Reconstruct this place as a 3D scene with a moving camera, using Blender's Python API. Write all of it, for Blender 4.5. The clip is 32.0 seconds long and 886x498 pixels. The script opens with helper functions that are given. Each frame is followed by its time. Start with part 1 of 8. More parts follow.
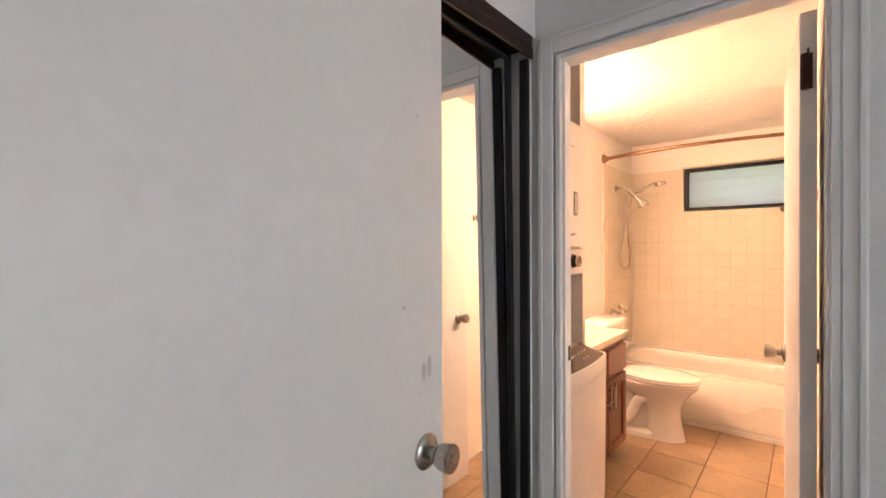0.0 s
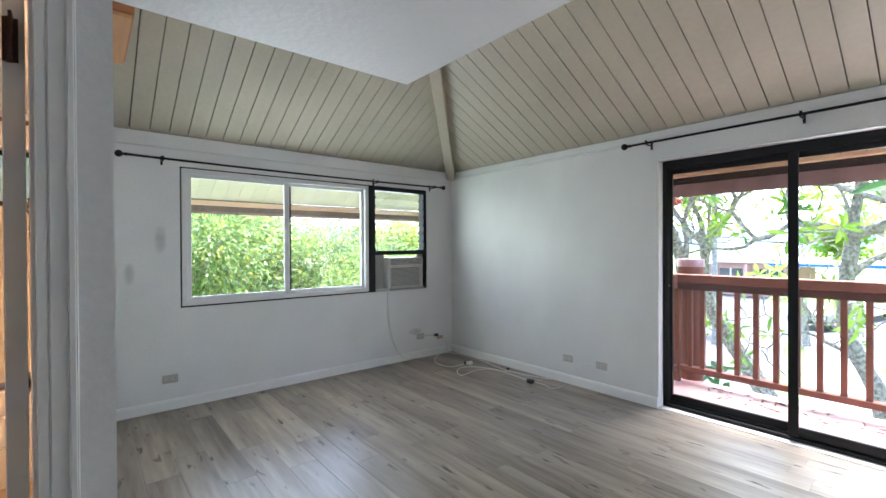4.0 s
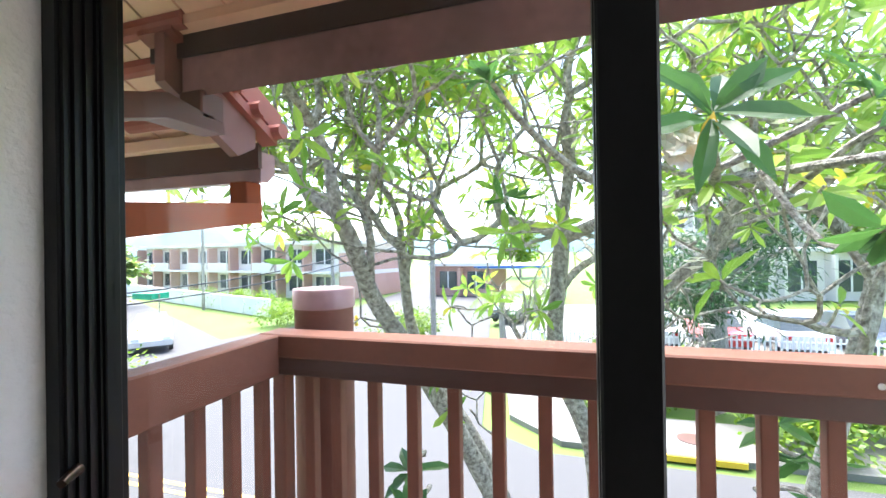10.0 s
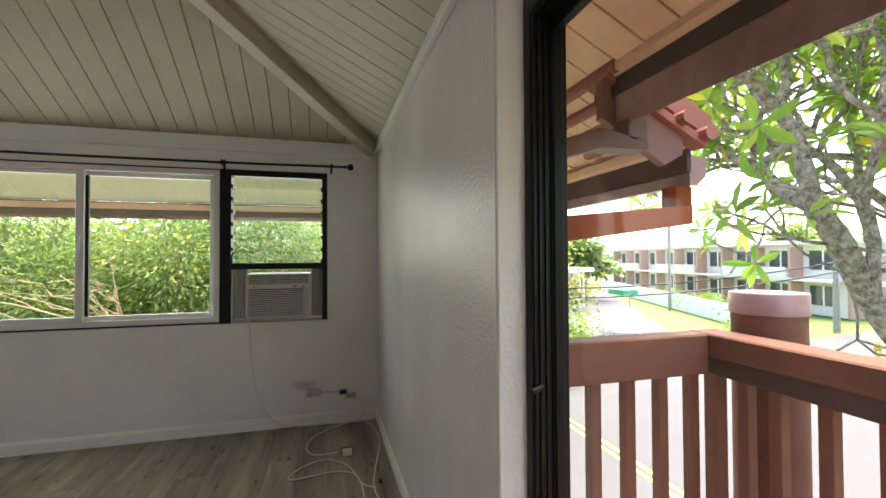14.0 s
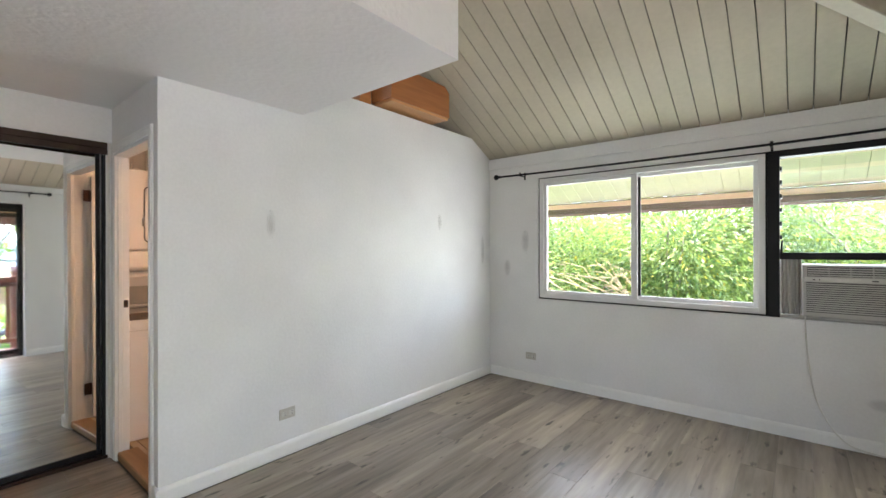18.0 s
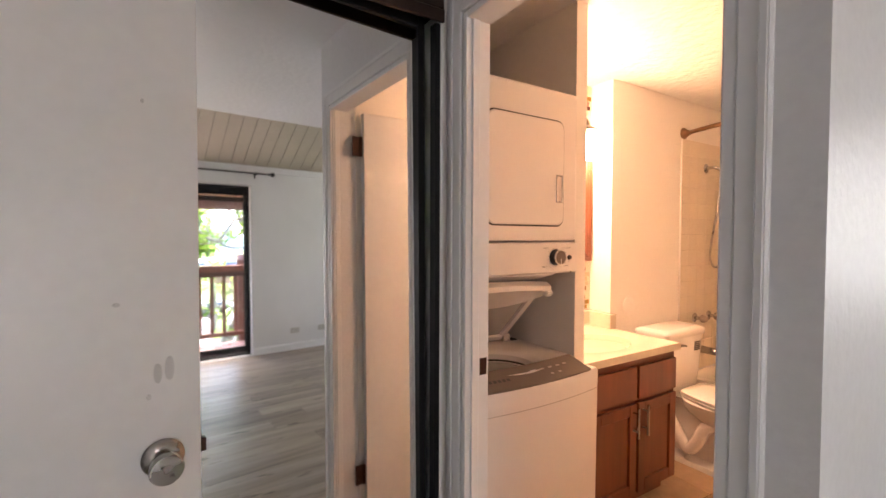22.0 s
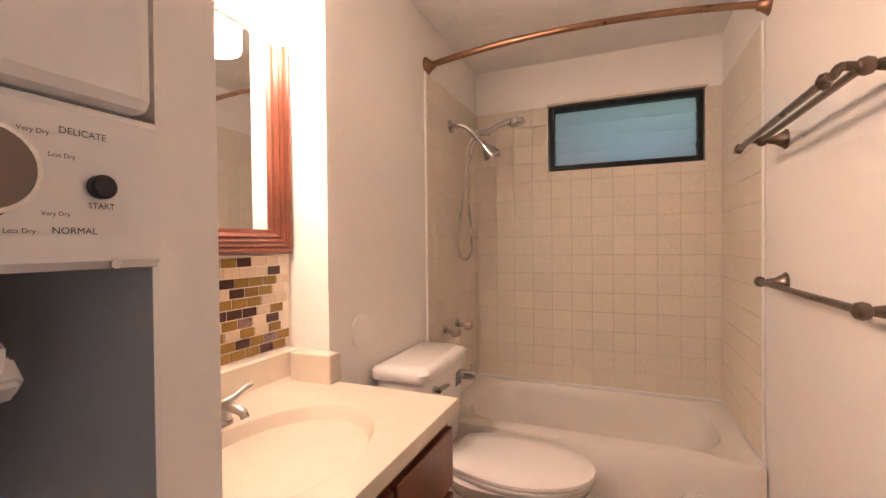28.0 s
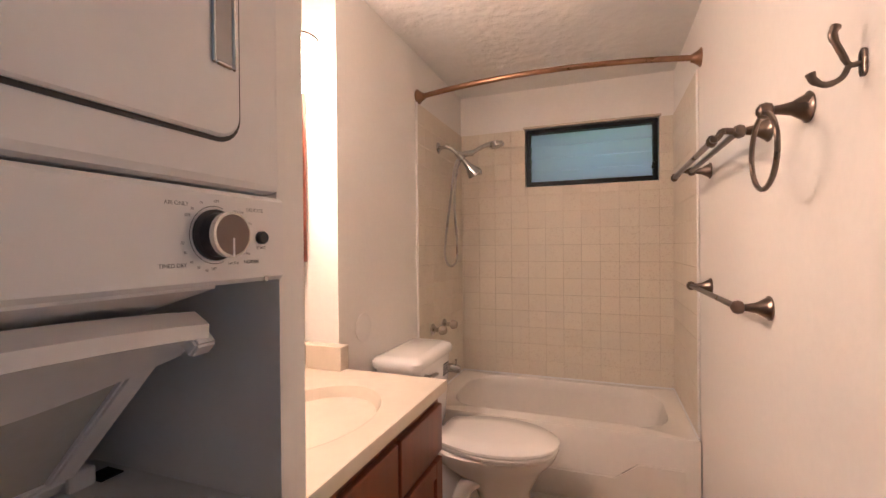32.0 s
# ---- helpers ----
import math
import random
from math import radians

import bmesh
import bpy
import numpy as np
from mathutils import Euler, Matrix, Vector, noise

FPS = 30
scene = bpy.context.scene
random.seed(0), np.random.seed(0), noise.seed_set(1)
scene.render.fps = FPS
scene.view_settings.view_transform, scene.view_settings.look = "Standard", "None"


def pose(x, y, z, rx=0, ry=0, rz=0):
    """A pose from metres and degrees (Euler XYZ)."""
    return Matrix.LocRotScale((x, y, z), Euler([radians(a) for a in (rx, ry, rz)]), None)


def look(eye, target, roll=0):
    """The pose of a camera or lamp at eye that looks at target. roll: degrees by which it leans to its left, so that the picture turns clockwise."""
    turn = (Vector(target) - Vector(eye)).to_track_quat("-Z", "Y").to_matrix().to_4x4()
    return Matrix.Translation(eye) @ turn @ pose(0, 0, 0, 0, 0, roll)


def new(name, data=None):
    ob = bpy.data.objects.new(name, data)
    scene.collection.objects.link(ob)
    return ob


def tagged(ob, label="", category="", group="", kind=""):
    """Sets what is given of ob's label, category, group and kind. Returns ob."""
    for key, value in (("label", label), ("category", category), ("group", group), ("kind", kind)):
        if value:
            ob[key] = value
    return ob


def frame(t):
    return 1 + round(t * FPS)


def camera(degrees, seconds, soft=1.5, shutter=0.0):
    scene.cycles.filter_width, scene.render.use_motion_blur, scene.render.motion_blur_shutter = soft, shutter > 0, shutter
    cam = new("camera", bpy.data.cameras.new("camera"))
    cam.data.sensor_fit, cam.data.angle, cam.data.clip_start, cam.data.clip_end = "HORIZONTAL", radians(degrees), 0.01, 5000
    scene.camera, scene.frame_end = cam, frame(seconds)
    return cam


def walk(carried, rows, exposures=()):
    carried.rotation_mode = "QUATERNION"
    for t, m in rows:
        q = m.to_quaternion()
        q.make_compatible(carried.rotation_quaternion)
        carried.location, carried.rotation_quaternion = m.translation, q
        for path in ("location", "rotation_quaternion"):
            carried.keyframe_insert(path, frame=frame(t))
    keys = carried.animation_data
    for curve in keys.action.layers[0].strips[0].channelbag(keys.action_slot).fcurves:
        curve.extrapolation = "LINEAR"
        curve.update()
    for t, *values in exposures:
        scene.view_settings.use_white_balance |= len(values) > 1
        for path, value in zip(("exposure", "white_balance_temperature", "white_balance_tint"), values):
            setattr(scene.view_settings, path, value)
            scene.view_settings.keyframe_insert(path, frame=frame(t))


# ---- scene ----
PATH = [
    (0, (0.202, -0.273, 1.365), (-1.091, 1.254, 1.355), -0.2),
    (0.5, (0.186, -0.223, 1.356), (-0.749, 1.545, 1.344), 0.2),
    (1, (0.154, -0.185, 1.352), (-0.311, 1.76, 1.348), 0.3),
    (1.5, (0.138, -0.181, 1.351), (0.104, 1.819, 1.353), 0.0),
    (2, (0.14, -0.182, 1.352), (0.453, 1.793, 1.355), -0.1),
    (2.5, (0.145, -0.198, 1.356), (0.751, 1.708, 1.355), -0.3),
    (3, (0.169, -0.196, 1.352), (1.025, 1.612, 1.352), -0.3),
    (3.5, (0.235, -0.163, 1.355), (1.311, 1.523, 1.35), -0.4),
    (4, (0.313, -0.081, 1.381), (1.589, 1.459, 1.369), -0.3),
    (4.5, (0.419, -0.004, 1.388), (1.831, 1.412, 1.369), -0.3),
    (6.5, (1.307, 0.384, 1.351), (3.1, 1.269, 1.35), -0.2),
    (7, (1.65, 0.471, 1.354), (3.49, 1.256, 1.355), -0.2),
    (7.5, (2.047, 0.478, 1.383), (3.92, 1.177, 1.376), -0.3),
    (8, (2.411, 0.536, 1.364), (4.301, 1.19, 1.36), -0.3),
    (8.5, (2.751, 0.604, 1.361), (4.653, 1.224, 1.369), -0.7),
    (9, (3.108, 0.596, 1.393), (5.016, 1.197, 1.387), -0.5),
    (9.5, (3.406, 0.659, 1.378), (5.316, 1.251, 1.38), -0.6),
    (10, (3.643, 0.724, 1.387), (5.55, 1.326, 1.394), -0.9),
    (10.5, (3.795, 0.763, 1.38), (5.701, 1.372, 1.384), -1.3),
    (11, (3.895, 0.755, 1.38), (5.787, 1.403, 1.389), -1.2),
    (11.5, (3.902, 0.719, 1.374), (5.742, 1.501, 1.388), -1.2),
    (12, (3.788, 0.628, 1.369), (5.528, 1.614, 1.395), -1.3),
    (12.5, (3.687, 0.537, 1.364), (5.256, 1.777, 1.392), -1.2),
    (13, (3.647, 0.529, 1.38), (4.934, 2.059, 1.408), -0.8),
    (13.5, (3.621, 0.516, 1.38), (4.53, 2.297, 1.411), -0.5),
    (14, (3.592, 0.493, 1.378), (4.128, 2.419, 1.414), -0.3),
    (14.5, (3.574, 0.468, 1.371), (3.788, 2.456, 1.407), -0.2),
    (15, (3.546, 0.442, 1.365), (3.478, 2.44, 1.402), -0.1),
    (15.5, (3.515, 0.415, 1.352), (3.182, 2.387, 1.385), 0.1),
    (17.5, (3.149, 0.308, 1.372), (2.028, 1.965, 1.369), -0.2),
    (18, (2.998, 0.234, 1.363), (1.725, 1.776, 1.364), -0.1),
    (18.5, (2.783, 0.233, 1.341), (1.388, 1.666, 1.343), -0.1),
    (19, (2.47, 0.289, 1.364), (0.956, 1.596, 1.352), -0.0),
    (19.5, (2.107, 0.264, 1.334), (0.505, 1.46, 1.345), -0.2),
    (20, (1.768, 0.232, 1.34), (0.13, 1.378, 1.351), -0.2),
    (20.5, (1.455, 0.304, 1.357), (-0.227, 1.387, 1.36), -0.3),
    (21, (1.132, 0.337, 1.36), (-0.595, 1.345, 1.335), -0.2),
    (21.5, (0.859, 0.316, 1.381), (-0.87, 1.32, 1.338), 0.2),
    (22, (0.564, 0.356, 1.373), (-1.135, 1.409, 1.319), 0.2),
    (22.5, (0.455, 0.405, 1.361), (-1.209, 1.513, 1.322), -0.3),
    (23, (0.326, 0.421, 1.352), (-1.224, 1.684, 1.316), -0.3),
    (23.5, (0.233, 0.442, 1.343), (-1.125, 1.91, 1.309), -0.2),
    (24, (0.197, 0.499, 1.327), (-0.988, 2.11, 1.292), -0.2),
    (24.5, (0.18, 0.628, 1.313), (-0.89, 2.317, 1.275), -0.1),
    (25, (0.114, 0.803, 1.283), (-0.898, 2.528, 1.262), -1.1),
    (25.5, (0.064, 0.903, 1.252), (-0.929, 2.639, 1.223), -0.7),
    (27.5, (-0.192, 1.292, 1.255), (-1.012, 3.116, 1.221), -0.8),
    (28, (-0.251, 1.46, 1.253), (-1.016, 3.308, 1.229), -0.6),
    (28.5, (-0.273, 1.585, 1.233), (-0.999, 3.449, 1.217), -0.7),
    (29, (-0.285, 1.666, 1.204), (-1.002, 3.532, 1.189), -0.6),
    (29.5, (-0.295, 1.714, 1.168), (-1.01, 3.582, 1.158), -0.5),
    (30, (-0.3, 1.723, 1.165), (-1.017, 3.591, 1.155), -0.6),
    (30.5, (-0.294, 1.686, 1.18), (-1.014, 3.552, 1.167), -0.5),
    (31, (-0.287, 1.581, 1.204), (-1.006, 3.447, 1.197), -0.5),
    (31.5, (-0.266, 1.38, 1.269), (-0.964, 3.254, 1.249), -0.8),
    (32, (-0.161, 1.188, 1.282), (-0.861, 3.062, 1.273), -0.5),
]
cam = camera(91.5, 32.0)
walk(cam, [(t, look(eye, target, roll)) for t, eye, target, roll in PATH], [
    (0, 4.0, 6300, 20), (1, 3.68, 6250, 22), (3, 3.55, 6000, 20), (4.5, 3.45, 5900, 10), (7, 3.2, 6200, 11), (8, 3.0, 6250, 11), (9.5, 2.8, 6200, 10), (11, 2.4, 6900, 10), (12, 2.3, 7350, 11), (13.3, 2.27, 7500, 12), (14, 2.7, 7350, 12),
    (15, 3.0, 7100, 12), (17.5, 3.72, 6500, 15), (19, 3.62, 6550, 12), (20.5, 3.55, 6650, 20), (22, 3.58, 6750, 24), (23, 3.6, 6400, 22), (25.2, 3.36, 6350, 18), (28, 2.85, 4950, 11), (32, 2.78, 4800, 11)])


# ---- world and light ----
world = bpy.data.worlds.new("sky")
scene.world = world
world.use_nodes = True
wn = world.node_tree
sky = wn.nodes.new("ShaderNodeTexSky")
sky.sky_type, sky.sun_disc = "NISHITA", False
SUN_EL, SUN_AZ = 64.0, 62.0
sky.sun_elevation, sky.sun_rotation = radians(SUN_EL), radians(SUN_AZ)
sky.air_density, sky.dust_density = 1.0, 1.5
wn.links.new(sky.outputs[0], wn.nodes["Background"].inputs[0])
wn.nodes["Background"].inputs[1].default_value = 0.15

sun_data = bpy.data.lights.new("sun", "SUN")
sun_data.energy, sun_data.angle, sun_data.color = 3.7, radians(55), (1.0, 0.96, 0.9)
sun = new("sun", sun_data)
_el, _az = radians(SUN_EL), radians(SUN_AZ)
sun.matrix_world = look((0, 0, 30), (-math.sin(_az) * math.cos(_el) * 30, -math.cos(_az) * math.cos(_el) * 30, 30 - 30 * math.sin(_el)))


# daylight standing in the openings
def opening_lamp(name, at, target, sx, sy, watts, col):
    d = bpy.data.lights.new(name, "AREA")
    d.shape, d.size, d.size_y, d.energy, d.color = "RECTANGLE", sx, sy, watts, col
    ob = new(name, d)
    ob.matrix_world = look(at, target)
    return ob


opening_lamp("window_daylight", (2.28, 4.243 + 0.16, 1.47), (2.28, 0.0, 1.30), 2.6, 1.2, 4.2, (0.92, 0.97, 1.0))
opening_lamp("door_daylight", (4.042 + 0.24, 0.02, 1.05), (1.5, 0.02, 1.0), 0.7, 1.8, 2.3, (0.95, 0.98, 1.0))


# ---- materials ----
def rgb(h):
    """sRGB hex to linear."""
    v = [int(h[i:i + 2], 16) / 255 for i in (0, 2, 4)]
    return tuple((c / 12.92 if c <= 0.04045 else ((c + 0.055) / 1.055) ** 2.4) for c in v) + (1.0,)


def shade(c, f):
    return tuple(min(1.0, x * f) for x in c[:3]) + (1.0,)


def mat(name, col, rough=0.5, metal=0.0, big=1.5, fine=60.0, amount=0.12, bump=0.05, spread=0.0, stretch=(1, 1, 1),
        dark=None, coat=0.0, rough_var=0.1, spec=0.5, dist=0.004):
    """A painted or solid surface: two scales of variation, fine relief, a random shift for each piece."""
    m = bpy.data.materials.new(name)
    m.use_nodes = True
    nt = m.node_tree
    N, L = nt.nodes, nt.links
    bs = N["Principled BSDF"]
    tc, oi, mp = N.new("ShaderNodeTexCoord"), N.new("ShaderNodeObjectInfo"), N.new("ShaderNodeMapping")
    ad = N.new("ShaderNodeVectorMath")
    ad.operation = "MULTIPLY_ADD"
    L.new(oi.outputs["Random"], ad.inputs[0])
    ad.inputs[1].default_value = (37.0, 91.0, 53.0)
    L.new(tc.outputs["Object"], ad.inputs[2])
    L.new(ad.outputs[0], mp.inputs[0])
    mp.inputs["Scale"].default_value = stretch
    n1, n2 = N.new("ShaderNodeTexNoise"), N.new("ShaderNodeTexNoise")
    for n, s, d in ((n1, big, 5.0), (n2, fine, 4.0)):
        n.inputs["Scale"].default_value, n.inputs["Detail"].default_value = s, d
        L.new(mp.outputs[0], n.inputs["Vector"])
    cr = N.new("ShaderNodeValToRGB")
    cr.color_ramp.elements[0].position, cr.color_ramp.elements[1].position = 0.3, 0.7
    cr.color_ramp.elements[0].color = dark or shade(col, 1 - amount)
    cr.color_ramp.elements[1].color = shade(col, 1 + amount * 0.4)
    mixf = N.new("ShaderNodeMath")
    mixf.operation = "MULTIPLY_ADD"
    L.new(n2.outputs[0], mixf.inputs[0])
    mixf.inputs[1].default_value = 0.35
    sub = N.new("ShaderNodeMath")
    sub.operation = "MULTIPLY_ADD"
    L.new(n1.outputs[0], sub.inputs[0])
    sub.inputs[1].default_value, sub.inputs[2].default_value = 0.8, -0.08
    L.new(sub.outputs[0], mixf.inputs[2])
    L.new(mixf.outputs[0], cr.inputs[0])
    out = cr.outputs[0]
    if spread:
        hs = N.new("ShaderNodeHueSaturation")
        mr = N.new("ShaderNodeMapRange")
        mr.inputs["To Min"].default_value, mr.inputs["To Max"].default_value = 1 - spread, 1 + spread
        L.new(oi.outputs["Random"], mr.inputs["Value"])
        L.new(mr.outputs[0], hs.inputs["Value"])
        L.new(out, hs.inputs["Color"])
        out = hs.outputs[0]
    L.new(out, bs.inputs["Base Color"])
    rr = N.new("ShaderNodeMapRange")
    rr.inputs["To Min"].default_value, rr.inputs["To Max"].default_value = max(0.02, rough - rough_var), min(1, rough + rough_var)
    L.new(n1.outputs[0], rr.inputs["Value"])
    L.new(rr.outputs[0], bs.inputs["Roughness"])
    bs.inputs["Metallic"].default_value = metal
    bs.inputs["Specular IOR Level"].default_value = spec
    bs.inputs["Coat Weight"].default_value = coat
    if bump:
        b = N.new("ShaderNodeBump")
        b.inputs["Strength"].default_value, b.inputs["Distance"].default_value = min(1, bump * 4), dist
        L.new(n2.outputs[0], b.inputs["Height"])
        L.new(b.outputs[0], bs.inputs["Normal"])
    return m


def wood_mat(name, light, dark, axis, rough=0.5, grain=14.0, spread=0.15, bump=0.06):
    """Boards: long grain along an axis, each board shifted by its random number."""
    st = [grain, grain, grain]
    st["xyz".index(axis)] = grain * 0.07
    m = mat(name, light, rough, big=0.35, fine=3.5, amount=0.3, bump=bump, spread=spread, stretch=tuple(st), dark=dark, dist=0.002)
    return m


def glass_mat(name, col=(1, 1, 1, 1), rough=0.0):
    """Pane: clear, with a gloss that grows at grazing angles."""
    m = bpy.data.materials.new(name)
    m.use_nodes = True
    N, L = m.node_tree.nodes, m.node_tree.links
    N.remove(N["Principled BSDF"])
    tr, gl, mx, lw, sc = N.new("ShaderNodeBsdfTransparent"), N.new("ShaderNodeBsdfGlossy"), N.new("ShaderNodeMixShader"), N.new("ShaderNodeLayerWeight"), N.new("ShaderNodeMapRange")
    tr.inputs[0].default_value = col
    gl.inputs["Roughness"].default_value = rough
    lw.inputs[0].default_value = 0.18
    sc.inputs["To Min"].default_value, sc.inputs["To Max"].default_value = 0.012, 0.07
    L.new(lw.outputs["Facing"], sc.inputs["Value"])
    L.new(sc.outputs[0], mx.inputs[0])
    L.new(tr.outputs[0], mx.inputs[1])
    L.new(gl.outputs[0], mx.inputs[2])
    L.new(mx.outputs[0], N["Material Output"].inputs[0])
    return m


def glow_mat(name, col, strength):
    m = bpy.data.materials.new(name)
    m.use_nodes = True
    b = m.node_tree.nodes["Principled BSDF"]
    b.inputs["Base Color"].default_value = col
    b.inputs["Emission Color"].default_value, b.inputs["Emission Strength"].default_value = col, strength
    b.inputs["Roughness"].default_value = 0.3
    return m


M_WALL = mat("wall_paint", (0.78, 0.78, 0.78, 1), 0.38, big=1.6, fine=55, amount=0.10, bump=0.11, dist=0.003, spec=0.36)
M_STUCCO = mat("rough_wall_paint", (0.77, 0.77, 0.76, 1), 0.20, big=1.4, fine=75, amount=0.10, bump=0.22, dist=0.004, rough_var=0.12, stretch=(1, 1.3, 0.8), spec=0.42)
M_REVEAL = mat("reveal_paint", (0.80, 0.80, 0.79, 1), 0.45, big=2.0, fine=70, amount=0.07, bump=0.20, dist=0.005)
M_SOFFIT = mat("ceiling_paint", (0.78, 0.78, 0.78, 1), 0.45, big=2.0, fine=30, amount=0.05, bump=0.10, dist=0.01)
M_BATHWALL = mat("bathroom_paint", (0.84, 0.81, 0.76, 1), 0.38, big=1.3, fine=50, amount=0.05, bump=0.05)
M_BATHCEIL = mat("bathroom_ceiling_paint", (0.76, 0.74, 0.70, 1), 0.45, big=6, fine=20, amount=0.06, bump=0.25, dist=0.010)
M_TRIM = mat("gloss_white_paint", (0.83, 0.83, 0.82, 1), 0.38, big=3, fine=40, amount=0.06, bump=0.015)
M_DOOR = mat("door_paint", (0.74, 0.74, 0.73, 1), 0.38, big=2.2, fine=35, amount=0.08, bump=0.03)
M_PLANKCEIL = mat("cream_plank_paint", (0.50, 0.45, 0.35, 1), 0.5, big=1.5, fine=30, amount=0.14, bump=0.07, stretch=(1, 1, 1))
M_BEAMPAINT = mat("cream_beam_paint", (0.52, 0.46, 0.36, 1), 0.45, big=2, fine=30, amount=0.14, bump=0.06)
M_BLACK = mat("black_aluminium", (0.012, 0.012, 0.013, 1), 0.42, metal=0.0, spec=0.22, big=4, fine=50, amount=0.3, bump=0.03)
M_BRONZE = mat("dark_bronze_metal", (0.05, 0.03, 0.022, 1), 0.35, metal=0.7, big=5, fine=60, amount=0.3, bump=0.03)
M_GLASS = glass_mat("window_glass")
M_MIRROR = mat("mirror_silver", (0.9, 0.91, 0.9, 1), 0.02, metal=1.0, amount=0.01, bump=0.0, rough_var=0.01)
M_REDPAINT = mat("red_brown_paint", (0.16, 0.065, 0.045, 1), 0.5, big=3, fine=35, amount=0.3, bump=0.08)
M_ORANGE = wood_mat("varnished_orange_wood", (0.42, 0.17, 0.055, 1), (0.24, 0.08, 0.025, 1), "y", rough=0.4, grain=9)
M_VOID = mat("dark_plaster", (0.2, 0.19, 0.17, 1), 0.8)


# ---- mesh helpers ----
def root_of(ob):
    while ob.parent:
        ob = ob.parent
    return ob


def thing(name, at, label="", category="", group="", kind=""):
    ob = new(name)
    ob.empty_display_size = 0.05
    ob.location = at
    return tagged(ob, label, category, group, kind)


def mesh_of(name, bm, material, smooth=False, at=(0, 0, 0)):
    if any(at):
        bmesh.ops.translate(bm, verts=bm.verts, vec=-Vector(at))
    me = bpy.data.meshes.new(name)
    bmesh.ops.recalc_face_normals(bm, faces=bm.faces)
    bm.to_mesh(me)
    bm.free()
    if isinstance(material, (list, tuple)):
        for q in material:
            me.materials.append(q)
    else:
        me.materials.append(material)
    if smooth:
        me.shade_smooth()
        me.set_sharp_from_angle(angle=radians(38))
    return me


def part(name, bm, material, parent, label="", smooth=False):
    """One mesh under a thing or a part; the bmesh is in world metres."""
    r = root_of(parent)
    ob = new(name, mesh_of(name, bm, material, smooth, tuple(r.location)))
    ob.parent = parent
    return tagged(ob, label)


def solo(name, bm, material, label="", category="", group="", kind="", at=None, smooth=False):
    """A thing that is one mesh."""
    if at is None:
        c = [v.co for v in bm.verts]
        at = (sum(v.x for v in c) / len(c), sum(v.y for v in c) / len(c), min(v.z for v in c))
    ob = new(name, mesh_of(name, bm, material, smooth, at))
    ob.location = at
    return tagged(ob, label, category, group, kind)


def box(bm, x0, y0, z0, x1, y1, z1, bev=0.0, seg=1, mi=0):
    x0, x1 = min(x0, x1), max(x0, x1)
    y0, y1 = min(y0, y1), max(y0, y1)
    z0, z1 = min(z0, z1), max(z0, z1)
    v = [bm.verts.new(p) for p in ((x0, y0, z0), (x1, y0, z0), (x1, y1, z0), (x0, y1, z0), (x0, y0, z1), (x1, y0, z1), (x1, y1, z1), (x0, y1, z1))]
    fs = [bm.faces.new([v[i] for i in f]) for f in ((0, 3, 2, 1), (4, 5, 6, 7), (0, 1, 5, 4), (1, 2, 6, 5), (2, 3, 7, 6), (3, 0, 4, 7))]
    for f in fs:
        f.material_index = mi
    if bev:
        es = list({e for f in fs for e in f.edges})
        bmesh.ops.bevel(bm, geom=es, offset=bev, segments=seg, profile=0.5, affect="EDGES")
    return v


def B(*a, **k):
    bm = bmesh.new()
    box(bm, *a, **k)
    return bm


def quad(bm, *ps):
    return bm.faces.new([bm.verts.new(p) for p in ps])


def prism(bm, poly, axis, a, b):
    """Extrude a 2D outline along an axis ('x': points are (y, z); 'y': (x, z); 'z': (x, y))."""
    def at(p, t):
        return {"x": (t, p[0], p[1]), "y": (p[0], t, p[1]), "z": (p[0], p[1], t)}[axis]
    lo, hi = [bm.verts.new(at(p, a)) for p in poly], [bm.verts.new(at(p, b)) for p in poly]
    n = len(poly)
    for i in range(n):
        bm.faces.new((lo[i], lo[(i + 1) % n], hi[(i + 1) % n], hi[i]))
    bm.faces.new(lo)
    bm.faces.new(hi)


def tube(bm, pts, radii, seg=12, caps=True):
    """A round tube along points, with a radius at each (or one for all)."""
    pts = [Vector(p) for p in pts]
    if not hasattr(radii, "__len__"):
        radii = [radii] * len(pts)
    rings = []
    up = Vector((0.31, 0.17, 0.93))
    for i, p in enumerate(pts):
        d = (pts[min(i + 1, len(pts) - 1)] - pts[max(i - 1, 0)]).normalized()
        s = d.cross(up)
        if s.length < 0.05:
            s = d.cross(Vector((1, 0, 0)))
        s.normalize()
        t = d.cross(s).normalized()
        up = t if i else up
        up = d.cross(s) * -1 if False else up
        rings.append([bm.verts.new(p + radii[i] * (s * math.cos(a) + t * math.sin(a))) for a in (2 * math.pi * k / seg for k in range(seg))])
        up = Vector((0.31, 0.17, 0.93))
    for a, b in zip(rings, rings[1:]):
        best = min(range(seg), key=lambda o: sum((a[k].co - b[(k + o) % seg].co).length for k in range(0, seg, 3)))
        for k in range(seg):
            bm.faces.new((a[k], a[(k + 1) % seg], b[(k + 1 + best) % seg], b[(k + best) % seg]))
    if caps:
        bm.faces.new(rings[0][::-1])
        bm.faces.new(rings[-1])


def T(pts, radii, seg=12, caps=True):
    bm = bmesh.new()
    tube(bm, pts, radii, seg, caps)
    return bm


def lathe(bm, centre, axis, profile, seg=20):
    """Turn (distance along the axis, radius) pairs round an axis direction."""
    c, ax = Vector(centre), Vector(axis).normalized()
    tube(bm, [c + ax * d for d, r in profile], [max(r, 0.0004) for d, r in profile], seg)


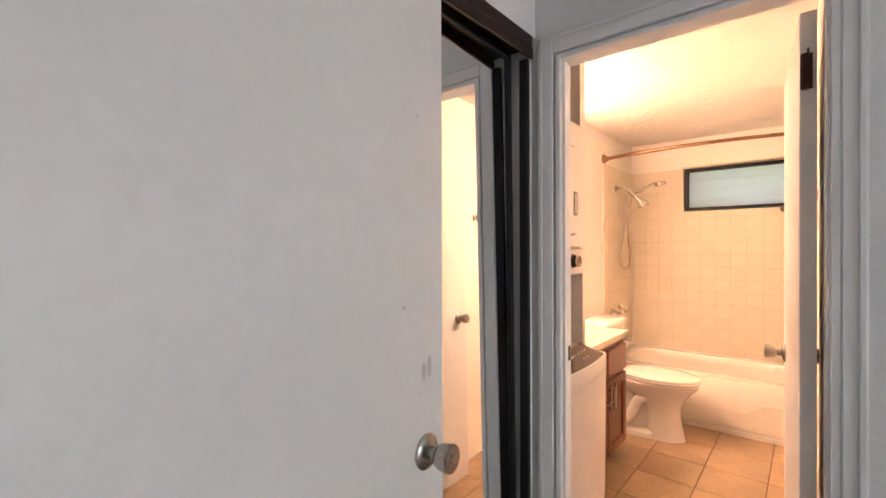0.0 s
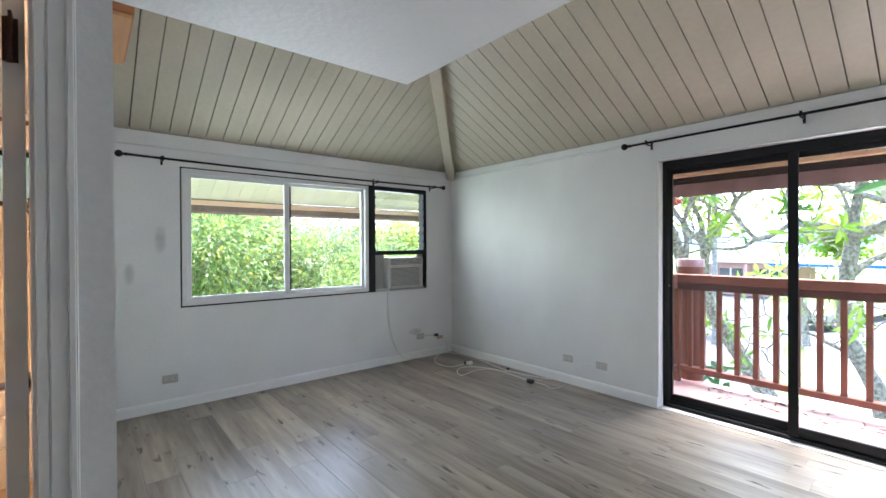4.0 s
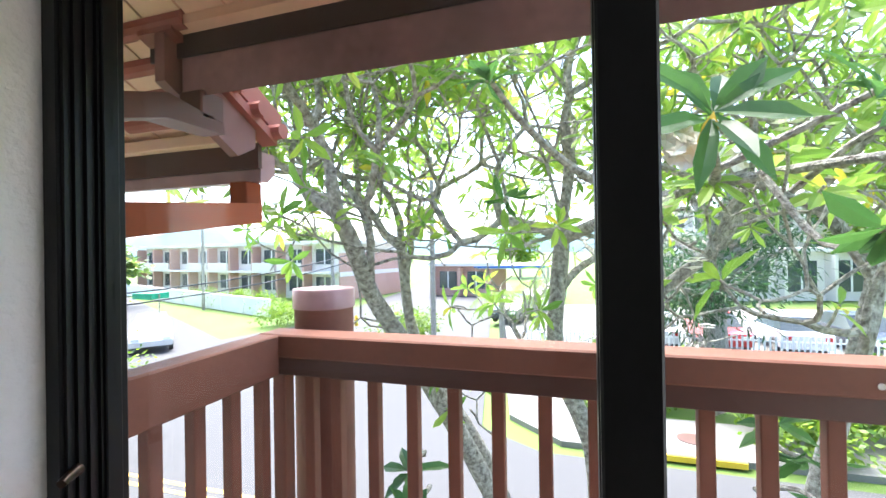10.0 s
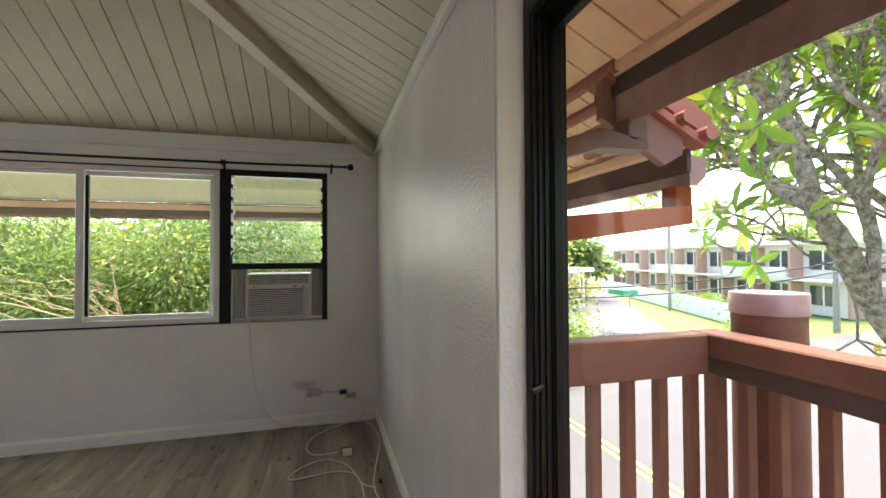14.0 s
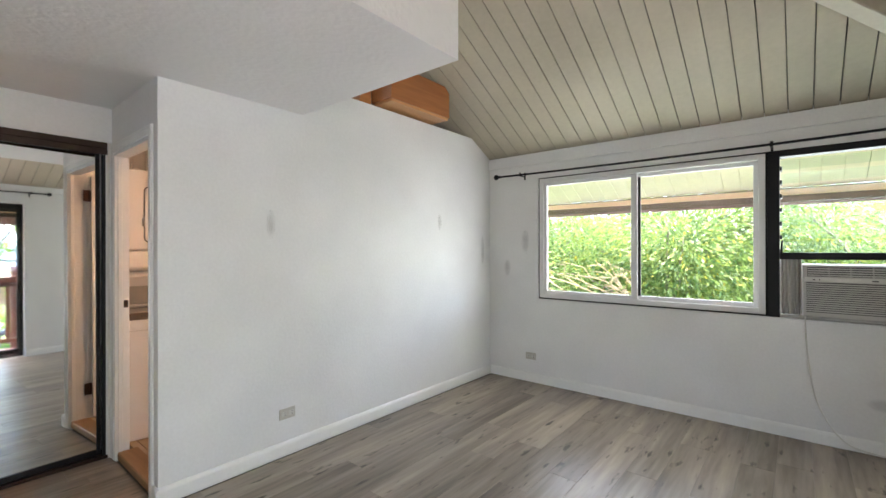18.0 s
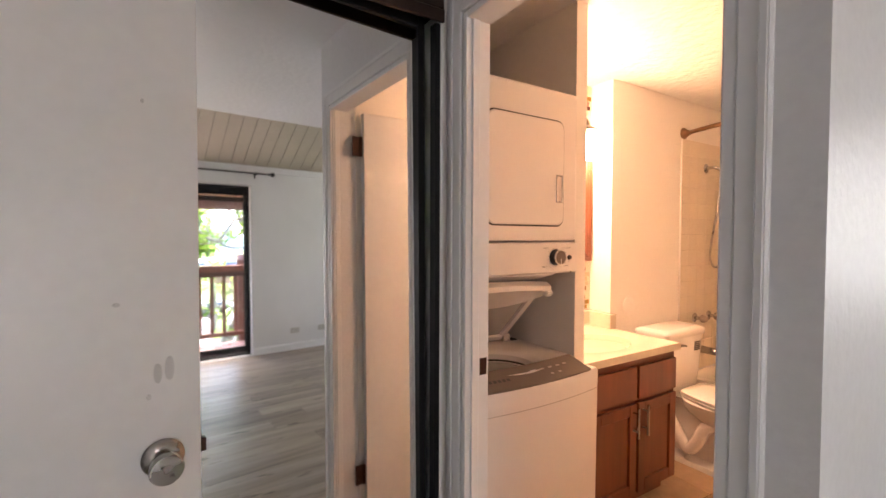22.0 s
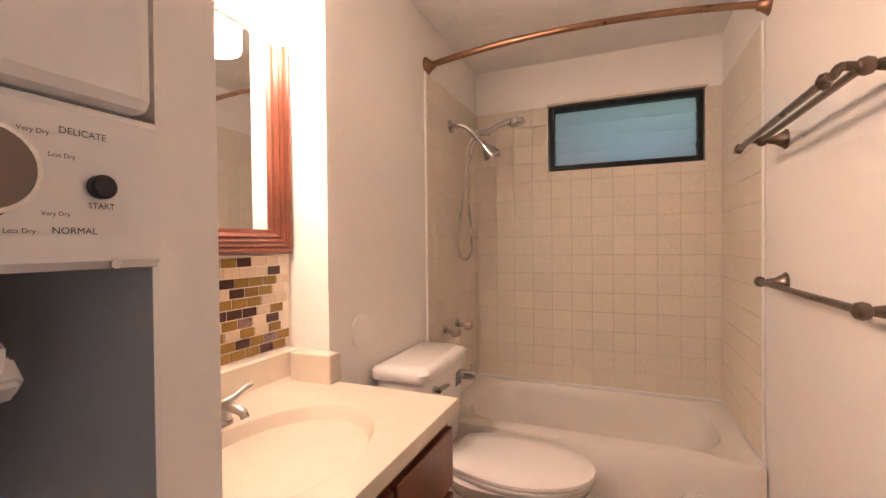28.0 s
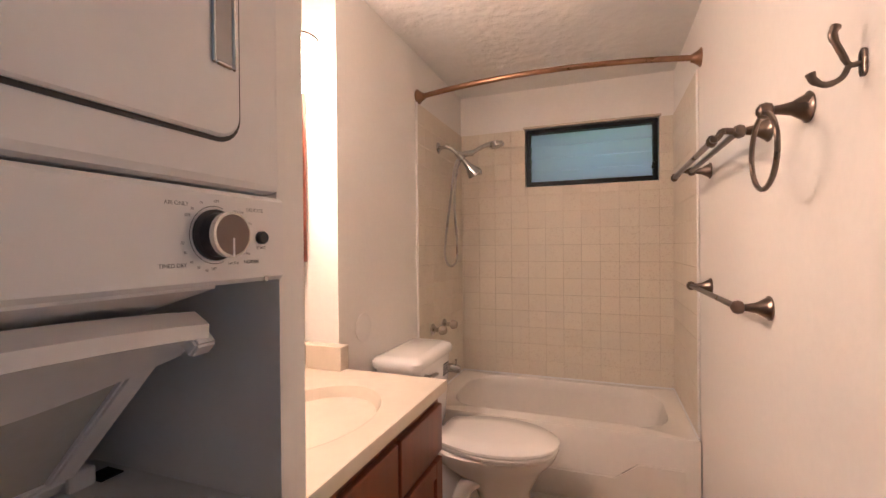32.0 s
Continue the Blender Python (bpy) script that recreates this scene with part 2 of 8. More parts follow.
def smooth_path(pts, n=8):
    """Catmull-Rom through points."""
    P = [Vector(p) for p in pts]
    P = [P[0] * 2 - P[1]] + P + [P[-1] * 2 - P[-2]]
    out = []
    for i in range(1, len(P) - 2):
        a, b, c, d = P[i - 1:i + 3]
        for k in range(n):
            t = k / n
            out.append(0.5 * ((2 * b) + (c - a) * t + (2 * a - 5 * b + 4 * c - d) * t * t + (3 * b - a - 3 * c + d) * t ** 3))
    out.append(P[-2])
    return out


def rounded(x0, y0, x1, y1, r, n=5):
    """Outline of a rounded rectangle."""
    out = []
    for cx, cy, a0 in ((x1 - r, y1 - r, 0), (x0 + r, y1 - r, 90), (x0 + r, y0 + r, 180), (x1 - r, y0 + r, 270)):
        for k in range(n + 1):
            a = radians(a0 + 90 * k / n)
            out.append((cx + r * math.cos(a), cy + r * math.sin(a)))
    return out


def wall_pieces(bm, axis, c0, c1, a0, a1, z0, z1, holes):
    """A wall with thickness c0..c1 across, a0..a1 along, with rectangular openings (a, b, lo, hi)."""
    cuts = sorted({a0, a1, *[h[0] for h in holes], *[h[1] for h in holes]})
    cuts = [c for c in cuts if a0 <= c <= a1]
    for s, e in zip(cuts, cuts[1:]):
        spans, lo = [], z0
        for h in sorted((h for h in holes if h[0] <= s + 1e-6 and h[1] >= e - 1e-6), key=lambda h: h[2]):
            spans.append((lo, h[2]))
            lo = h[3]
        spans.append((lo, z1))
        for p, q in spans:
            if q - p > 1e-4:
                if axis == "x":
                    box(bm, s, c0, p, e, c1, q)
                else:
                    box(bm, c0, s, p, c1, e, q)
    bmesh.ops.remove_doubles(bm, verts=bm.verts, dist=1e-5)
    seen = {}
    for f in list(bm.faces):
        seen.setdefault(tuple(round(x, 4) for x in f.calc_center_median()), []).append(f)
    bmesh.ops.delete(bm, geom=[f for fs in seen.values() if len(fs) > 1 for f in fs], context="FACES")


# ---- the plan ----
XW, XE, YN, YS = 0.36, 4.042, 4.243, -0.58      # bedroom faces: west partition, sliding-door wall, window wall, south wall
PLATE, PITCH = 2.345, 0.513                      # where the roof boards meet the walls, and their slope
SOF_Z, SOF_X, SOF_Y = 2.29, 1.71, 1.915          # the dropped ceiling: underside, east and north edges
CLX = -0.50                                      # closet front
BX0, BX1, BY0, BY1, BZ0, BZ1 = -1.09, 0.235, 1.15, 4.05, 0.05, 2.31   # bathroom
DOORY = 1.04                                     # bedroom face of the bathroom door wall
SD = (-0.352, 1.566, 0.0, 2.096)                  # sliding door opening: y, y, z, z
WIN = (0.945, 3.628, 0.858, 2.085)               # window opening in the north wall: x, x, z, z
BWIN = (-0.645, 0.15, 1.67, 2.05)                # bathroom window


def roof_z(x, y):
    """Underside of the roof boards."""
    return min(PLATE + PITCH * (XE - x), PLATE + PITCH * (YN - y))


# ---- structure: bedroom ----
bm = bmesh.new()
wall_pieces(bm, "x", YN, YN + 0.14, -2.0, XE + 0.20, -0.3, PLATE + 0.06, [BWIN, WIN])
wall_n = solo("wall_north", bm, M_WALL, "white painted plaster wall with a wide window", "wall", kind="structure")
bm = bmesh.new()
wall_pieces(bm, "y", XE, XE + 0.20, YS - 0.12, YN, -0.3, PLATE + 0.06, [(SD[0] - 0.012, SD[1] + 0.012, SD[2], SD[3] + 0.012)])
wall_e = solo("wall_east", bm, M_STUCCO, "white textured wall with a sliding glass door", "wall", kind="structure")
bm = bmesh.new()
wall_pieces(bm, "x", YS - 0.12, YS, -1.2, XE, -0.3, 4.0, [(-0.27, 0.56, -0.001, 2.05)])
wall_s = solo("wall_south", bm, M_WALL, "white painted wall with the room's doorway", "wall", kind="structure")
bm = bmesh.new()
wall_pieces(bm, "y", BX1, XW, DOORY + 0.0, YN, -0.3, 2.52, [])
wall_w = solo("wall_west", bm, M_WALL, "white painted partition wall, open above its top", "wall", kind="structure")
bm = bmesh.new()
wall_pieces(bm, "x", DOORY, 1.112, CLX - 0.02, BX1, -0.3, SOF_Z, [(-0.425, 0.2585, -0.301, 1.985)])
wall_bd = solo("wall_bathroom_door", bm, M_WALL, "white painted wall around the bathroom doorway", "wall", kind="structure")
# closet: wall above the mirror doors, and its back and sides
bm = bmesh.new()
box(bm, CLX - 0.10, YS, 2.065, CLX, DOORY, SOF_Z)
box(bm, -1.2, YS, -0.3, -1.15, DOORY, SOF_Z)
wall_c = solo("wall_closet", bm, M_WALL, "white painted wall above the mirrored closet doors", "wall", kind="structure")
# dropped ceiling box
bm = bmesh.new()
box(bm, -1.2, YS, SOF_Z, SOF_X, DOORY + 0.06, 2.42)
box(bm, BX1, DOORY + 0.06, SOF_Z, SOF_X, SOF_Y, 2.42)
box(bm, SOF_X - 0.05, YS, 2.42, SOF_X, SOF_Y, 4.1)
box(bm, BX1, SOF_Y - 0.05, 2.42, SOF_X - 0.05, SOF_Y, 4.1)
soffit = solo("ceiling_dropped", bm, M_SOFFIT, "flat white dropped ceiling with a square outer corner", "ceiling", kind="structure")
# floor slab
bm = B(-2.0, YS - 0.12, -0.30, XE + 0.20, YN + 0.14, -0.012)
slab = solo("floor_slab", bm, M_VOID, "plain slab under the floor boards", "floor", kind="structure")

# roof boards: tongue-and-groove boards running down the slope, in one ceiling mesh
bm = bmesh.new()
rng = random.Random(4)
BW = 0.138


def slope_board(bm, a0, a1, top, north, gap=0.0035, th=0.02):
    """One board; a along the eave, running from the plate up to the hip line (or the top)."""
    a0, a1 = a0 + gap, a1 - gap
    d = rng.uniform(0, 0.002)

    def pt(a, s, h):
        z = PLATE - 0.02 * PITCH + PITCH * s + h
        return (a, YN - s + 0.02, z) if north else (XE - s + 0.02, a, z)
    edge = (lambda a: XE - a) if north else (lambda a: YN - a)
    s0, s1 = max(0.0, min(top, edge(a0))), max(0.0, min(top, edge(a1)))
    if s0 < 0.02 and s1 < 0.02:
        return
    ps = [(a0, -0.02), (a1, -0.02), (a1, s1), (a0, s0)]
    lo = [bm.verts.new(pt(a, s, d)) for a, s in ps]
    e = 0.004
    hi = [bm.verts.new(pt(a, s, d + th)) for a, s in ps]
    for i in range(4):
        bm.faces.new((lo[i], lo[(i + 1) % 4], hi[(i + 1) % 4], hi[i]))
    bm.faces.new(lo)
    bm.faces.new(hi[::-1])


x = XE
while x > -2.0:
    slope_board(bm, x - BW, x, 3.6, True)
    x -= BW
y = YN
while y > YS - 0.2:
    slope_board(bm, y - BW, y, 3.6, False)
    y -= BW
roof_boards = solo("ceiling_boards", bm, M_PLANKCEIL, "sloping ceiling of cream-painted tongue-and-groove boards", "ceiling", kind="structure")
# backing above the boards closes the roof
bm = bmesh.new()
o = 0.028


def rz(s):
    return PLATE + PITCH * s + o


quad(bm, (-2.0, YN + 0.5, rz(-0.5)), (XE + 0.5, YN + 0.5, rz(-0.5)), (XE - 3.6, YN - 3.6, rz(3.6)), (-2.0, YN - 3.6, rz(3.6)))
quad(bm, (XE + 0.5, YN + 0.5, rz(-0.5)), (XE + 0.5, YS - 0.12, rz(-0.5)), (XE - 3.6, YS - 0.12, rz(3.6)), (XE - 3.6, YN - 3.6, rz(3.6)))
quad(bm, (XE - 3.6, YN - 3.6, rz(3.6)), (XE - 3.6, YS - 0.12, rz(3.6)), (-2.0, YS - 0.12, rz(3.6)), (-2.0, YN - 3.6, rz(3.6)))
bmesh.ops.remove_doubles(bm, verts=bm.verts, dist=1e-4)
geo = bmesh.ops.extrude_face_region(bm, geom=list(bm.faces))
bmesh.ops.translate(bm, verts=[v for v in geo["geom"] if isinstance(v, bmesh.types.BMVert)], vec=(0, 0, 0.1))
solo("roof_deck", bm, M_VOID, "roof deck over the boards", "roof", kind="structure")
# closing walls of the attic over the bathroom
bm = bmesh.new()
box(bm, -2.1, YS - 0.12, -0.3, -2.0, YN + 0.14, 4.3)
solo("wall_attic", bm, M_VOID, "plain end wall closing the attic", "wall", kind="structure")
# plate moulding under the boards, and the conduit ledge
bm = bmesh.new()
box(bm, XW, YN - 0.022, PLATE - 0.12, XE - 0.05, YN - 0.0005, PLATE - 0.002, bev=0.004)
solo("trim_north", bm, M_WALL, "painted flat trim board under the sloping ceiling", "trim", kind="structure")
bm = bmesh.new()
box(bm, XE - 0.018, YS, PLATE - 0.075, XE - 0.0005, YN - 0.05, PLATE - 0.004, bev=0.004)
box(bm, XE - 0.03, YS, PLATE - 0.085, XE - 0.0005, YN - 0.05, PLATE - 0.07, bev=0.003)
solo("trim_east", bm, M_WALL, "painted flat trim board over the sliding door", "trim", kind="structure")
# hip rafter
hx = Vector((1, 1, -PITCH)).normalized()
side = Vector((1, -1, 0)).normalized() * 0.052
up = hx.cross(side).normalized() * 0.115
if up.z > 0:
    up = -up
bm = bmesh.new()
a, b = Vector((XE - 0.005, YN - 0.005, PLATE + 0.0)), Vector((XE - 3.3, YN - 3.3, PLATE + PITCH * 3.3))
vs = [[bm.verts.new(p + s * side + k * up) for s, k in ((-1, -0.1), (1, -0.1), (1, 1), (-1, 1))] for p in (a, b)]
for i in range(4):
    bm.faces.new((vs[0][i], vs[0][(i + 1) % 4], vs[1][(i + 1) % 4], vs[1][i]))
bm.faces.new(vs[0])
bm.faces.new(vs[1])
bmesh.ops.bevel(bm, geom=list(bm.edges), offset=0.006, segments=1, affect="EDGES")
solo("hip_rafter", bm, M_BEAMPAINT, "cream-painted hip rafter running up from the room's corner", "beam", kind="structure")

# ---- structure: bathroom shell ----
bm = bmesh.new()
wall_pieces(bm, "x", BY1, BY1 + 0.12, -2.0, BX1, -0.3, 2.52, [BWIN])
wall_bn = solo("wall_bathroom_north", bm, M_BATHWALL, "beige bathroom end wall with a high louvred window", "wall", kind="structure")
bm = bmesh.new()
box(bm, -1.40, 2.556, -0.3, BX0, BY1, 2.52)
wall_bw = solo("wall_bathroom_west", bm, M_BATHWALL, "beige-white painted bathroom wall beside the toilet", "wall", kind="structure")
bm = bmesh.new()
box(bm, -1.40, DOORY, -0.3, -1.25, 2.556, 2.52)
solo("wall_vanity_back", bm, M_BATHWALL, "pale painted wall behind the vanity", "wall", kind="structure")
bm = bmesh.new()
box(bm, -1.25, 1.713, -0.3, -0.626, 1.775, BZ1)
solo("wall_laundry_partition", bm, M_BATHWALL, "thin pale partition between laundry stack and vanity", "wall", kind="structure")
bm = bmesh.new()
box(bm, -1.25, DOORY - 0.02, -0.3, CLX - 0.02, DOORY + 0.03, SOF_Z)
solo("wall_laundry_side", bm, M_BATHWALL, "pale side wall of the laundry niche", "wall", kind="structure")
bm = B(-1.25, DOORY + 0.03, BZ1, BX1, BY1, BZ1 + 0.1)
solo("ceiling_bathroom", bm, M_BATHCEIL, "stippled cream bathroom ceiling", "ceiling", kind="structure")
bm = B(BX0 - 0.16, DOORY + 0.02, -0.01, BX1, BY1, BZ0 - 0.006)
solo("floor_bathroom", bm, M_VOID, "mortar bed under the bathroom floor tiles", "floor", kind="structure")
# east wall of the bathroom, a thin painted skin on the partition
bm = B(BX1 - 0.004, BY0, BZ0, BX1 - 0.0005, BY1, BZ1)
solo("wall_bathroom_east", bm, M_BATHWALL, "cream painted bathroom wall with towel rails", "wall", kind="structure")


# ---- bedroom: windows and doors ----
M_VINYL = mat("white_vinyl", (0.74, 0.74, 0.74, 1), 0.35, big=4, fine=50, amount=0.06, bump=0.02)
M_ACWHITE = mat("grey_white_plastic", (0.5, 0.49, 0.47, 1), 0.45, big=6, fine=70, amount=0.08, bump=0.02)
M_ACDARK = mat("dark_grille_gap", (0.05, 0.05, 0.05, 1), 0.7)
M_NICKEL = mat("satin_nickel", (0.42, 0.40, 0.37, 1), 0.28, metal=1.0, big=8, fine=90, amount=0.12, bump=0.01, rough_var=0.08)
M_CORD = mat("white_cord", (0.72, 0.71, 0.68, 1), 0.5, big=6, fine=40, amount=0.08, bump=0.0)
M_PLUG = mat("black_plastic", (0.02, 0.02, 0.022, 1), 0.45, bump=0.02)
M_IVORY = mat("grey_plastic_plate", (0.55, 0.54, 0.51, 1), 0.4, bump=0.0, amount=0.05)
M_JALGLASS = glass_mat("louvre_glass", (0.93, 0.97, 0.96, 1))
M_HINGE = mat("brown_hinge_metal", (0.06, 0.025, 0.015, 1), 0.45, metal=0.6, amount=0.3)


def frame_bars(bm, axis, at0, at1, a0, a1, z0, z1, w, wt=None, wb=None):
    """Four bars round an opening in a wall; axis is the wall's normal."""
    wt, wb = wt or w, wb or w
    for s in ((a0, a0 + w, z0, z1), (a1 - w, a1, z0, z1), (a0 + w, a1 - w, z0, z0 + wb), (a0 + w, a1 - w, z1 - wt, z1)):
        if axis == "y":
            box(bm, s[0], at0, s[2], s[1], at1, s[3], bev=0.002)
        else:
            box(bm, at0, s[0], s[2], at1, s[1], s[3], bev=0.002)


def pane(parent, axis, at, a0, a1, z0, z1, material=None, name="pane"):
    bm = B(a0, at, z0, a1, at + 0.004, z1) if axis == "y" else B(at, a0, z0, at + 0.004, a1, z1)
    ob = part(name, bm, material or M_GLASS, parent)
    ob.visible_shadow = False
    return ob


# white slider in the north wall
window = thing("window_1", (1.88, YN + 0.05, WIN[2]), "white vinyl sliding window with two clear panes", "window", kind="structure")
bm = bmesh.new()
frame_bars(bm, "y", YN + 0.006, YN + 0.09, 0.958, 2.803, 0.872, 2.074, 0.042)
part("window_frame", bm, M_VINYL, window)
for a0, a1, d in ((1.0, 1.895, 0.02), (1.862, 2.761, 0.048)):
    bm = bmesh.new()
    frame_bars(bm, "y", YN + d, YN + d + 0.026, a0, a1, 0.914, 2.032, 0.034)
    sash = part("sash", bm, M_VINYL, window)
    pane(sash, "y", YN + d + 0.012, a0 + 0.034, a1 - 0.034, 0.948, 1.998)
part("meeting_stile", B(1.845, YN + 0.010, 0.915, 1.898, YN + 0.0195, 2.031, bev=0.002), M_VINYL, window)
part("seal", B(1.8985, YN + 0.030, 0.949, 1.920, YN + 0.0475, 1.997), M_BLACK, window, "black seal between the sashes")
part("latch", B(1.862, YN - 0.002, 1.44, 1.880, YN + 0.0095, 1.55, bev=0.003), M_VINYL, window)
bm = bmesh.new()
frame_bars(bm, "y", YN + 0.02, YN + 0.1, WIN[0], 2.815, WIN[2], WIN[3], 0.012)
part("gasket", bm, M_BLACK, window, "black gap strip round the frame")

# louvred window over the air conditioner
louvre = thing("window_2", (3.2, YN + 0.05, WIN[2]), "black-framed louvred window with glass slats above an air conditioner", "window", kind="structure")
bm = bmesh.new()
box(bm, 2.816, YN + 0.004, WIN[2], 2.888, YN + 0.11, WIN[3], bev=0.003)
box(bm, 3.586, YN + 0.004, WIN[2], WIN[1], YN + 0.11, WIN[3], bev=0.003)
box(bm, 2.888, YN + 0.004, 2.036, 3.586, YN + 0.11, WIN[3], bev=0.003)
box(bm, 2.888, YN + 0.002, 1.285, 3.586, YN + 0.10, 1.335, bev=0.003)
part("window_frame", bm, M_BLACK, louvre)
for k in range(7):
    z = 1.375 + k * 0.101
    bm = bmesh.new()
    c, ln = Vector((0, YN + 0.06, z)), Vector((0, -0.048, -0.040))
    nrm = Vector((0, -0.040, 0.048)).normalized() * 0.0025
    vs = []
    for xx in (2.892, 3.582):
        vs.append([bm.verts.new(Vector((xx, 0, 0)) + c + s * ln + n * nrm) for s, n in ((-1, -1), (1, -1), (1, 1), (-1, 1))])
    for i in range(4):
        bm.faces.new((vs[0][i], vs[0][(i + 1) % 4], vs[1][(i + 1) % 4], vs[1][i]))
    bm.faces.new(vs[0]); bm.faces.new(vs[1])
    ob = part("slat", bm, M_JALGLASS, louvre)
    ob.visible_shadow = False
    for xx in (2.889, 3.574):
        part("clip", B(xx, YN + 0.008, z - 0.045, xx + 0.012, YN + 0.11, z - 0.015, bev=0.002), M_BLACK, louvre)
part("crank", T([(2.905, YN + 0.0, 1.42), (2.9, YN - 0.02, 1.40), (2.9, YN - 0.025, 1.33)], 0.006), M_BLACK, louvre)

# air conditioner
ac = thing("air_conditioner", (3.25, YN, 0.87), "grey-white window air conditioner with a louvred front", "air conditioner")
body = part("body", B(3.012, YN - 0.095, 0.893, 3.496, YN + 0.30, 1.25, bev=0.008, seg=2), M_ACWHITE, ac)
bm = bmesh.new()
box(bm, 3.035, YN - 0.099, 0.925, 3.44, YN - 0.0945, 1.13)
part("grille_back", bm, M_ACDARK, ac)
for k in range(14):
    z = 0.931 + k * 0.0142
    part("slat", B(3.035, YN - 0.108, z, 3.44, YN - 0.096, z + 0.0085), M_ACWHITE, ac)
bm = bmesh.new()
box(bm, 3.04, YN - 0.099, 1.172, 3.475, YN - 0.0945, 1.236)
part("vent_back", bm, M_ACDARK, ac)
for k in range(4):
    z = 1.176 + k * 0.0150
    part("vane", B(3.042, YN - 0.105, z, 3.473, YN - 0.096, z + 0.0088), M_ACWHITE, ac)
for x in (3.15, 3.257, 3.364):
    part("rib", B(x, YN - 0.107, 1.173, x + 0.006, YN - 0.1055, 1.235), M_ACWHITE, ac)
bm = bmesh.new()
box(bm, 3.025, YN - 0.103, 1.136, 3.485, YN - 0.0955, 1.166, bev=0.003)
part("control_panel", bm, mat("panel_white", (0.62, 0.61, 0.58, 1), 0.35, bump=0), ac)
for x, w in ((3.07, 0.012), (3.10, 0.008), (3.36, 0.03), (3.43, 0.022)):
    part("button", B(x, YN - 0.106, 1.146, x + w, YN - 0.1025, 1.154), M_ACDARK, ac)
for x0, x1 in ((2.889, 3.011), (3.497, 3.585)):
    bm = bmesh.new()
    n = 12
    fold = [(x0 + (x1 - x0) * i / n, YN + 0.032 + (i % 2) * 0.012) for i in range(n + 1)]
    prism(bm, fold + [(x, y + 0.004) for x, y in reversed(fold)], "z", 0.885, 1.284)
    part("side_curtain", bm, M_ACWHITE, ac, "pleated grey side curtain")
part("mounting_rail", B(2.889, YN + 0.0, 0.862, 3.585, YN + 0.12, 0.884, bev=0.003), M_ACWHITE, ac)
cord = bmesh.new()
tube(cord, smooth_path([(3.03, YN - 0.06, 0.9), (3.032, YN - 0.02, 0.78), (3.05, YN - 0.02, 0.55), (3.085, YN - 0.022, 0.32), (3.15, YN - 0.025, 0.16), (3.24, YN - 0.03, 0.05), (3.36, YN - 0.035, 0.015),
                        (3.6, YN - 0.05, 0.011), (3.86, YN - 0.06, 0.02), (3.93, YN - 0.03, 0.1), (3.90, YN - 0.02, 0.17), (3.845, YN - 0.018, 0.21)], 6), 0.0048, 8)
part("power_cord", cord, M_CORD, ac, "white power cord", smooth=True)
part("plug", B(3.78, YN - 0.035, 0.195, 3.86, YN - 0.004, 0.235, bev=0.006), mat("pink_grey_plastic", (0.5, 0.36, 0.32, 1), 0.4), ac, "pale safety plug")
part("plug_head", B(3.725, YN - 0.04, 0.235, 3.785, YN - 0.005, 0.268, bev=0.006), M_PLUG, ac)
tb = bmesh.new()
tube(tb, smooth_path([(3.54, YN - 0.02, 0.262), (3.62, YN - 0.028, 0.265), (3.68, YN - 0.026, 0.258), (3.735, YN - 0.022, 0.252)], 4), 0.006, 8)
part("adapter_lead", tb, M_IVORY, ac, smooth=True)


def curtain_rod(along, at, z, a0, a1, brackets, sag, label):
    p = (lambda a, o=0.0, zz=0.0: (a, at + o, z + zz)) if along == "x" else (lambda a, o=0.0, zz=0.0: (at + o, a, z + zz))
    rod = thing("curtain_rod", p((a0 + a1) / 2), label, "curtain rod")
    mid = (a0 + a1) / 2
    n = 14
    part("rod", T([p(a0 + (a1 - a0) * i / n, 0, -sag * (1 - ((a0 + (a1 - a0) * i / n - mid) / (a1 - mid)) ** 2)) for i in range(n + 1)], 0.0095, 10), M_BLACK, rod, smooth=True)
    for a, s in ((a0, -1), (a1, 1)):
        bm = bmesh.new()
        c = Vector(p(a))
        d = Vector((s, 0, 0)) if along == "x" else Vector((0, s, 0))
        lathe(bm, c - d * 0.012, d, [(0, 0.0096), (0.004, 0.014), (0.014, 0.014), (0.018, 0.010), (0.026, 0.010), (0.034, 0.019), (0.044, 0.026), (0.056, 0.028), (0.068, 0.024), (0.077, 0.014), (0.081, 0.003)], 14)
        part("finial", bm, M_BLACK, rod, smooth=True)
    for a in brackets:
        bm = bmesh.new()
        w = 0.008
        zz = -sag * (1 - ((a - mid) / (a1 - mid)) ** 2)
        if along == "x":
            box(bm, a - w, at - 0.014, z - 0.016 + zz, a + w, YN - 0.0225, z - 0.009 + zz)
            box(bm, a - w, YN - 0.030, z - 0.045, a + w, YN - 0.0225, z + 0.03)
            box(bm, a - w, at - 0.014, z - 0.016 + zz, a + w, at - 0.010, z + 0.02 + zz)
        else:
            box(bm, at - 0.014, a - w, z - 0.016, XE - 0.0185, a + w, z - 0.009)
            box(bm, XE - 0.026, a - w, z - 0.045, XE - 0.0185, a + w, z + 0.03)
            box(bm, at - 0.014, a - w, z - 0.016, at - 0.010, a + w, z + 0.02)
        part("bracket", bm, M_BLACK, rod)
    return rod


curtain_rod("x", YN - 0.115, 2.122, 0.56, 3.77, (0.81, 2.845, 3.66), 0.012, "thin black metal curtain rod with ball finials over the window")
curtain_rod("y", XE - 0.115, 2.235, -0.46, 1.76, (1.61, 0.6, -0.36), 0.0, "black metal curtain rod with ball finials over the sliding door")

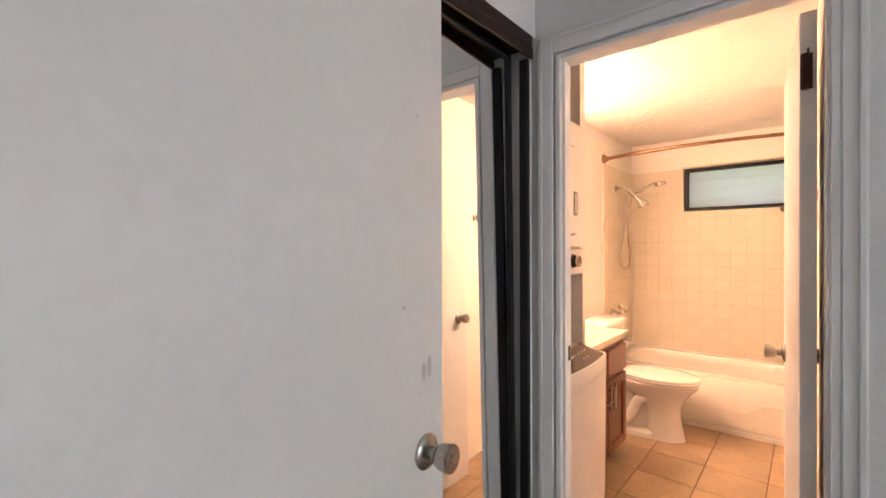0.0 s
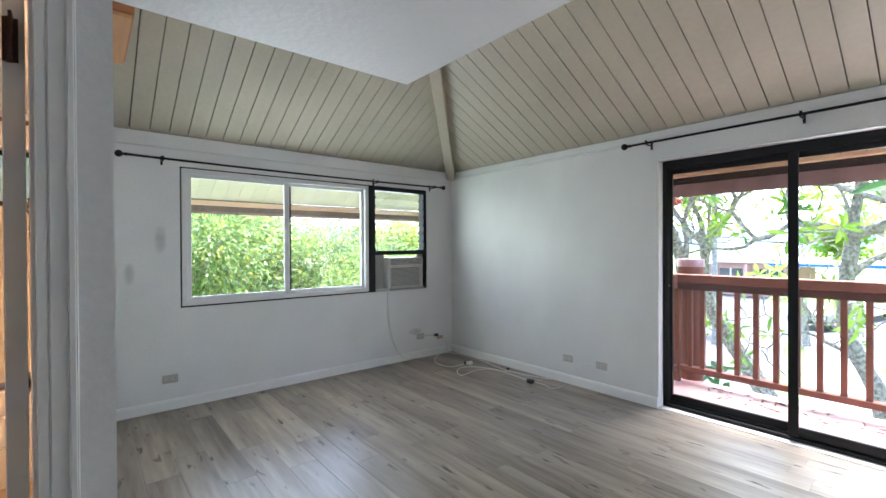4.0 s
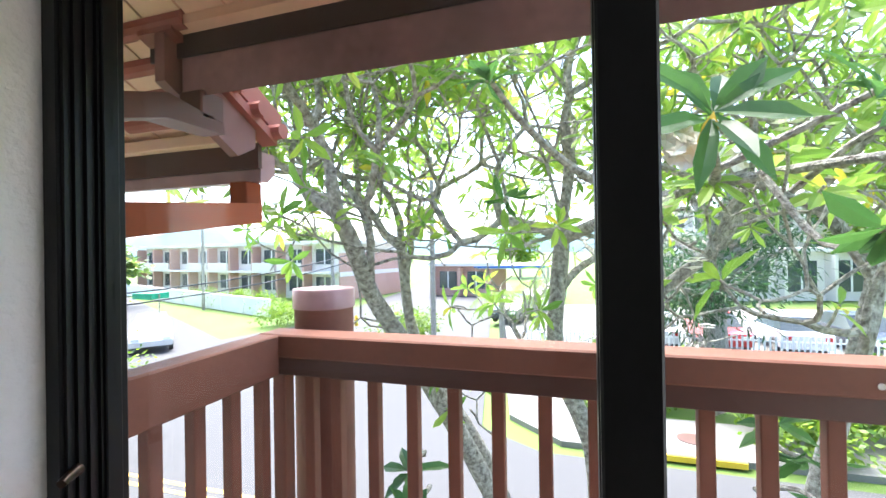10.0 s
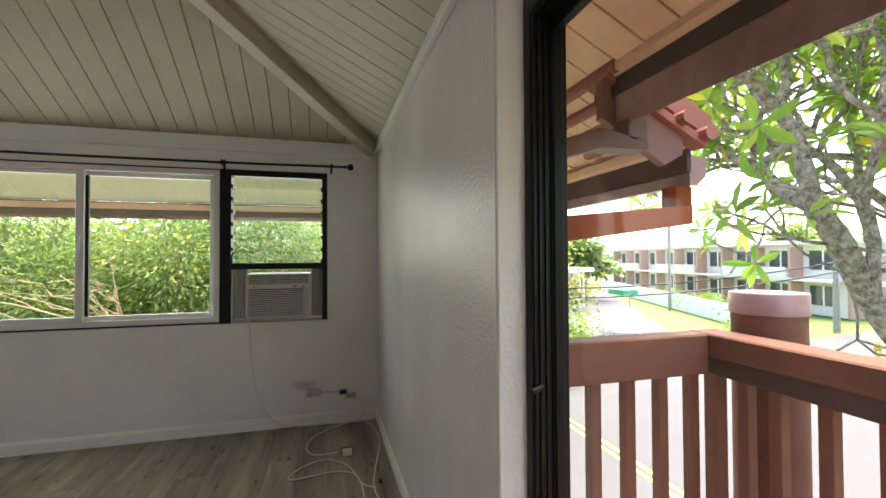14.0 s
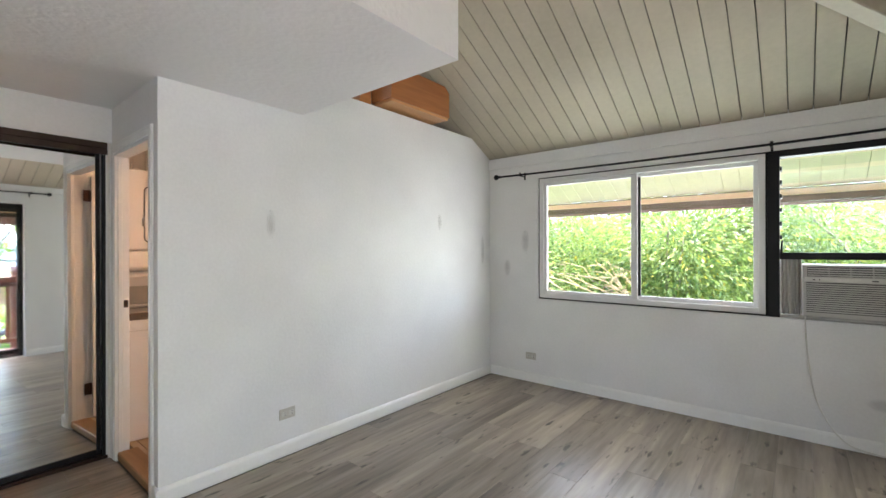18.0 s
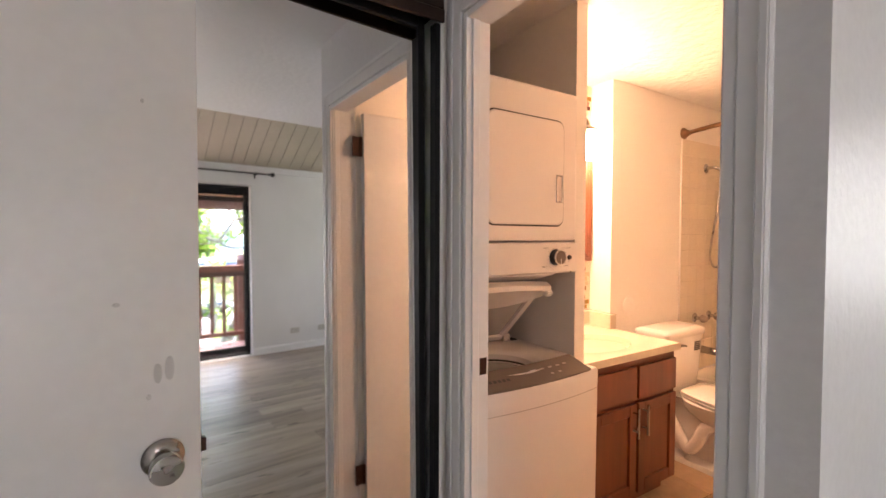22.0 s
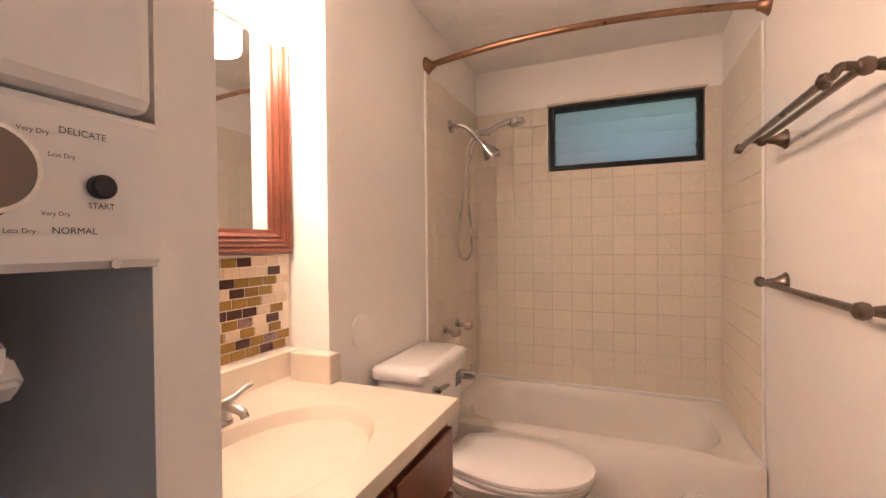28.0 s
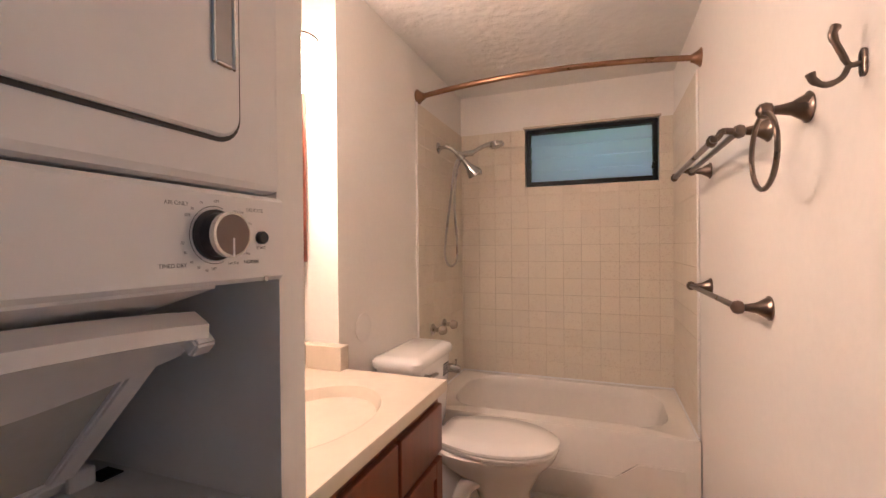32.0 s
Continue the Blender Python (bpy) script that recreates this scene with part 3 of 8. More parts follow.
# sliding glass door, set back in the wall
sdoor = thing("door_1", (XE + 0.13, 0.6, 0.0), "black aluminium sliding glass door, closed, onto the balcony", "sliding door", kind="structure")
bm = bmesh.new()
X0, X1 = XE + 0.080, XE + 0.192
box(bm, X0, SD[1] - 0.036, 0.02, X1, SD[1] - 0.001, SD[3] - 0.001, bev=0.002)
box(bm, X0, SD[0] + 0.001, 0.02, X1, SD[0] + 0.036, SD[3] - 0.001, bev=0.002)
box(bm, X0, SD[0] + 0.036, SD[3] - 0.070, X1, SD[1] - 0.036, SD[3] - 0.001, bev=0.002)
box(bm, X0, SD[0] + 0.001, 0.001, X1, SD[1] - 0.001, 0.03, bev=0.002)
for q in (0.03, 0.062):
    box(bm, X0 + q, SD[0] + 0.036, 0.03, X0 + q + 0.004, SD[1] - 0.036, 0.042)
for q in (0.006, 0.022, 0.040, 0.058):
    box(bm, X0 + q, SD[1] - 0.044, 0.03, X0 + q + 0.005, SD[1] - 0.0355, SD[3] - 0.071)
    box(bm, X0 + q, SD[0] + 0.0355, SD[3] - 0.078, X0 + q + 0.004, SD[1] - 0.036, SD[3] - 0.0695)
part("door_frame", bm, M_BLACK, sdoor)
for nm, a0, a1, x0, ws in (("sliding_panel", SD[0] + 0.030, 0.707, X0 + 0.012, 0.044), ("fixed_panel", 0.684, SD[1] - 0.030, X0 + 0.062, 0.022)):
    bm = bmesh.new()
    frame_bars(bm, "x", x0, x0 + 0.028, a0, a1, 0.043, SD[3] - 0.070, ws, wt=0.040, wb=0.062)
    if nm == "fixed_panel":
        box(bm, x0 - 0.012, a0 + 0.001, 0.06, x0 - 0.0005, a0 + 0.008, SD[3] - 0.085, bev=0.001)
    else:
        box(bm, x0 - 0.016, a1 - 0.042, 0.045, x0 - 0.0005, a1 - 0.002, SD[3] - 0.072)
        box(bm, x0 - 0.034, a1 - 0.060, 0.045, x0 - 0.0165, a1 - 0.001, SD[3] - 0.072, bev=0.003)
    pn = part(nm, bm, M_BLACK, sdoor)
    pane(pn, "x", x0 + 0.013, a0 + ws, a1 - ws, 0.105, SD[3] - 0.110)
HX = X0 + 0.012
bm = bmesh.new()
box(bm, HX - 0.045, SD[0] + 0.045, 0.87, HX - 0.030, SD[0] + 0.080, 1.12, bev=0.006, seg=2)
box(bm, HX - 0.032, SD[0] + 0.048, 0.875, HX - 0.0005, SD[0] + 0.077, 0.905, bev=0.004)
box(bm, HX - 0.032, SD[0] + 0.048, 1.085, HX - 0.0005, SD[0] + 0.077, 1.115, bev=0.004)
part("door_handle", bm, M_BLACK, sdoor)
part("latch_lever", B(HX - 0.022, SD[0] + 0.078, 0.95, HX - 0.0005, SD[0] + 0.098, 1.03, bev=0.003), M_BLACK, sdoor)
part("lock_pin", T([(X0 + 0.02, SD[1] - 0.046, 1.035), (X0 - 0.004, SD[1] - 0.058, 1.033), (X0 - 0.016, SD[1] - 0.064, 1.031)], [0.010, 0.008, 0.007], 10), M_BRONZE, sdoor, "small dark steel lock pin", smooth=True)
part("threshold", B(XE + 0.001, SD[0], -0.001, X0 - 0.0005, SD[1], 0.006), M_IVORY, sdoor)

# painted plaster returns of the opening
for e, o in ((SD[1], SD[1] + 0.0115), (SD[0], SD[0] - 0.0115)):
    lo_, hi_ = min(e, o), max(e, o)
    bm = B(XE + 0.0005, lo_, 0.0, XE + 0.199, hi_, SD[3] + 0.0005, bev=0.006, seg=3)
    part("reveal", bm, M_REVEAL, sdoor, "white plaster reveal")
part("reveal", B(XE + 0.0005, SD[0] - 0.0115, SD[3] + 0.001, XE + 0.199, SD[1] + 0.0115, SD[3] + 0.0115, bev=0.005, seg=3), M_REVEAL, sdoor, "white plaster reveal")

# ---- bathroom doorway ----
bdoor_frame = thing("door_2", (-0.11, DOORY, 0), "white-painted door casing of the bathroom doorway", "door frame", kind="structure")


bm = bmesh.new()
for x0, x1, z0, z1 in ((-0.484, -0.432, 0.0, 2.047), (0.2585, 0.302, 0.0, 2.047), (-0.432, 0.2585, 1.99, 2.047)):
    box(bm, x0, DOORY - 0.012, z0, x1, DOORY - 0.0005, z1, bev=0.003)
for x0, x1, z0, z1 in ((-0.482, -0.468, 0.0, 2.045), (0.286, 0.300, 0.0, 2.045), (-0.468, 0.286, 2.030, 2.045)):
    box(bm, x0, DOORY - 0.0165, z0, x1, DOORY - 0.0125, z1, bev=0.003)
part("casing", bm, M_TRIM, bdoor_frame)
bm = bmesh.new()
box(bm, -0.4245, DOORY - 0.010, 0.0, -0.407, 1.112, 1.984, bev=0.002)
box(bm, 0.240, DOORY - 0.010, 0.0, 0.2580, BY0 - 0.03, 1.984, bev=0.002)
box(bm, -0.407, DOORY - 0.010, 1.967, 0.240, 1.112, 1.984, bev=0.002)
box(bm, -0.407, DOORY + 0.008, 0.0, -0.399, DOORY + 0.032, 1.967, bev=0.002)
box(bm, 0.232, DOORY + 0.008, 0.0, 0.240, DOORY + 0.032, 1.967, bev=0.002)
part("jamb", bm, M_TRIM, bdoor_frame)
part("strike_plate", B(-0.4068, 1.080, 0.985, -0.405, 1.104, 1.033, bev=0.0005), M_HINGE, bdoor_frame)
part("threshold", B(-0.407, DOORY + 0.005, 0.0, 0.240, BY0 + 0.01, 0.052, bev=0.006), wood_mat("stained_oak_strip", (0.36, 0.2, 0.09, 1), (0.2, 0.1, 0.04, 1), "x"), bdoor_frame)

# bathroom door, open against the wall
bdoor = thing("bathroom_door", (0.19, 1.168, BZ0 + 0.012), "white flush bathroom door standing wide open", "door")
b_ang = math.atan2(-0.051, 0.627)
bd_, bn_ = Vector((math.sin(b_ang), math.cos(b_ang), 0)), Vector((math.cos(b_ang), -math.sin(b_ang), 0))
BD0 = Vector((0.184, 1.168, 0))


def turned(bm):
    """From door coordinates (across, along, up) into the room."""
    for v in bm.verts:
        v.co = BD0 + bn_ * v.co.x + bd_ * v.co.y + Vector((0, 0, v.co.z))
    return bm


part("panel", turned(B(0, 0, BZ0 + 0.012, 0.035, 0.628, 1.962, bev=0.002)), M_DOOR, bdoor)


def knob(parent, c, d, material, name="door_knob"):
    """Rose, neck and flared knob along d from the door's face."""
    bm = bmesh.new()
    lathe(bm, c, d, [(0, 0.033), (0.004, 0.034), (0.008, 0.030), (0.011, 0.012), (0.026, 0.011), (0.030, 0.020), (0.040, 0.0245), (0.058, 0.0265), (0.062, 0.0245), (0.063, 0.010), (0.0605, 0.007)], 24)
    return part(name, bm, material, parent, smooth=True)


knob(bdoor, BD0 + bd_ * 0.562 + Vector((0, 0, 0.975)), -bn_, M_NICKEL)
knob(bdoor, BD0 + bd_ * 0.562 + bn_ * 0.035 + Vector((0, 0, 0.975)), bn_, M_NICKEL)
part("latch_plate", turned(B(0.007, 0.6275, 0.945, 0.028, 0.630, 1.005)), M_HINGE, bdoor)
for z in (0.24, 1.762):
    bm = bmesh.new()
    tube(bm, [(0.196, 1.160, z), (0.196, 1.160, z + 0.09)], 0.007, 10)
    box(bm, 0.186, 1.1585, z, 0.21, 1.1612, z + 0.09)
    box(bm, 0.1985, 1.12, z, 0.2037, 1.157, z + 0.09)
    part("hinge", bm, M_HINGE, bdoor, "dark brown hinge")

# ---- entry door, open in front of the closet ----
edoor = thing("entry_door", (-0.27, -0.50, 0.008), "white flush bedroom door, open in front of the closet", "door")
ang = math.atan2(-0.105, 0.893)
d_ = Vector((math.sin(ang), math.cos(ang), 0))
n_ = Vector((math.cos(ang), -math.sin(ang), 0))


def edoor_box(s0, s1, n0, n1, z0, z1, bev=0.002):
    bm = B(0, 0, 0, n1 - n0, s1 - s0, z1 - z0, bev=bev)
    o = Vector((-0.258, -0.50, 0))
    for v in bm.verts:
        q = v.co.copy()
        v.co = o + n_ * (n0 + q.x) + d_ * (s0 + q.y) + Vector((0, 0, z0 + q.z))
    return bm


part("panel", edoor_box(0, 0.899, -0.036, 0.0, 0.012, 2.032), M_DOOR, edoor)
kc = Vector((-0.258, -0.50, 0.975)) + d_ * 0.838
knob(edoor, kc, n_, M_NICKEL)
knob(edoor, kc - n_ * 0.036, -n_, M_NICKEL)
part("latch", edoor_box(0.8985, 0.910, -0.026, -0.012, 0.96, 0.985, 0.001), M_HINGE, edoor)
for z in (0.25, 1.75):
    part("hinge", T([Vector((-0.25, -0.508, z)), Vector((-0.25, -0.508, z + 0.09))], 0.007, 10), M_HINGE, edoor)
eframe = thing("door_3", (0.15, YS, 0), "white-painted casing of the room's doorway", "door frame", kind="structure")
bm = bmesh.new()
for x0, x1, z0, z1 in ((-0.33, -0.272, 0, 2.10), (0.562, 0.62, 0, 2.10), (-0.272, 0.562, 2.052, 2.10)):
    box(bm, x0, YS + 0.0005, z0, x1, YS + 0.016, z1, bev=0.003)
part("casing", bm, M_TRIM, eframe)
# closed hall box beyond the doorway, never in view, added to keep light out
bm = bmesh.new()
box(bm, -1.2, YS - 1.6, -0.3, -1.1, YS - 0.12, 2.5)
box(bm, 1.6, YS - 1.6, -0.3, 1.7, YS - 0.12, 2.5)
box(bm, -1.1, YS - 1.6, -0.3, 1.6, YS - 1.5, 2.5)
box(bm, -1.1, YS - 1.5, 2.4, 1.6, YS - 0.12, 2.5)
box(bm, -1.1, YS - 1.5, -0.3, 1.6, YS - 0.12, -0.005)
solo("wall_hallway", bm, M_WALL, "unseen white box added behind the doorway to block light", "wall", kind="structure")

# ---- mirrored closet doors ----
closet = thing("closet_door", (CLX - 0.04, 0.3, 0), "mirrored sliding closet doors in dark bronze frames", "closet door")
bm = bmesh.new()
box(bm, CLX - 0.135, YS + 0.002, 2.022, CLX + 0.004, DOORY - 0.024, 2.064, bev=0.003)
box(bm, CLX - 0.004, YS + 0.002, 1.985, CLX + 0.006, DOORY - 0.024, 2.0215, bev=0.002)
part("top_track", bm, M_BRONZE, closet)
bm = bmesh.new()
box(bm, CLX - 0.135, YS + 0.002, 0.0005, CLX + 0.002, DOORY - 0.024, 0.02, bev=0.003)
part("bottom_track", bm, M_BRONZE, closet)
bm = bmesh.new()
box(bm, CLX - 0.135, DOORY - 0.033, 0.021, CLX - 0.002, DOORY - 0.0235, 2.0215, bev=0.002)
part("side_jamb", bm, M_TRIM, closet)
bm = bmesh.new()
box(bm, CLX - 0.034, DOORY - 0.050, 0.021, CLX - 0.002, DOORY - 0.0335, 1.984, bev=0.002)
part("side_channel", bm, M_BLACK, closet, "black channel the mirror door runs into")
for a0, a1, x0, skew in ((0.30, DOORY - 0.0515, CLX - 0.036, 2.6), (YS + 0.005, 0.38, CLX - 0.070, 0.8)):
    turn = Matrix.Translation((x0, a0, 0)) @ Matrix.Rotation(radians(skew), 4, "Z") @ Matrix.Rotation(radians(-0.6), 4, "Y") @ Matrix.Translation((-x0, -a0, 0))
    bm = bmesh.new()
    frame_bars(bm, "x", x0, x0 + 0.026, a0, a1, 0.022, 2.02, 0.022, wt=0.03, wb=0.035)
    bmesh.ops.transform(bm, matrix=turn, verts=bm.verts)
    fr = part("door_frame", bm, M_BLACK, closet)
    bm = B(x0 + 0.012, a0 + 0.022, 0.057, x0 + 0.018, a1 - 0.022, 1.99)
    bmesh.ops.transform(bm, matrix=turn, verts=bm.verts)
    part("mirror", bm, M_MIRROR, fr, "tall mirror")
solo("wall_closet_side", B(-1.15, DOORY - 0.06, -0.3, CLX - 0.14, DOORY - 0.021, SOF_Z), M_WALL, "plain closet end wall", "wall", kind="structure")

# ---- baseboards ----
bm = bmesh.new()
BB = [(0.005, 0.0), (0.016, 0.0), (0.016, 0.07), (0.012, 0.082), (0.006, 0.09), (0.0005, 0.09), (0.0005, 0.0)]
prism(bm, [(YN - a, b) for a, b in BB], "x", XW + 0.0165, XE - 0.0005)
solo("baseboard_north", bm, M_TRIM, "white painted baseboard", "baseboard", kind="structure")
bm = bmesh.new()
prism(bm, [(XE - a, b) for a, b in BB], "y", SD[1] + 0.004, YN - 0.0165)
solo("baseboard_east", bm, M_TRIM, "white painted baseboard", "baseboard", kind="structure")
bm = bmesh.new()
prism(bm, [(XE - a, b) for a, b in BB], "y", YS + 0.001, SD[0] - 0.004)
solo("baseboard_southeast", bm, M_TRIM, "white painted baseboard", "baseboard", kind="structure")
bm = bmesh.new()
prism(bm, [(XW + a, b) for a, b in BB], "y", DOORY - 0.015, YN - 0.0005)
solo("baseboard_west", bm, M_TRIM, "white painted baseboard", "baseboard", kind="structure")
bm = bmesh.new()
prism(bm, [(DOORY - a, b) for a, b in BB], "x", 0.303, XW + 0.0165)
solo("baseboard_corner", bm, M_TRIM, "short white baseboard beside the bathroom doorway", "baseboard", kind="structure")
bm = bmesh.new()
prism(bm, [(YS + a, b) for a, b in BB], "x", 0.621, XE - 0.0165)
solo("baseboard_south", bm, M_TRIM, "white painted baseboard", "baseboard", kind="structure")


# ---- outlets ----
M_PLATE = mat("aged_plate_plastic", (0.50, 0.48, 0.43, 1), 0.4, big=9, fine=60, amount=0.12, bump=0.02)


def outlet(centre, normal, group="wall outlets", label="grey-white duplex wall outlet set sideways low on the wall"):
    c, n = Vector(centre), Vector(normal)
    s = n.cross(Vector((0, 0, 1)))
    ob = thing("wall_outlet", centre, label, "outlet", group)

    def bx(a0, a1, z0, z1, d0, d1, bev=0.0):
        bm = B(0, 0, 0, a1 - a0, d1 - d0, z1 - z0, bev=bev)
        for v in bm.verts:
            q = v.co.copy()
            v.co = c + s * (a0 + q.x) + n * (d0 + q.y) + Vector((0, 0, z0 + q.z))
        return bm
    part("plate", bx(-0.057, 0.057, -0.035, 0.035, 0.0004, 0.006, 0.002), M_PLATE, ob)
    for k in (-0.026, 0.026):
        part("socket", bx(k - 0.019, k + 0.019, -0.015, 0.015, 0.006, 0.0085, 0.002), M_IVORY, ob)
        bm = bx(k - 0.008, k - 0.005, 0.003, 0.012, 0.0085, 0.0092)
        for z in (-0.009,):
            b2 = bx(k - 0.008, k - 0.005, -0.012, -0.003, 0.0085, 0.0092)
            me = bpy.data.meshes.new("tmp")
            b2.to_mesh(me)
            bm.from_mesh(me)
            bpy.data.meshes.remove(me)
            b2.free()
        part("slot", bm, M_PLUG, ob)
    return ob


outlet((0.863, YN, 0.262), (0, -1, 0))
outlet((3.52, YN, 0.262), (0, -1, 0), label="grey-white wall outlet with the air conditioner's lead in it")
outlet((XE, 2.457, 0.25), (-1, 0, 0))
outlet((XE, 2.09, 0.25), (-1, 0, 0), label="grey-white wall outlet with a thin wire hanging from it")
outlet((XW, 1.792, 0.272), (1, 0, 0))

# loose cables on the floor
def cable(pts, r, label, ends=()):
    ob = thing("loose_cable", pts[0], label, "cable", "loose cables in the corner")
    part("wire", T(smooth_path(pts, 7), r, 7), M_CORD, ob, smooth=True)
    for c, sx, sy, sz, m in ends:
        part("plug", B(c[0] - sx, c[1] - sy, c[2], c[0] + sx, c[1] + sy, c[2] + sz, bev=0.004), m, ob)
    return ob


cable([(3.97, 4.20, 0.008), (3.90, 4.19, 0.006), (3.79, 4.19, 0.006), (3.636, 4.084, 0.006), (3.511, 3.934, 0.006), (3.479, 3.772, 0.006), (3.531, 3.65, 0.006), (3.67, 3.636, 0.008), (3.70, 3.63, 0.012)], 0.0046,
      "white cable looped on the floor with a black-and-white adapter", [((3.755, 3.60, 0.003), 0.034, 0.024, 0.034, M_VINYL), ((3.755, 3.64, 0.003), 0.04, 0.015, 0.03, M_PLUG)])
cable([(3.897, 3.102, 0.006), (3.827, 3.166, 0.006), (3.774, 3.314, 0.006), (3.646, 3.365, 0.006), (3.433, 3.332, 0.006), (3.384, 3.357, 0.007), (3.455, 3.479, 0.006), (3.601, 3.554, 0.006), (3.733, 3.453, 0.007), (3.80, 3.24, 0.015), (3.82, 3.06, 0.007), (3.80, 2.88, 0.006), (3.78, 2.74, 0.010)], 0.0046, "white cable lying in a sharp bend on the floor boards",
      [((3.75, 2.70, 0.003), 0.024, 0.03, 0.035, M_PLUG)])
cable([(3.93, 4.175, 0.006), (3.985, 4.033, 0.006), (4.0, 3.753, 0.006), (3.914, 3.31, 0.006), (3.885, 3.07, 0.012), (3.927, 2.88, 0.006), (3.97, 2.72, 0.006), (3.99, 2.62, 0.006)], 0.0046, "white cable along the baseboard with a black clip",
      [((3.93, 3.16, 0.003), 0.010, 0.016, 0.02, M_PLUG)])
cable([(3.78, 2.66, 0.012), (3.80, 2.56, 0.006), (3.76, 2.46, 0.006), (3.86, 2.42, 0.006), (3.98, 2.45, 0.006)], 0.004, "short white cable end on the floor")
cable([(XE - 0.012, 2.14, 0.25), (XE - 0.02, 2.3, 0.235), (XE - 0.02, 2.5, 0.17), (4.0, 2.62, 0.06), (3.93, 2.68, 0.008), (3.84, 2.69, 0.008)], 0.0018, "thin white wire hanging from the outlet to the floor")

# ---- timber box beam above the partition ----
beam = thing("timber_beam", (0.4, 2.95, 2.53), "orange varnished timber box beam above the partition wall", "beam")
bm = bmesh.new()
prism(bm, [(2.604, 2.566), (3.335, 2.566), (3.335, 2.79), (3.27, 2.84), (2.604, 2.84)], "x", 0.28, 0.515)
part("side_boards", bm, M_ORANGE, beam)
bm = B(0.30, 2.62, 2.545, 0.505, 3.325, 2.5655)
part("bottom_board", bm, wood_mat("pale_orange_wood", (0.5, 0.26, 0.11, 1), (0.36, 0.17, 0.06, 1), "y", rough=0.45), beam, "paler underside board")
beam2 = thing("timber_joist", (-0.2, 2.5, 2.522), "orange timber joist lying across the partition's top", "beam")
part("joist", B(-1.2, 2.44, 2.522, 0.33, 2.56, 2.80, bev=0.004), M_ORANGE, beam2)

# ---- floor boards ----
def lvp_material():
    m = mat("grey_oak_vinyl", (0.37, 0.31, 0.25, 1), 0.34, big=0.9, fine=4.0, amount=0.3, bump=0.04, spread=0.10, stretch=(8.0, 0.7, 1), dark=(0.125, 0.098, 0.078, 1), dist=0.001, rough_var=0.1)
    nt = m.node_tree
    N, L = nt.nodes, nt.links
    bs = N["Principled BSDF"]
    src = bs.inputs["Base Color"].links[0].from_socket
    mp2, vo, ramp, mx = N.new("ShaderNodeMapping"), N.new("ShaderNodeTexNoise"), N.new("ShaderNodeValToRGB"), N.new("ShaderNodeMix")
    add = [n for n in N if n.type == "VECT_MATH"][0]
    L.new(add.outputs[0], mp2.inputs[0])
    mp2.inputs["Scale"].default_value = (22.0, 5.0, 1.0)
    vo.inputs["Scale"].default_value, vo.inputs["Detail"].default_value = 0.9, 3.0
    L.new(mp2.outputs[0], vo.inputs["Vector"])
    ramp.color_ramp.elements[0].position, ramp.color_ramp.elements[1].position = 0.63, 0.72
    L.new(vo.outputs[0], ramp.inputs[0])
    mx.data_type = "RGBA"
    L.new(ramp.outputs[0], mx.inputs["Factor"])
    L.new(src, mx.inputs["A"])
    mx.inputs["B"].default_value = (0.05, 0.038, 0.03, 1)
    L.new(mx.outputs["Result"], bs.inputs["Base Color"])
    return m


M_LVP = lvp_material()
floor = thing("floor", (1.5, 1.8, -0.012), "grey-brown wood-look vinyl plank floor", "floor", kind="structure")
PW, PL = 0.178, 1.22
pm = bmesh.new()
box(pm, 0.0003, 0.0003, 0, PW - 0.0003, PL - 0.0003, 0.0115, bev=0.0008)
plank_me = mesh_of("plank", pm, M_LVP)
rngf = random.Random(11)
short_me = {}
cols = int(math.ceil((XE - CLX) / PW))
for i in range(cols):
    x = CLX + 0.003 + i * PW
    y = YS + 0.002 - rngf.choice([0.0, 0.3, 0.6, 0.9]) - rngf.uniform(0, 0.2)
    wcut = min(PW, XE - 0.002 - x)
    ymax_col = DOORY - 0.002 if x + PW < XW + 0.09 else YN - 0.002
    while y < ymax_col:
        a, b = max(y, YS + 0.002), min(y + PL, ymax_col)
        if b - a > 0.03:
            key = (round(b - a, 2), round(wcut, 3))
            if abs(b - a - PL) < 1e-3 and wcut > PW - 1e-4:
                me = plank_me
            else:
                q = bmesh.new()
                box(q, 0.0003, 0.0003, 0, wcut - 0.0003, b - a - 0.0003, 0.0115, bev=0.0008)
                me = mesh_of("plank", q, M_LVP)
            ob = new("plank", me)
            ob.parent = floor
            ob.location = Vector((x, a, -0.0115)) - Vector(floor.location)
        y += PL


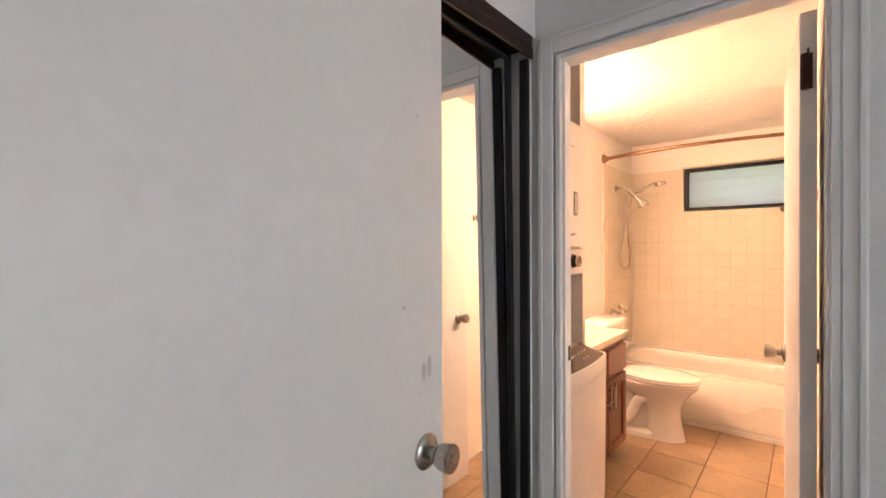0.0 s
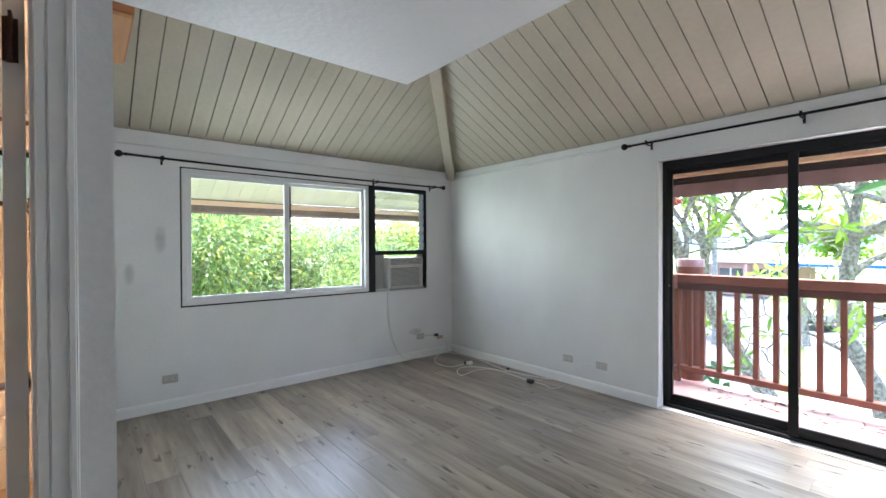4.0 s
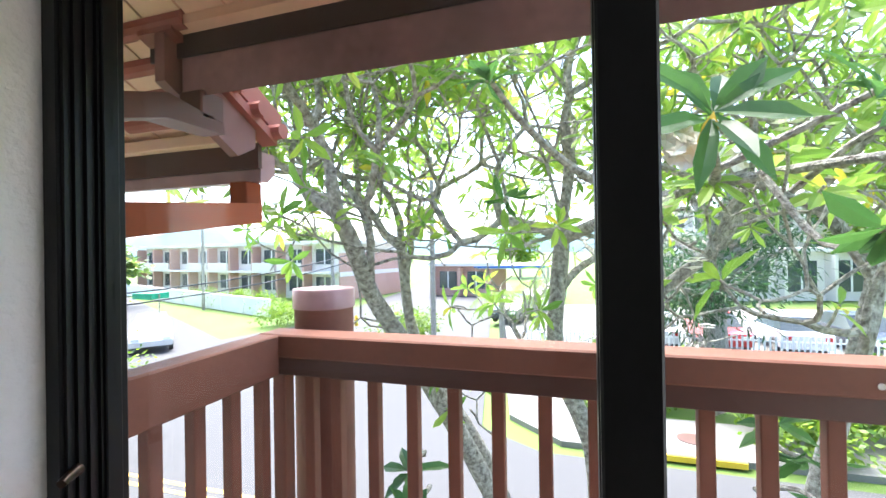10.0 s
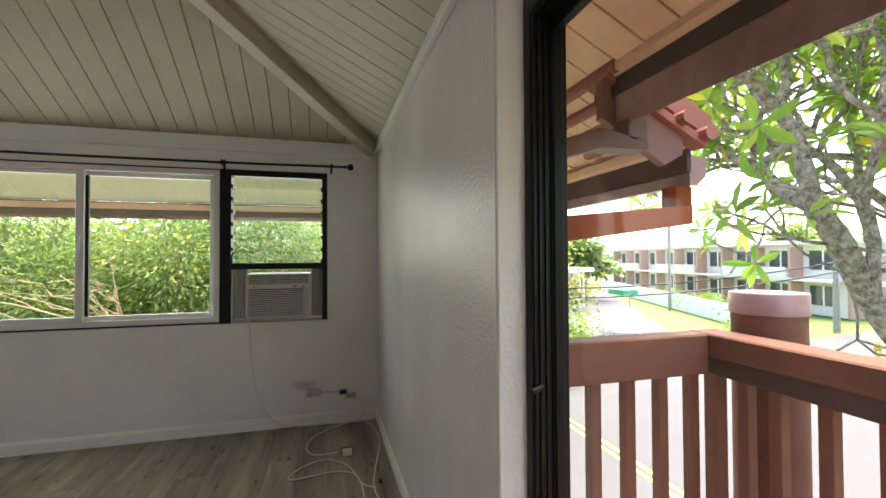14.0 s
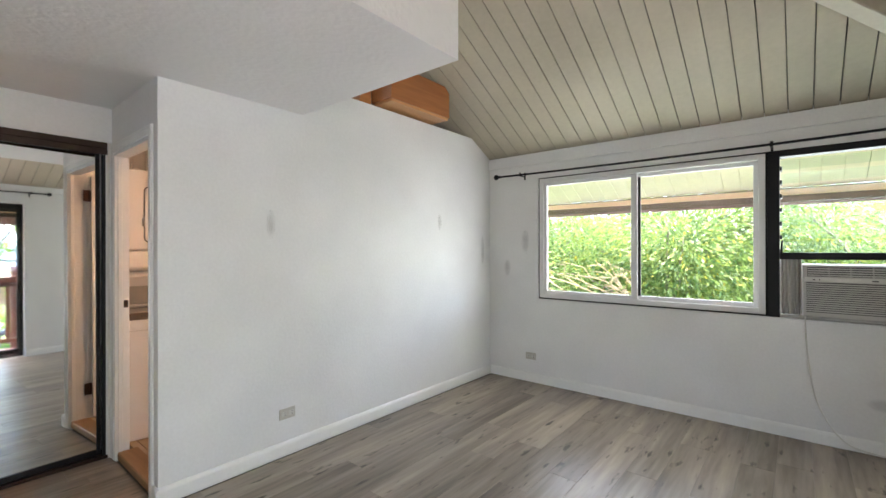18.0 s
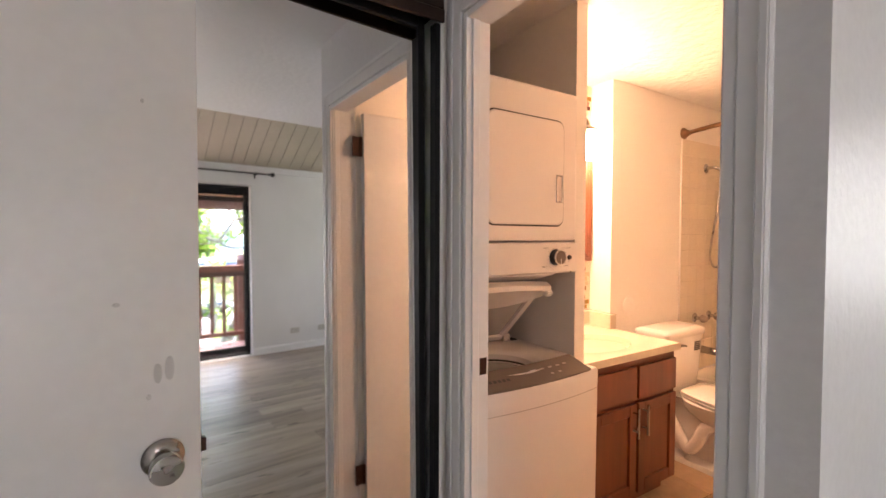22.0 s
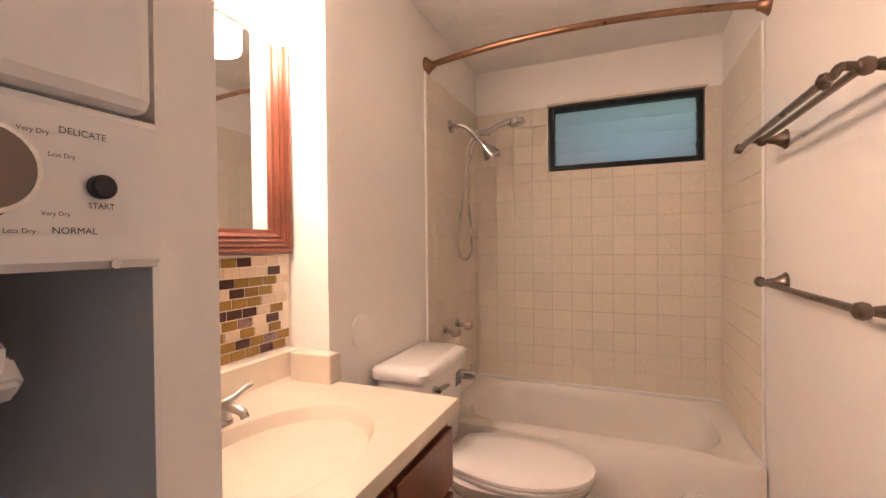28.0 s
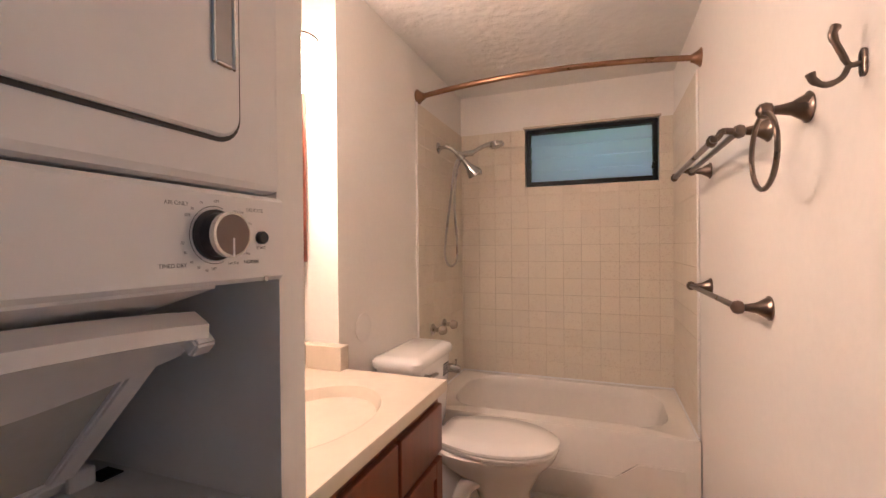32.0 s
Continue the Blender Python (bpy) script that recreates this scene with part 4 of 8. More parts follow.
# ---- scuffs ----
def scuff_material():
    """Worn grey smudge: soft at its rim, uneven inside."""
    m = bpy.data.materials.new("grey_smudge")
    m.use_nodes = True
    N, L = m.node_tree.nodes, m.node_tree.links
    bs, out = N["Principled BSDF"], N["Material Output"]
    bs.inputs["Base Color"].default_value, bs.inputs["Roughness"].default_value = (0.34, 0.33, 0.32, 1), 0.6
    tc, sb, ln_, mr, nz, mu, tr, mx = N.new("ShaderNodeTexCoord"), N.new("ShaderNodeVectorMath"), N.new("ShaderNodeVectorMath"), N.new("ShaderNodeMapRange"), N.new("ShaderNodeTexNoise"), N.new("ShaderNodeMath"), N.new("ShaderNodeBsdfTransparent"), N.new("ShaderNodeMixShader")
    sb.operation, ln_.operation, mu.operation = "SUBTRACT", "LENGTH", "MULTIPLY"
    sb.inputs[1].default_value = (0.5, 0.5, 0.5)
    L.new(tc.outputs["Generated"], sb.inputs[0])
    L.new(sb.outputs[0], ln_.inputs[0])
    L.new(ln_.outputs["Value"], mr.inputs["Value"])
    mr.inputs["From Min"].default_value, mr.inputs["From Max"].default_value = 0.505, 0.70
    mr.inputs["To Min"].default_value, mr.inputs["To Max"].default_value = 0.22, 0.0
    nz.inputs["Scale"].default_value = 14.0
    L.new(tc.outputs["Object"], nz.inputs["Vector"])
    L.new(mr.outputs[0], mu.inputs[0])
    L.new(nz.outputs[0], mu.inputs[1])
    L.new(mu.outputs[0], mx.inputs[0])
    L.new(tr.outputs[0], mx.inputs[1])
    L.new(bs.outputs[0], mx.inputs[2])
    L.new(mx.outputs[0], out.inputs[0])
    return m


M_SMUDGE = scuff_material()


def scuff(c, u, half_w, half_h, host):
    bm = bmesh.new()
    c, u, z = Vector(c), Vector(u), Vector((0, 0, 1))
    n = u.cross(z).normalized() * 0.0006
    for s in (0, 1):
        vs = [bm.verts.new(c + u * half_w * math.cos(a) + z * half_h * math.sin(a) + n * s) for a in [2 * math.pi * k / 20 for k in range(20)]]
        bm.faces.new(vs)
    ob = part("scuff", bm, M_SMUDGE, host, "faint grey smudge")
    ob.visible_shadow = False


for c, hw, hh in (((XW + 0.0008, 1.68, 1.53), 0.035, 0.10), ((XW + 0.0008, 3.38, 1.62), 0.03, 0.09), ((XW + 0.0008, 4.1, 1.35), 0.04, 0.16)):
    scuff(c, (0, 1, 0), hw, hh, wall_w)
for c, hw, hh in (((0.585, YN - 0.0014, 1.17), 0.045, 0.10), ((3.45, YN - 0.0014, 0.33), 0.12, 0.05), ((0.80, YN - 0.0014, 1.45), 0.05, 0.14)):
    scuff(c, (1, 0, 0), hw, hh, wall_n)
for along, z, hw, hh in ((0.850, 1.135, 0.008, 0.022), (0.832, 1.128, 0.007, 0.018), (0.818, 1.088, 0.004, 0.006), (0.815, 1.608, 0.003, 0.004), (0.774, 1.256, 0.006, 0.004)):
    scuff(Vector((-0.258, -0.50, z)) + d_ * along + n_ * 0.0008, d_, hw, hh, edoor)


# ---- bathroom materials ----
M_PORC = mat("white_porcelain", (0.80, 0.77, 0.73, 1), 0.12, big=3, fine=30, amount=0.03, bump=0.0, coat=0.3, rough_var=0.04)
M_TUB = mat("white_enamel", (0.80, 0.76, 0.70, 1), 0.18, big=2.5, fine=40, amount=0.05, bump=0.0, coat=0.2, rough_var=0.06)
M_MARBLE = mat("cream_cultured_marble", (0.68, 0.60, 0.48, 1), 0.2, big=2.5, fine=20, amount=0.08, bump=0.0, coat=0.2, rough_var=0.08)
M_CHERRY = mat("cherry_wood", (0.19, 0.055, 0.022, 1), 0.32, big=0.6, fine=3, amount=0.35, bump=0.02, stretch=(12, 12, 1.2), coat=0.15)
M_CHERRYF = mat("red_brown_frame_wood", (0.20, 0.06, 0.028, 1), 0.35, big=3, fine=25, amount=0.35, bump=0.04, stretch=(3, 3, 3))
M_APPL = mat("white_appliance_enamel", (0.82, 0.79, 0.76, 1), 0.3, big=3, fine=80, amount=0.03, bump=0.015, rough_var=0.05)
M_APPLGREY = mat("warm_grey_enamel", (0.50, 0.46, 0.43, 1), 0.4, big=3, fine=60, amount=0.06, bump=0.01)
M_CONSOLE = mat("grey_console_film", (0.20, 0.165, 0.145, 1), 0.22, big=5, fine=60, amount=0.08, bump=0.0)
M_STEEL = mat("drum_steel", (0.68, 0.66, 0.62, 1), 0.42, metal=1.0, amount=0.15, bump=0.02)
M_LIDGLASS = mat("frosted_lid_panel", (0.50, 0.48, 0.44, 1), 0.12, amount=0.1, bump=0.0, spec=0.5)
M_ORB = mat("brushed_pewter", (0.22, 0.175, 0.14, 1), 0.3, metal=1.0, big=10, fine=90, amount=0.2, bump=0.02)
M_CHROME = mat("chrome", (0.55, 0.54, 0.52, 1), 0.14, metal=1.0, big=8, fine=60, amount=0.1, bump=0.0, rough_var=0.06)
M_GROUT = mat("beige_grout", (0.60, 0.52, 0.41, 1), 0.8, big=1.2, fine=9, amount=0.45, bump=0.1)
M_FLOORTILE = mat("tan_floor_tile", (0.50, 0.35, 0.21, 1), 0.36, big=4, fine=28, amount=0.28, bump=0.04, spread=0.07)
M_FLOORGROUT = mat("brown_grout", (0.12, 0.075, 0.045, 1), 0.85, amount=0.2)
M_LETTER = mat("dark_print", (0.03, 0.028, 0.028, 1), 0.5, bump=0.0)


def speckled_tile():
    m = mat("speckled_beige_tile", (0.72, 0.655, 0.54, 1), 0.5, big=2.2, fine=45, amount=0.05, bump=0.02, spread=0.012, rough_var=0.02, spec=0.3)
    N, L = m.node_tree.nodes, m.node_tree.links
    bs = N["Principled BSDF"]
    src = bs.inputs["Base Color"].links[0].from_socket
    nz, rp, mx = N.new("ShaderNodeTexNoise"), N.new("ShaderNodeValToRGB"), N.new("ShaderNodeMix")
    add = [n for n in N if n.type == "VECT_MATH"][0]
    nz.inputs["Scale"].default_value, nz.inputs["Detail"].default_value = 130.0, 3.0
    L.new(add.outputs[0], nz.inputs["Vector"])
    rp.color_ramp.elements[0].position, rp.color_ramp.elements[1].position = 0.57, 0.66
    L.new(nz.outputs[0], rp.inputs[0])
    mx.data_type = "RGBA"
    sc = N.new("ShaderNodeMath")
    sc.operation = "MULTIPLY"
    sc.inputs[1].default_value = 0.42
    L.new(rp.outputs[0], sc.inputs[0])
    L.new(sc.outputs[0], mx.inputs["Factor"])
    L.new(src, mx.inputs["A"])
    mx.inputs["B"].default_value = (0.46, 0.36, 0.26, 1)
    L.new(mx.outputs["Result"], bs.inputs["Base Color"])
    return m


M_TILE = speckled_tile()


def joined(parts):
    """Several bmeshes as one."""
    out = bmesh.new()
    for b in parts:
        me = bpy.data.meshes.new("tmp")
        b.to_mesh(me)
        out.from_mesh(me)
        bpy.data.meshes.remove(me)
        b.free()
    return out


def loft(bm, rings, cap0=True, cap1=True):
    """Skin between rings of points, each with the same count."""
    vs = [[bm.verts.new(p) for p in r] for r in rings]
    n = len(vs[0])
    for a, b in zip(vs, vs[1:]):
        for i in range(n):
            bm.faces.new((a[i], a[(i + 1) % n], b[(i + 1) % n], b[i]))
    if cap0:
        bm.faces.new(vs[0][::-1])
    if cap1:
        bm.faces.new(vs[-1])


# ---- laundry stack ----
LY0, LY1 = 1.10, 1.702
FX = -0.607
stack = thing("laundry_stack", (-0.90, 1.40, BZ0), "white stacked dryer over a top-loading washer with its lid up", "washer dryer")
dry = bmesh.new()
box(dry, -1.22, LY0, 1.360, FX, LY1, 1.930, bev=0.012, seg=2)
dryer = part("dryer_cabinet", dry, M_APPL, stack)
bm = bmesh.new()
o = rounded(1.2485, 1.4145, 1.6245, 1.8155, 0.036, 6)
prism(bm, o, "x", FX + 0.0002, FX + 0.002)
part("door_gasket", bm, M_LETTER, dryer, "dark seam round the dryer door")
bm = bmesh.new()
loft(bm, [[(FX + d, y, z) for y, z in rounded(1.254 + s, 1.420 + s, 1.619 - s, 1.810 - s, 0.032 - s * 0.5, 6)] for d, s in ((0.0005, 0.0), (0.006, 0.0), (0.009, 0.003))])
ddoor = part("dryer_door", bm, M_APPL, dryer, smooth=True)
bm = bmesh.new()
frame_bars(bm, "x", FX + 0.0085, FX + 0.013, 1.574, 1.610, 1.505, 1.610, 0.006)
part("handle_frame", bm, M_CHROME, ddoor)
part("handle_recess", B(FX + 0.0088, 1.580, 1.511, FX + 0.0105, 1.604, 1.604), M_APPLGREY, ddoor)
bm = bmesh.new()
box(bm, FX + 0.0005, 1.238, 1.53, FX + 0.010, 1.2535, 1.59, bev=0.002)
tube(bm, [(FX + 0.012, 1.248, 1.525), (FX + 0.012, 1.248, 1.595)], 0.004, 8)
part("door_hinge", bm, M_CHROME, ddoor)
bm = bmesh.new()
prism(bm, [(-1.0, 1.237), (FX - 0.004, 1.237), (FX + 0.002, 1.243), (FX + 0.002, 1.349), (FX - 0.004, 1.355), (-1.0, 1.355)], "y", LY0, LY1)
panel = part("control_panel", bm, M_APPL, stack)
part("screw", T([(FX + 0.0015, LY1 - 0.035, 1.2405), (FX + 0.0035, LY1 - 0.035, 1.2405)], 0.004, 8), M_CHROME, panel)
KY, KZ, KX = 1.583, 1.299, FX + 0.0022
bm = bmesh.new()
lathe(bm, (KX, KY, KZ), (1, 0, 0), [(0, 0.031), (0.004, 0.031), (0.006, 0.027), (0.026, 0.0265), (0.0275, 0.024)], 32)
kn = part("dial", bm, M_PLUG, panel, smooth=True)
bm = bmesh.new()
lathe(bm, (KX + 0.022, KY, KZ), (1, 0, 0), [(0, 0.0273), (0.0068, 0.0273), (0.0075, 0.0255)], 32)
part("dial_rim", bm, mat("bright_ring", (0.7, 0.67, 0.62, 1), 0.25, metal=0.8, bump=0), kn, smooth=True)
bm = bmesh.new()
lathe(bm, (KX + 0.0245, KY, KZ), (1, 0, 0), [(0, 0.0242), (0.0056, 0.0242)], 32)
part("dial_face", bm, mat("dial_brown_grey", (0.16, 0.12, 0.10, 1), 0.35, metal=0.4, bump=0), kn)
part("dial_pointer", B(KX + 0.030, KY - 0.0012, KZ - 0.026, KX + 0.0308, KY + 0.0012, KZ - 0.004), M_VINYL, kn)
bm = bmesh.new()
tube(bm, [(KX, 1.657, 1.297), (KX + 0.006, 1.657, 1.297), (KX + 0.008, 1.657, 1.297)], [0.0088, 0.0088, 0.0072], 20)
part("start_button", bm, M_PLUG, panel, smooth=True)
for b0, b1 in ((70, 290), (345, 380)):
    bm = bmesh.new()
    arc = [radians(b0 + (b1 - b0) * k / 30) for k in range(31)]
    ring_in = [bm.verts.new((KX + 0.0006, KY + 0.0345 * math.cos(a), KZ + 0.0345 * math.sin(a))) for a in arc]
    ring_out = [bm.verts.new((KX + 0.0006, KY + 0.0352 * math.cos(a), KZ + 0.0352 * math.sin(a))) for a in arc]
    for k in range(30):
        bm.faces.new((ring_in[k], ring_in[k + 1], ring_out[k + 1], ring_out[k]))
    part("dial_ring", bm, M_LETTER, panel)


def text(parent, words, y, z, size, x=KX + 0.0004, align="CENTER", name="lettering", material=None):
    cu = bpy.data.curves.new("lettering", "FONT")
    cu.body, cu.size, cu.align_x, cu.align_y = words, size, align, "CENTER"
    ob = bpy.data.objects.new("lettering", cu)
    me = bpy.data.meshes.new_from_object(ob)
    bpy.data.objects.remove(ob)
    r = root_of(parent)
    for v in me.vertices:
        v.co = Vector((x, y + v.co.x, z + v.co.y)) - r.location
    me.materials.clear()
    me.materials.append(material or M_LETTER)
    o = new(name, me)
    o.parent = parent
    return o


for w, y, z, s in (("AIR ONLY", 1.533, 1.3335, 0.0066), ("TIMED DRY", 1.528, 1.2635, 0.0066), ("DELICATE", 1.647, 1.3335, 0.0066), ("NORMAL", 1.641, 1.2645, 0.0066), ("START", 1.658, 1.283, 0.006),
                   ("OFF", 1.5855, 1.340, 0.0045), ("10", 1.564, 1.337, 0.0045), ("20", 1.552, 1.329, 0.0045), ("OFF", 1.5465, 1.321, 0.0045), ("20", 1.5395, 1.289, 0.0045), ("30", 1.543, 1.278, 0.0045),
                   ("40", 1.5505, 1.267, 0.0045), ("50", 1.560, 1.2605, 0.0045), ("60", 1.571, 1.2565, 0.0045), ("OFF", 1.581, 1.258, 0.0045), ("Very Dry", 1.6185, 1.330, 0.0046), ("Less Dry", 1.634, 1.316, 0.0044),
                   ("Very Dry", 1.630, 1.276, 0.0044), ("Less Dry", 1.6105, 1.264, 0.0046)):
    text(panel, w, y, z, s)
# recess: side panel, back, underside
bm = bmesh.new()
box(bm, -1.1, LY1 - 0.006, 0.886, FX, LY1, 1.2365)
part("side_panel", bm, M_APPL, stack, "grey inner side of the recess")
part("back_panel", B(-1.1, LY0, 0.886, -1.09, LY1 - 0.006, 1.2365), M_APPL, stack)
bm = bmesh.new()
prism(bm, [(FX - 0.02, 1.2365), (-1.0, 1.2365), (-1.0, 1.13), (-0.98, 1.13), (FX - 0.02, 1.232)], "y", LY0, LY1 - 0.10)
part("underside", bm, M_APPL, stack, "sloping underside of the dryer")


def fx(y):
    u = (y - LY0) / (LY1 - LY0) * 2 - 1
    return -0.502 + 0.026 * (1 - u * u)


NY = 14
ys = [LY0 + (LY1 + 0.004 - LY0) * i / NY for i in range(NY + 1)]
bm = bmesh.new()
prof = lambda y: [(-1.10, y, 0.06), (fx(y) - 0.010, y, 0.06), (fx(y) - 0.004, y, 0.30), (fx(y), y, 0.82), (fx(y) + 0.001, y, 0.825), (fx(y) + 0.001, y, 0.872), (fx(y) - 0.006, y, 0.883), (fx(y) - 0.05, y, 0.883), (fx(y) - 0.055, y, 0.50), (-1.10, y, 0.50)]
loft(bm, [prof(y) for y in ys])
washer = part("washer_body", bm, M_APPL, stack, smooth=True)
bm = bmesh.new()
loft(bm, [[(fx(y) + 0.0012, y, 0.808), (fx(y) + 0.0016, y, 0.8095), (fx(y) + 0.0012, y, 0.811), (fx(y) - 0.004, y, 0.8095)] for y in ys])
part("seam", bm, M_APPLGREY, washer)
bm = bmesh.new()
loft(bm, [[(fx(y) - 0.002, y, 0.8815), (fx(y) - 0.002, y, 0.888), (fx(y) - 0.110, y, 0.918), (fx(y) - 0.113, y, 0.904)] for y in ys[:-1]])
console = part("console", bm, M_CONSOLE, washer, "grey touch console along the washer's curved front")
for y, w in ((1.40, 0.03), (1.45, 0.018), (1.49, 0.018), (1.53, 0.018), (1.57, 0.018), (1.47, 0.014), (1.51, 0.014)):
    k = fx(y) - (0.064 if w > 0.014 else 0.030)
    zz = 0.888 + (fx(y) - k - 0.002) / 0.108 * 0.030 + 0.0008
    bm = bmesh.new()
    quad(bm, (k, y, zz), (k, y + w, zz), (k - 0.007, y + w, zz + 0.0031), (k - 0.007, y, zz + 0.0031))
    part("mark", bm, M_APPLGREY if w < 0.03 else M_VINYL, console)
bm = bmesh.new()
for i in range(5):
    y = 1.21 + i * 0.018
    k = fx(y) - 0.040
    zz = 0.888 + 0.038 / 0.108 * 0.030 + 0.0008
    quad(bm, (k, y, zz), (k, y + 0.013, zz), (k - 0.012, y + 0.013, zz + 0.0053), (k - 0.012, y, zz + 0.0053))
part("badge", bm, M_LETTER, console, "small dark maker's mark")
# washer deck with a round opening
CXW, CYW, RW = -0.705, 1.385, 0.142
bm = bmesh.new()
n = 40
rect = []
xa, xb, ya, yb = -1.09, -0.590, LY0 + 0.002, LY1 - 0.007
for i in range(n):
    a = 2 * math.pi * i / n
    c, s = math.cos(a), math.sin(a)
    k = min((xb - CXW) / c if c > 1e-6 else ((xa - CXW) / c if c < -1e-6 else 9), (yb - CYW) / s if s > 1e-6 else ((ya - CYW) / s if s < -1e-6 else 9))
    rect.append((CXW + k * c, CYW + k * s, 0.905))
ring = lambda r, z: [(CXW + r * math.cos(2 * math.pi * i / n), CYW + r * math.sin(2 * math.pi * i / n), z) for i in range(n)]
loft(bm, [rect, ring(RW + 0.035, 0.907), ring(RW + 0.012, 0.903), ring(RW, 0.893), ring(RW - 0.004, 0.872)], cap0=False, cap1=False)
part("deck", bm, M_APPL, washer, smooth=True)
bm = bmesh.new()
loft(bm, [ring(RW - 0.002, 0.879), ring(RW - 0.006, 0.866)], cap0=False, cap1=False)
part("tub_gap", bm, M_PLUG, washer, "dark gap round the drum", smooth=True)
bm = bmesh.new()
loft(bm, [ring(RW - 0.006, 0.862), ring(RW - 0.010, 0.868), ring(RW - 0.024, 0.867), ring(RW - 0.030, 0.858), ring(RW - 0.030, 0.835)], cap0=False, cap1=False)
part("balance_ring", bm, M_APPLGREY, washer, "pale grey balance ring of the drum", smooth=True)
bm = bmesh.new()
loft(bm, [ring(RW - 0.028, 0.866), ring(RW - 0.018, 0.83), ring(RW - 0.015, 0.55), ring(RW - 0.05, 0.53), ring(0.02, 0.53)], cap0=False, cap1=True)
part("drum", bm, M_STEEL, washer, smooth=True)
# lid, leaning back
lh0, lh1 = Vector((-0.945, 0, 0.922)), Vector((-0.690, 0, 1.182))
ld = (lh1 - lh0)
ln = Vector((-ld.z, 0, ld.x)).normalized()


def lid_box(u0, u1, y0, y1, d0, d1, bev=0.004):
    bm = B(0, y0, 0, 1, y1, 1, bev=0)
    for v in bm.verts:
        v.co = lh0 + ld * (u0 + (u1 - u0) * v.co.x) + Vector((0, v.co.y, 0)) + ln * (d0 + (d1 - d0) * v.co.z)
    bmesh.ops.bevel(bm, geom=list(bm.edges), offset=bev, segments=2, affect="EDGES")
    return bm


lid = part("lid_frame", joined([lid_box(0.0, 0.10, LY0 + 0.03, 1.595, -0.012, 0.012), lid_box(0.1, 0.93, 1.565, 1.602, -0.012, 0.014)]), M_APPL, stack, "white frame of the open lid", smooth=True)
bm = bmesh.new()
nn = 10
rows = []
for i in range(nn + 1):
    y = LY0 + 0.02 + (1.628 - LY0 - 0.02) * i / nn
    u = i / nn
    hgt = 0.70 + 0.10 * max(0, (u - 0.55) / 0.45) ** 2 * 1.4
    bow = 0.05 * (1 - (2 * u - 1) ** 2) - 0.02
    rows.append([lh0 + ld * (q + (bow if q > 0.9 else 0)) + Vector((0, y, 0)) + ln * d for q, d in ((min(hgt, 0.86), -0.012), (0.92, -0.014), (1.02, -0.03), (1.06, -0.018), (1.04, 0.012), (0.95, 0.016), (min(hgt, 0.86), 0.012))])
loft(bm, rows)
part("lid_handle", bm, M_APPL, lid, "curved front grip of the lid", smooth=True)
part("lid_glass", lid_box(0.06, 0.9, LY0 + 0.035, 1.58, -0.003, 0.003, 0.0008), M_LIDGLASS, lid, "frosted grey panel")
part("lid_bumper", lid_box(0.93, 1.0, 1.605, 1.638, -0.04, -0.012), M_APPL, lid)
part("lid_hinge", B(-0.965, 1.60, 0.907, -0.925, 1.64, 0.94, bev=0.006, seg=2), M_APPL, lid)
part("hinge_slot", B(-0.965, 1.645, 0.9065, -0.925, 1.68, 0.909), M_PLUG, washer)
part("warning_label", lid_box(0.015, 0.085, 1.19, 1.47, 0.0125, 0.0135, 0.0001), mat("label_paper", (0.55, 0.5, 0.46, 1), 0.5, bump=0), lid, "paper warning label")
bm = lid_box(0.062, 0.088, 1.19, 1.47, 0.0137, 0.0142, 0.0001)
part("label_stripe", bm, mat("label_red", (0.5, 0.1, 0.04, 1), 0.5, bump=0), lid, "red-orange stripe")
# niche back boards above the dryer
nb = thing("niche_boards", (-1.2, 1.3, 1.9), "pale vertical boards at the back of the laundry niche", "panelling", kind="structure")
for i in range(7):
    y = LY0 - 0.02 + i * 0.09
    part("board", B(-1.248, y, 1.935, -1.232, y + 0.083, BZ1 - 0.002), M_BATHWALL, nb)

# ---- vanity ----
van = thing("vanity_cabinet", (-0.97, 2.12, BZ0), "cherry-stained vanity cabinet with bar handles beside the toilet", "vanity")
VX = -0.692
carc = bmesh.new()
box(carc, -1.24, 1.78, BZ0 + 0.001, VX - 0.06, 2.545, BZ0 + 0.09)
box(carc, -1.24, 1.78, BZ0 + 0.09, VX, 2.545, 0.80)
vc = part("carcass", carc, M_CHERRY, van)
cols_ = [(1.79, 1.888), (1.899, 2.211), (2.226, 2.536)]
for i, (a, b) in enumerate(cols_):
    part("drawer_front", B(VX + 0.0005, a, 0.605, VX + 0.019, b, 0.762, bev=0.004, seg=2), M_CHERRY, van)
    bm = bmesh.new()
    frame_bars(bm, "x", VX + 0.0005, VX + 0.019, a, b, 0.150, 0.585, min(0.052, (b - a) * 0.3))
    dr = part("door", bm, M_CHERRY, van)
    part("door_panel", B(VX + 0.0008, a + min(0.052, (b - a) * 0.3), 0.202, VX + 0.009, b - min(0.052, (b - a) * 0.3), 0.533, bev=0.003), M_CHERRY, dr)
for y in (2.182, 2.257):
    bm = bmesh.new()
    tube(bm, [(VX + 0.048, y, 0.435), (VX + 0.048, y, 0.58)], 0.006, 12)
    for z in (0.465, 0.55):
        tube(bm, [(VX + 0.019, y, z), (VX + 0.048, y, z)], 0.0045, 10)
    part("handle", bm, M_NICKEL, van, "satin nickel bar handle", smooth=True)

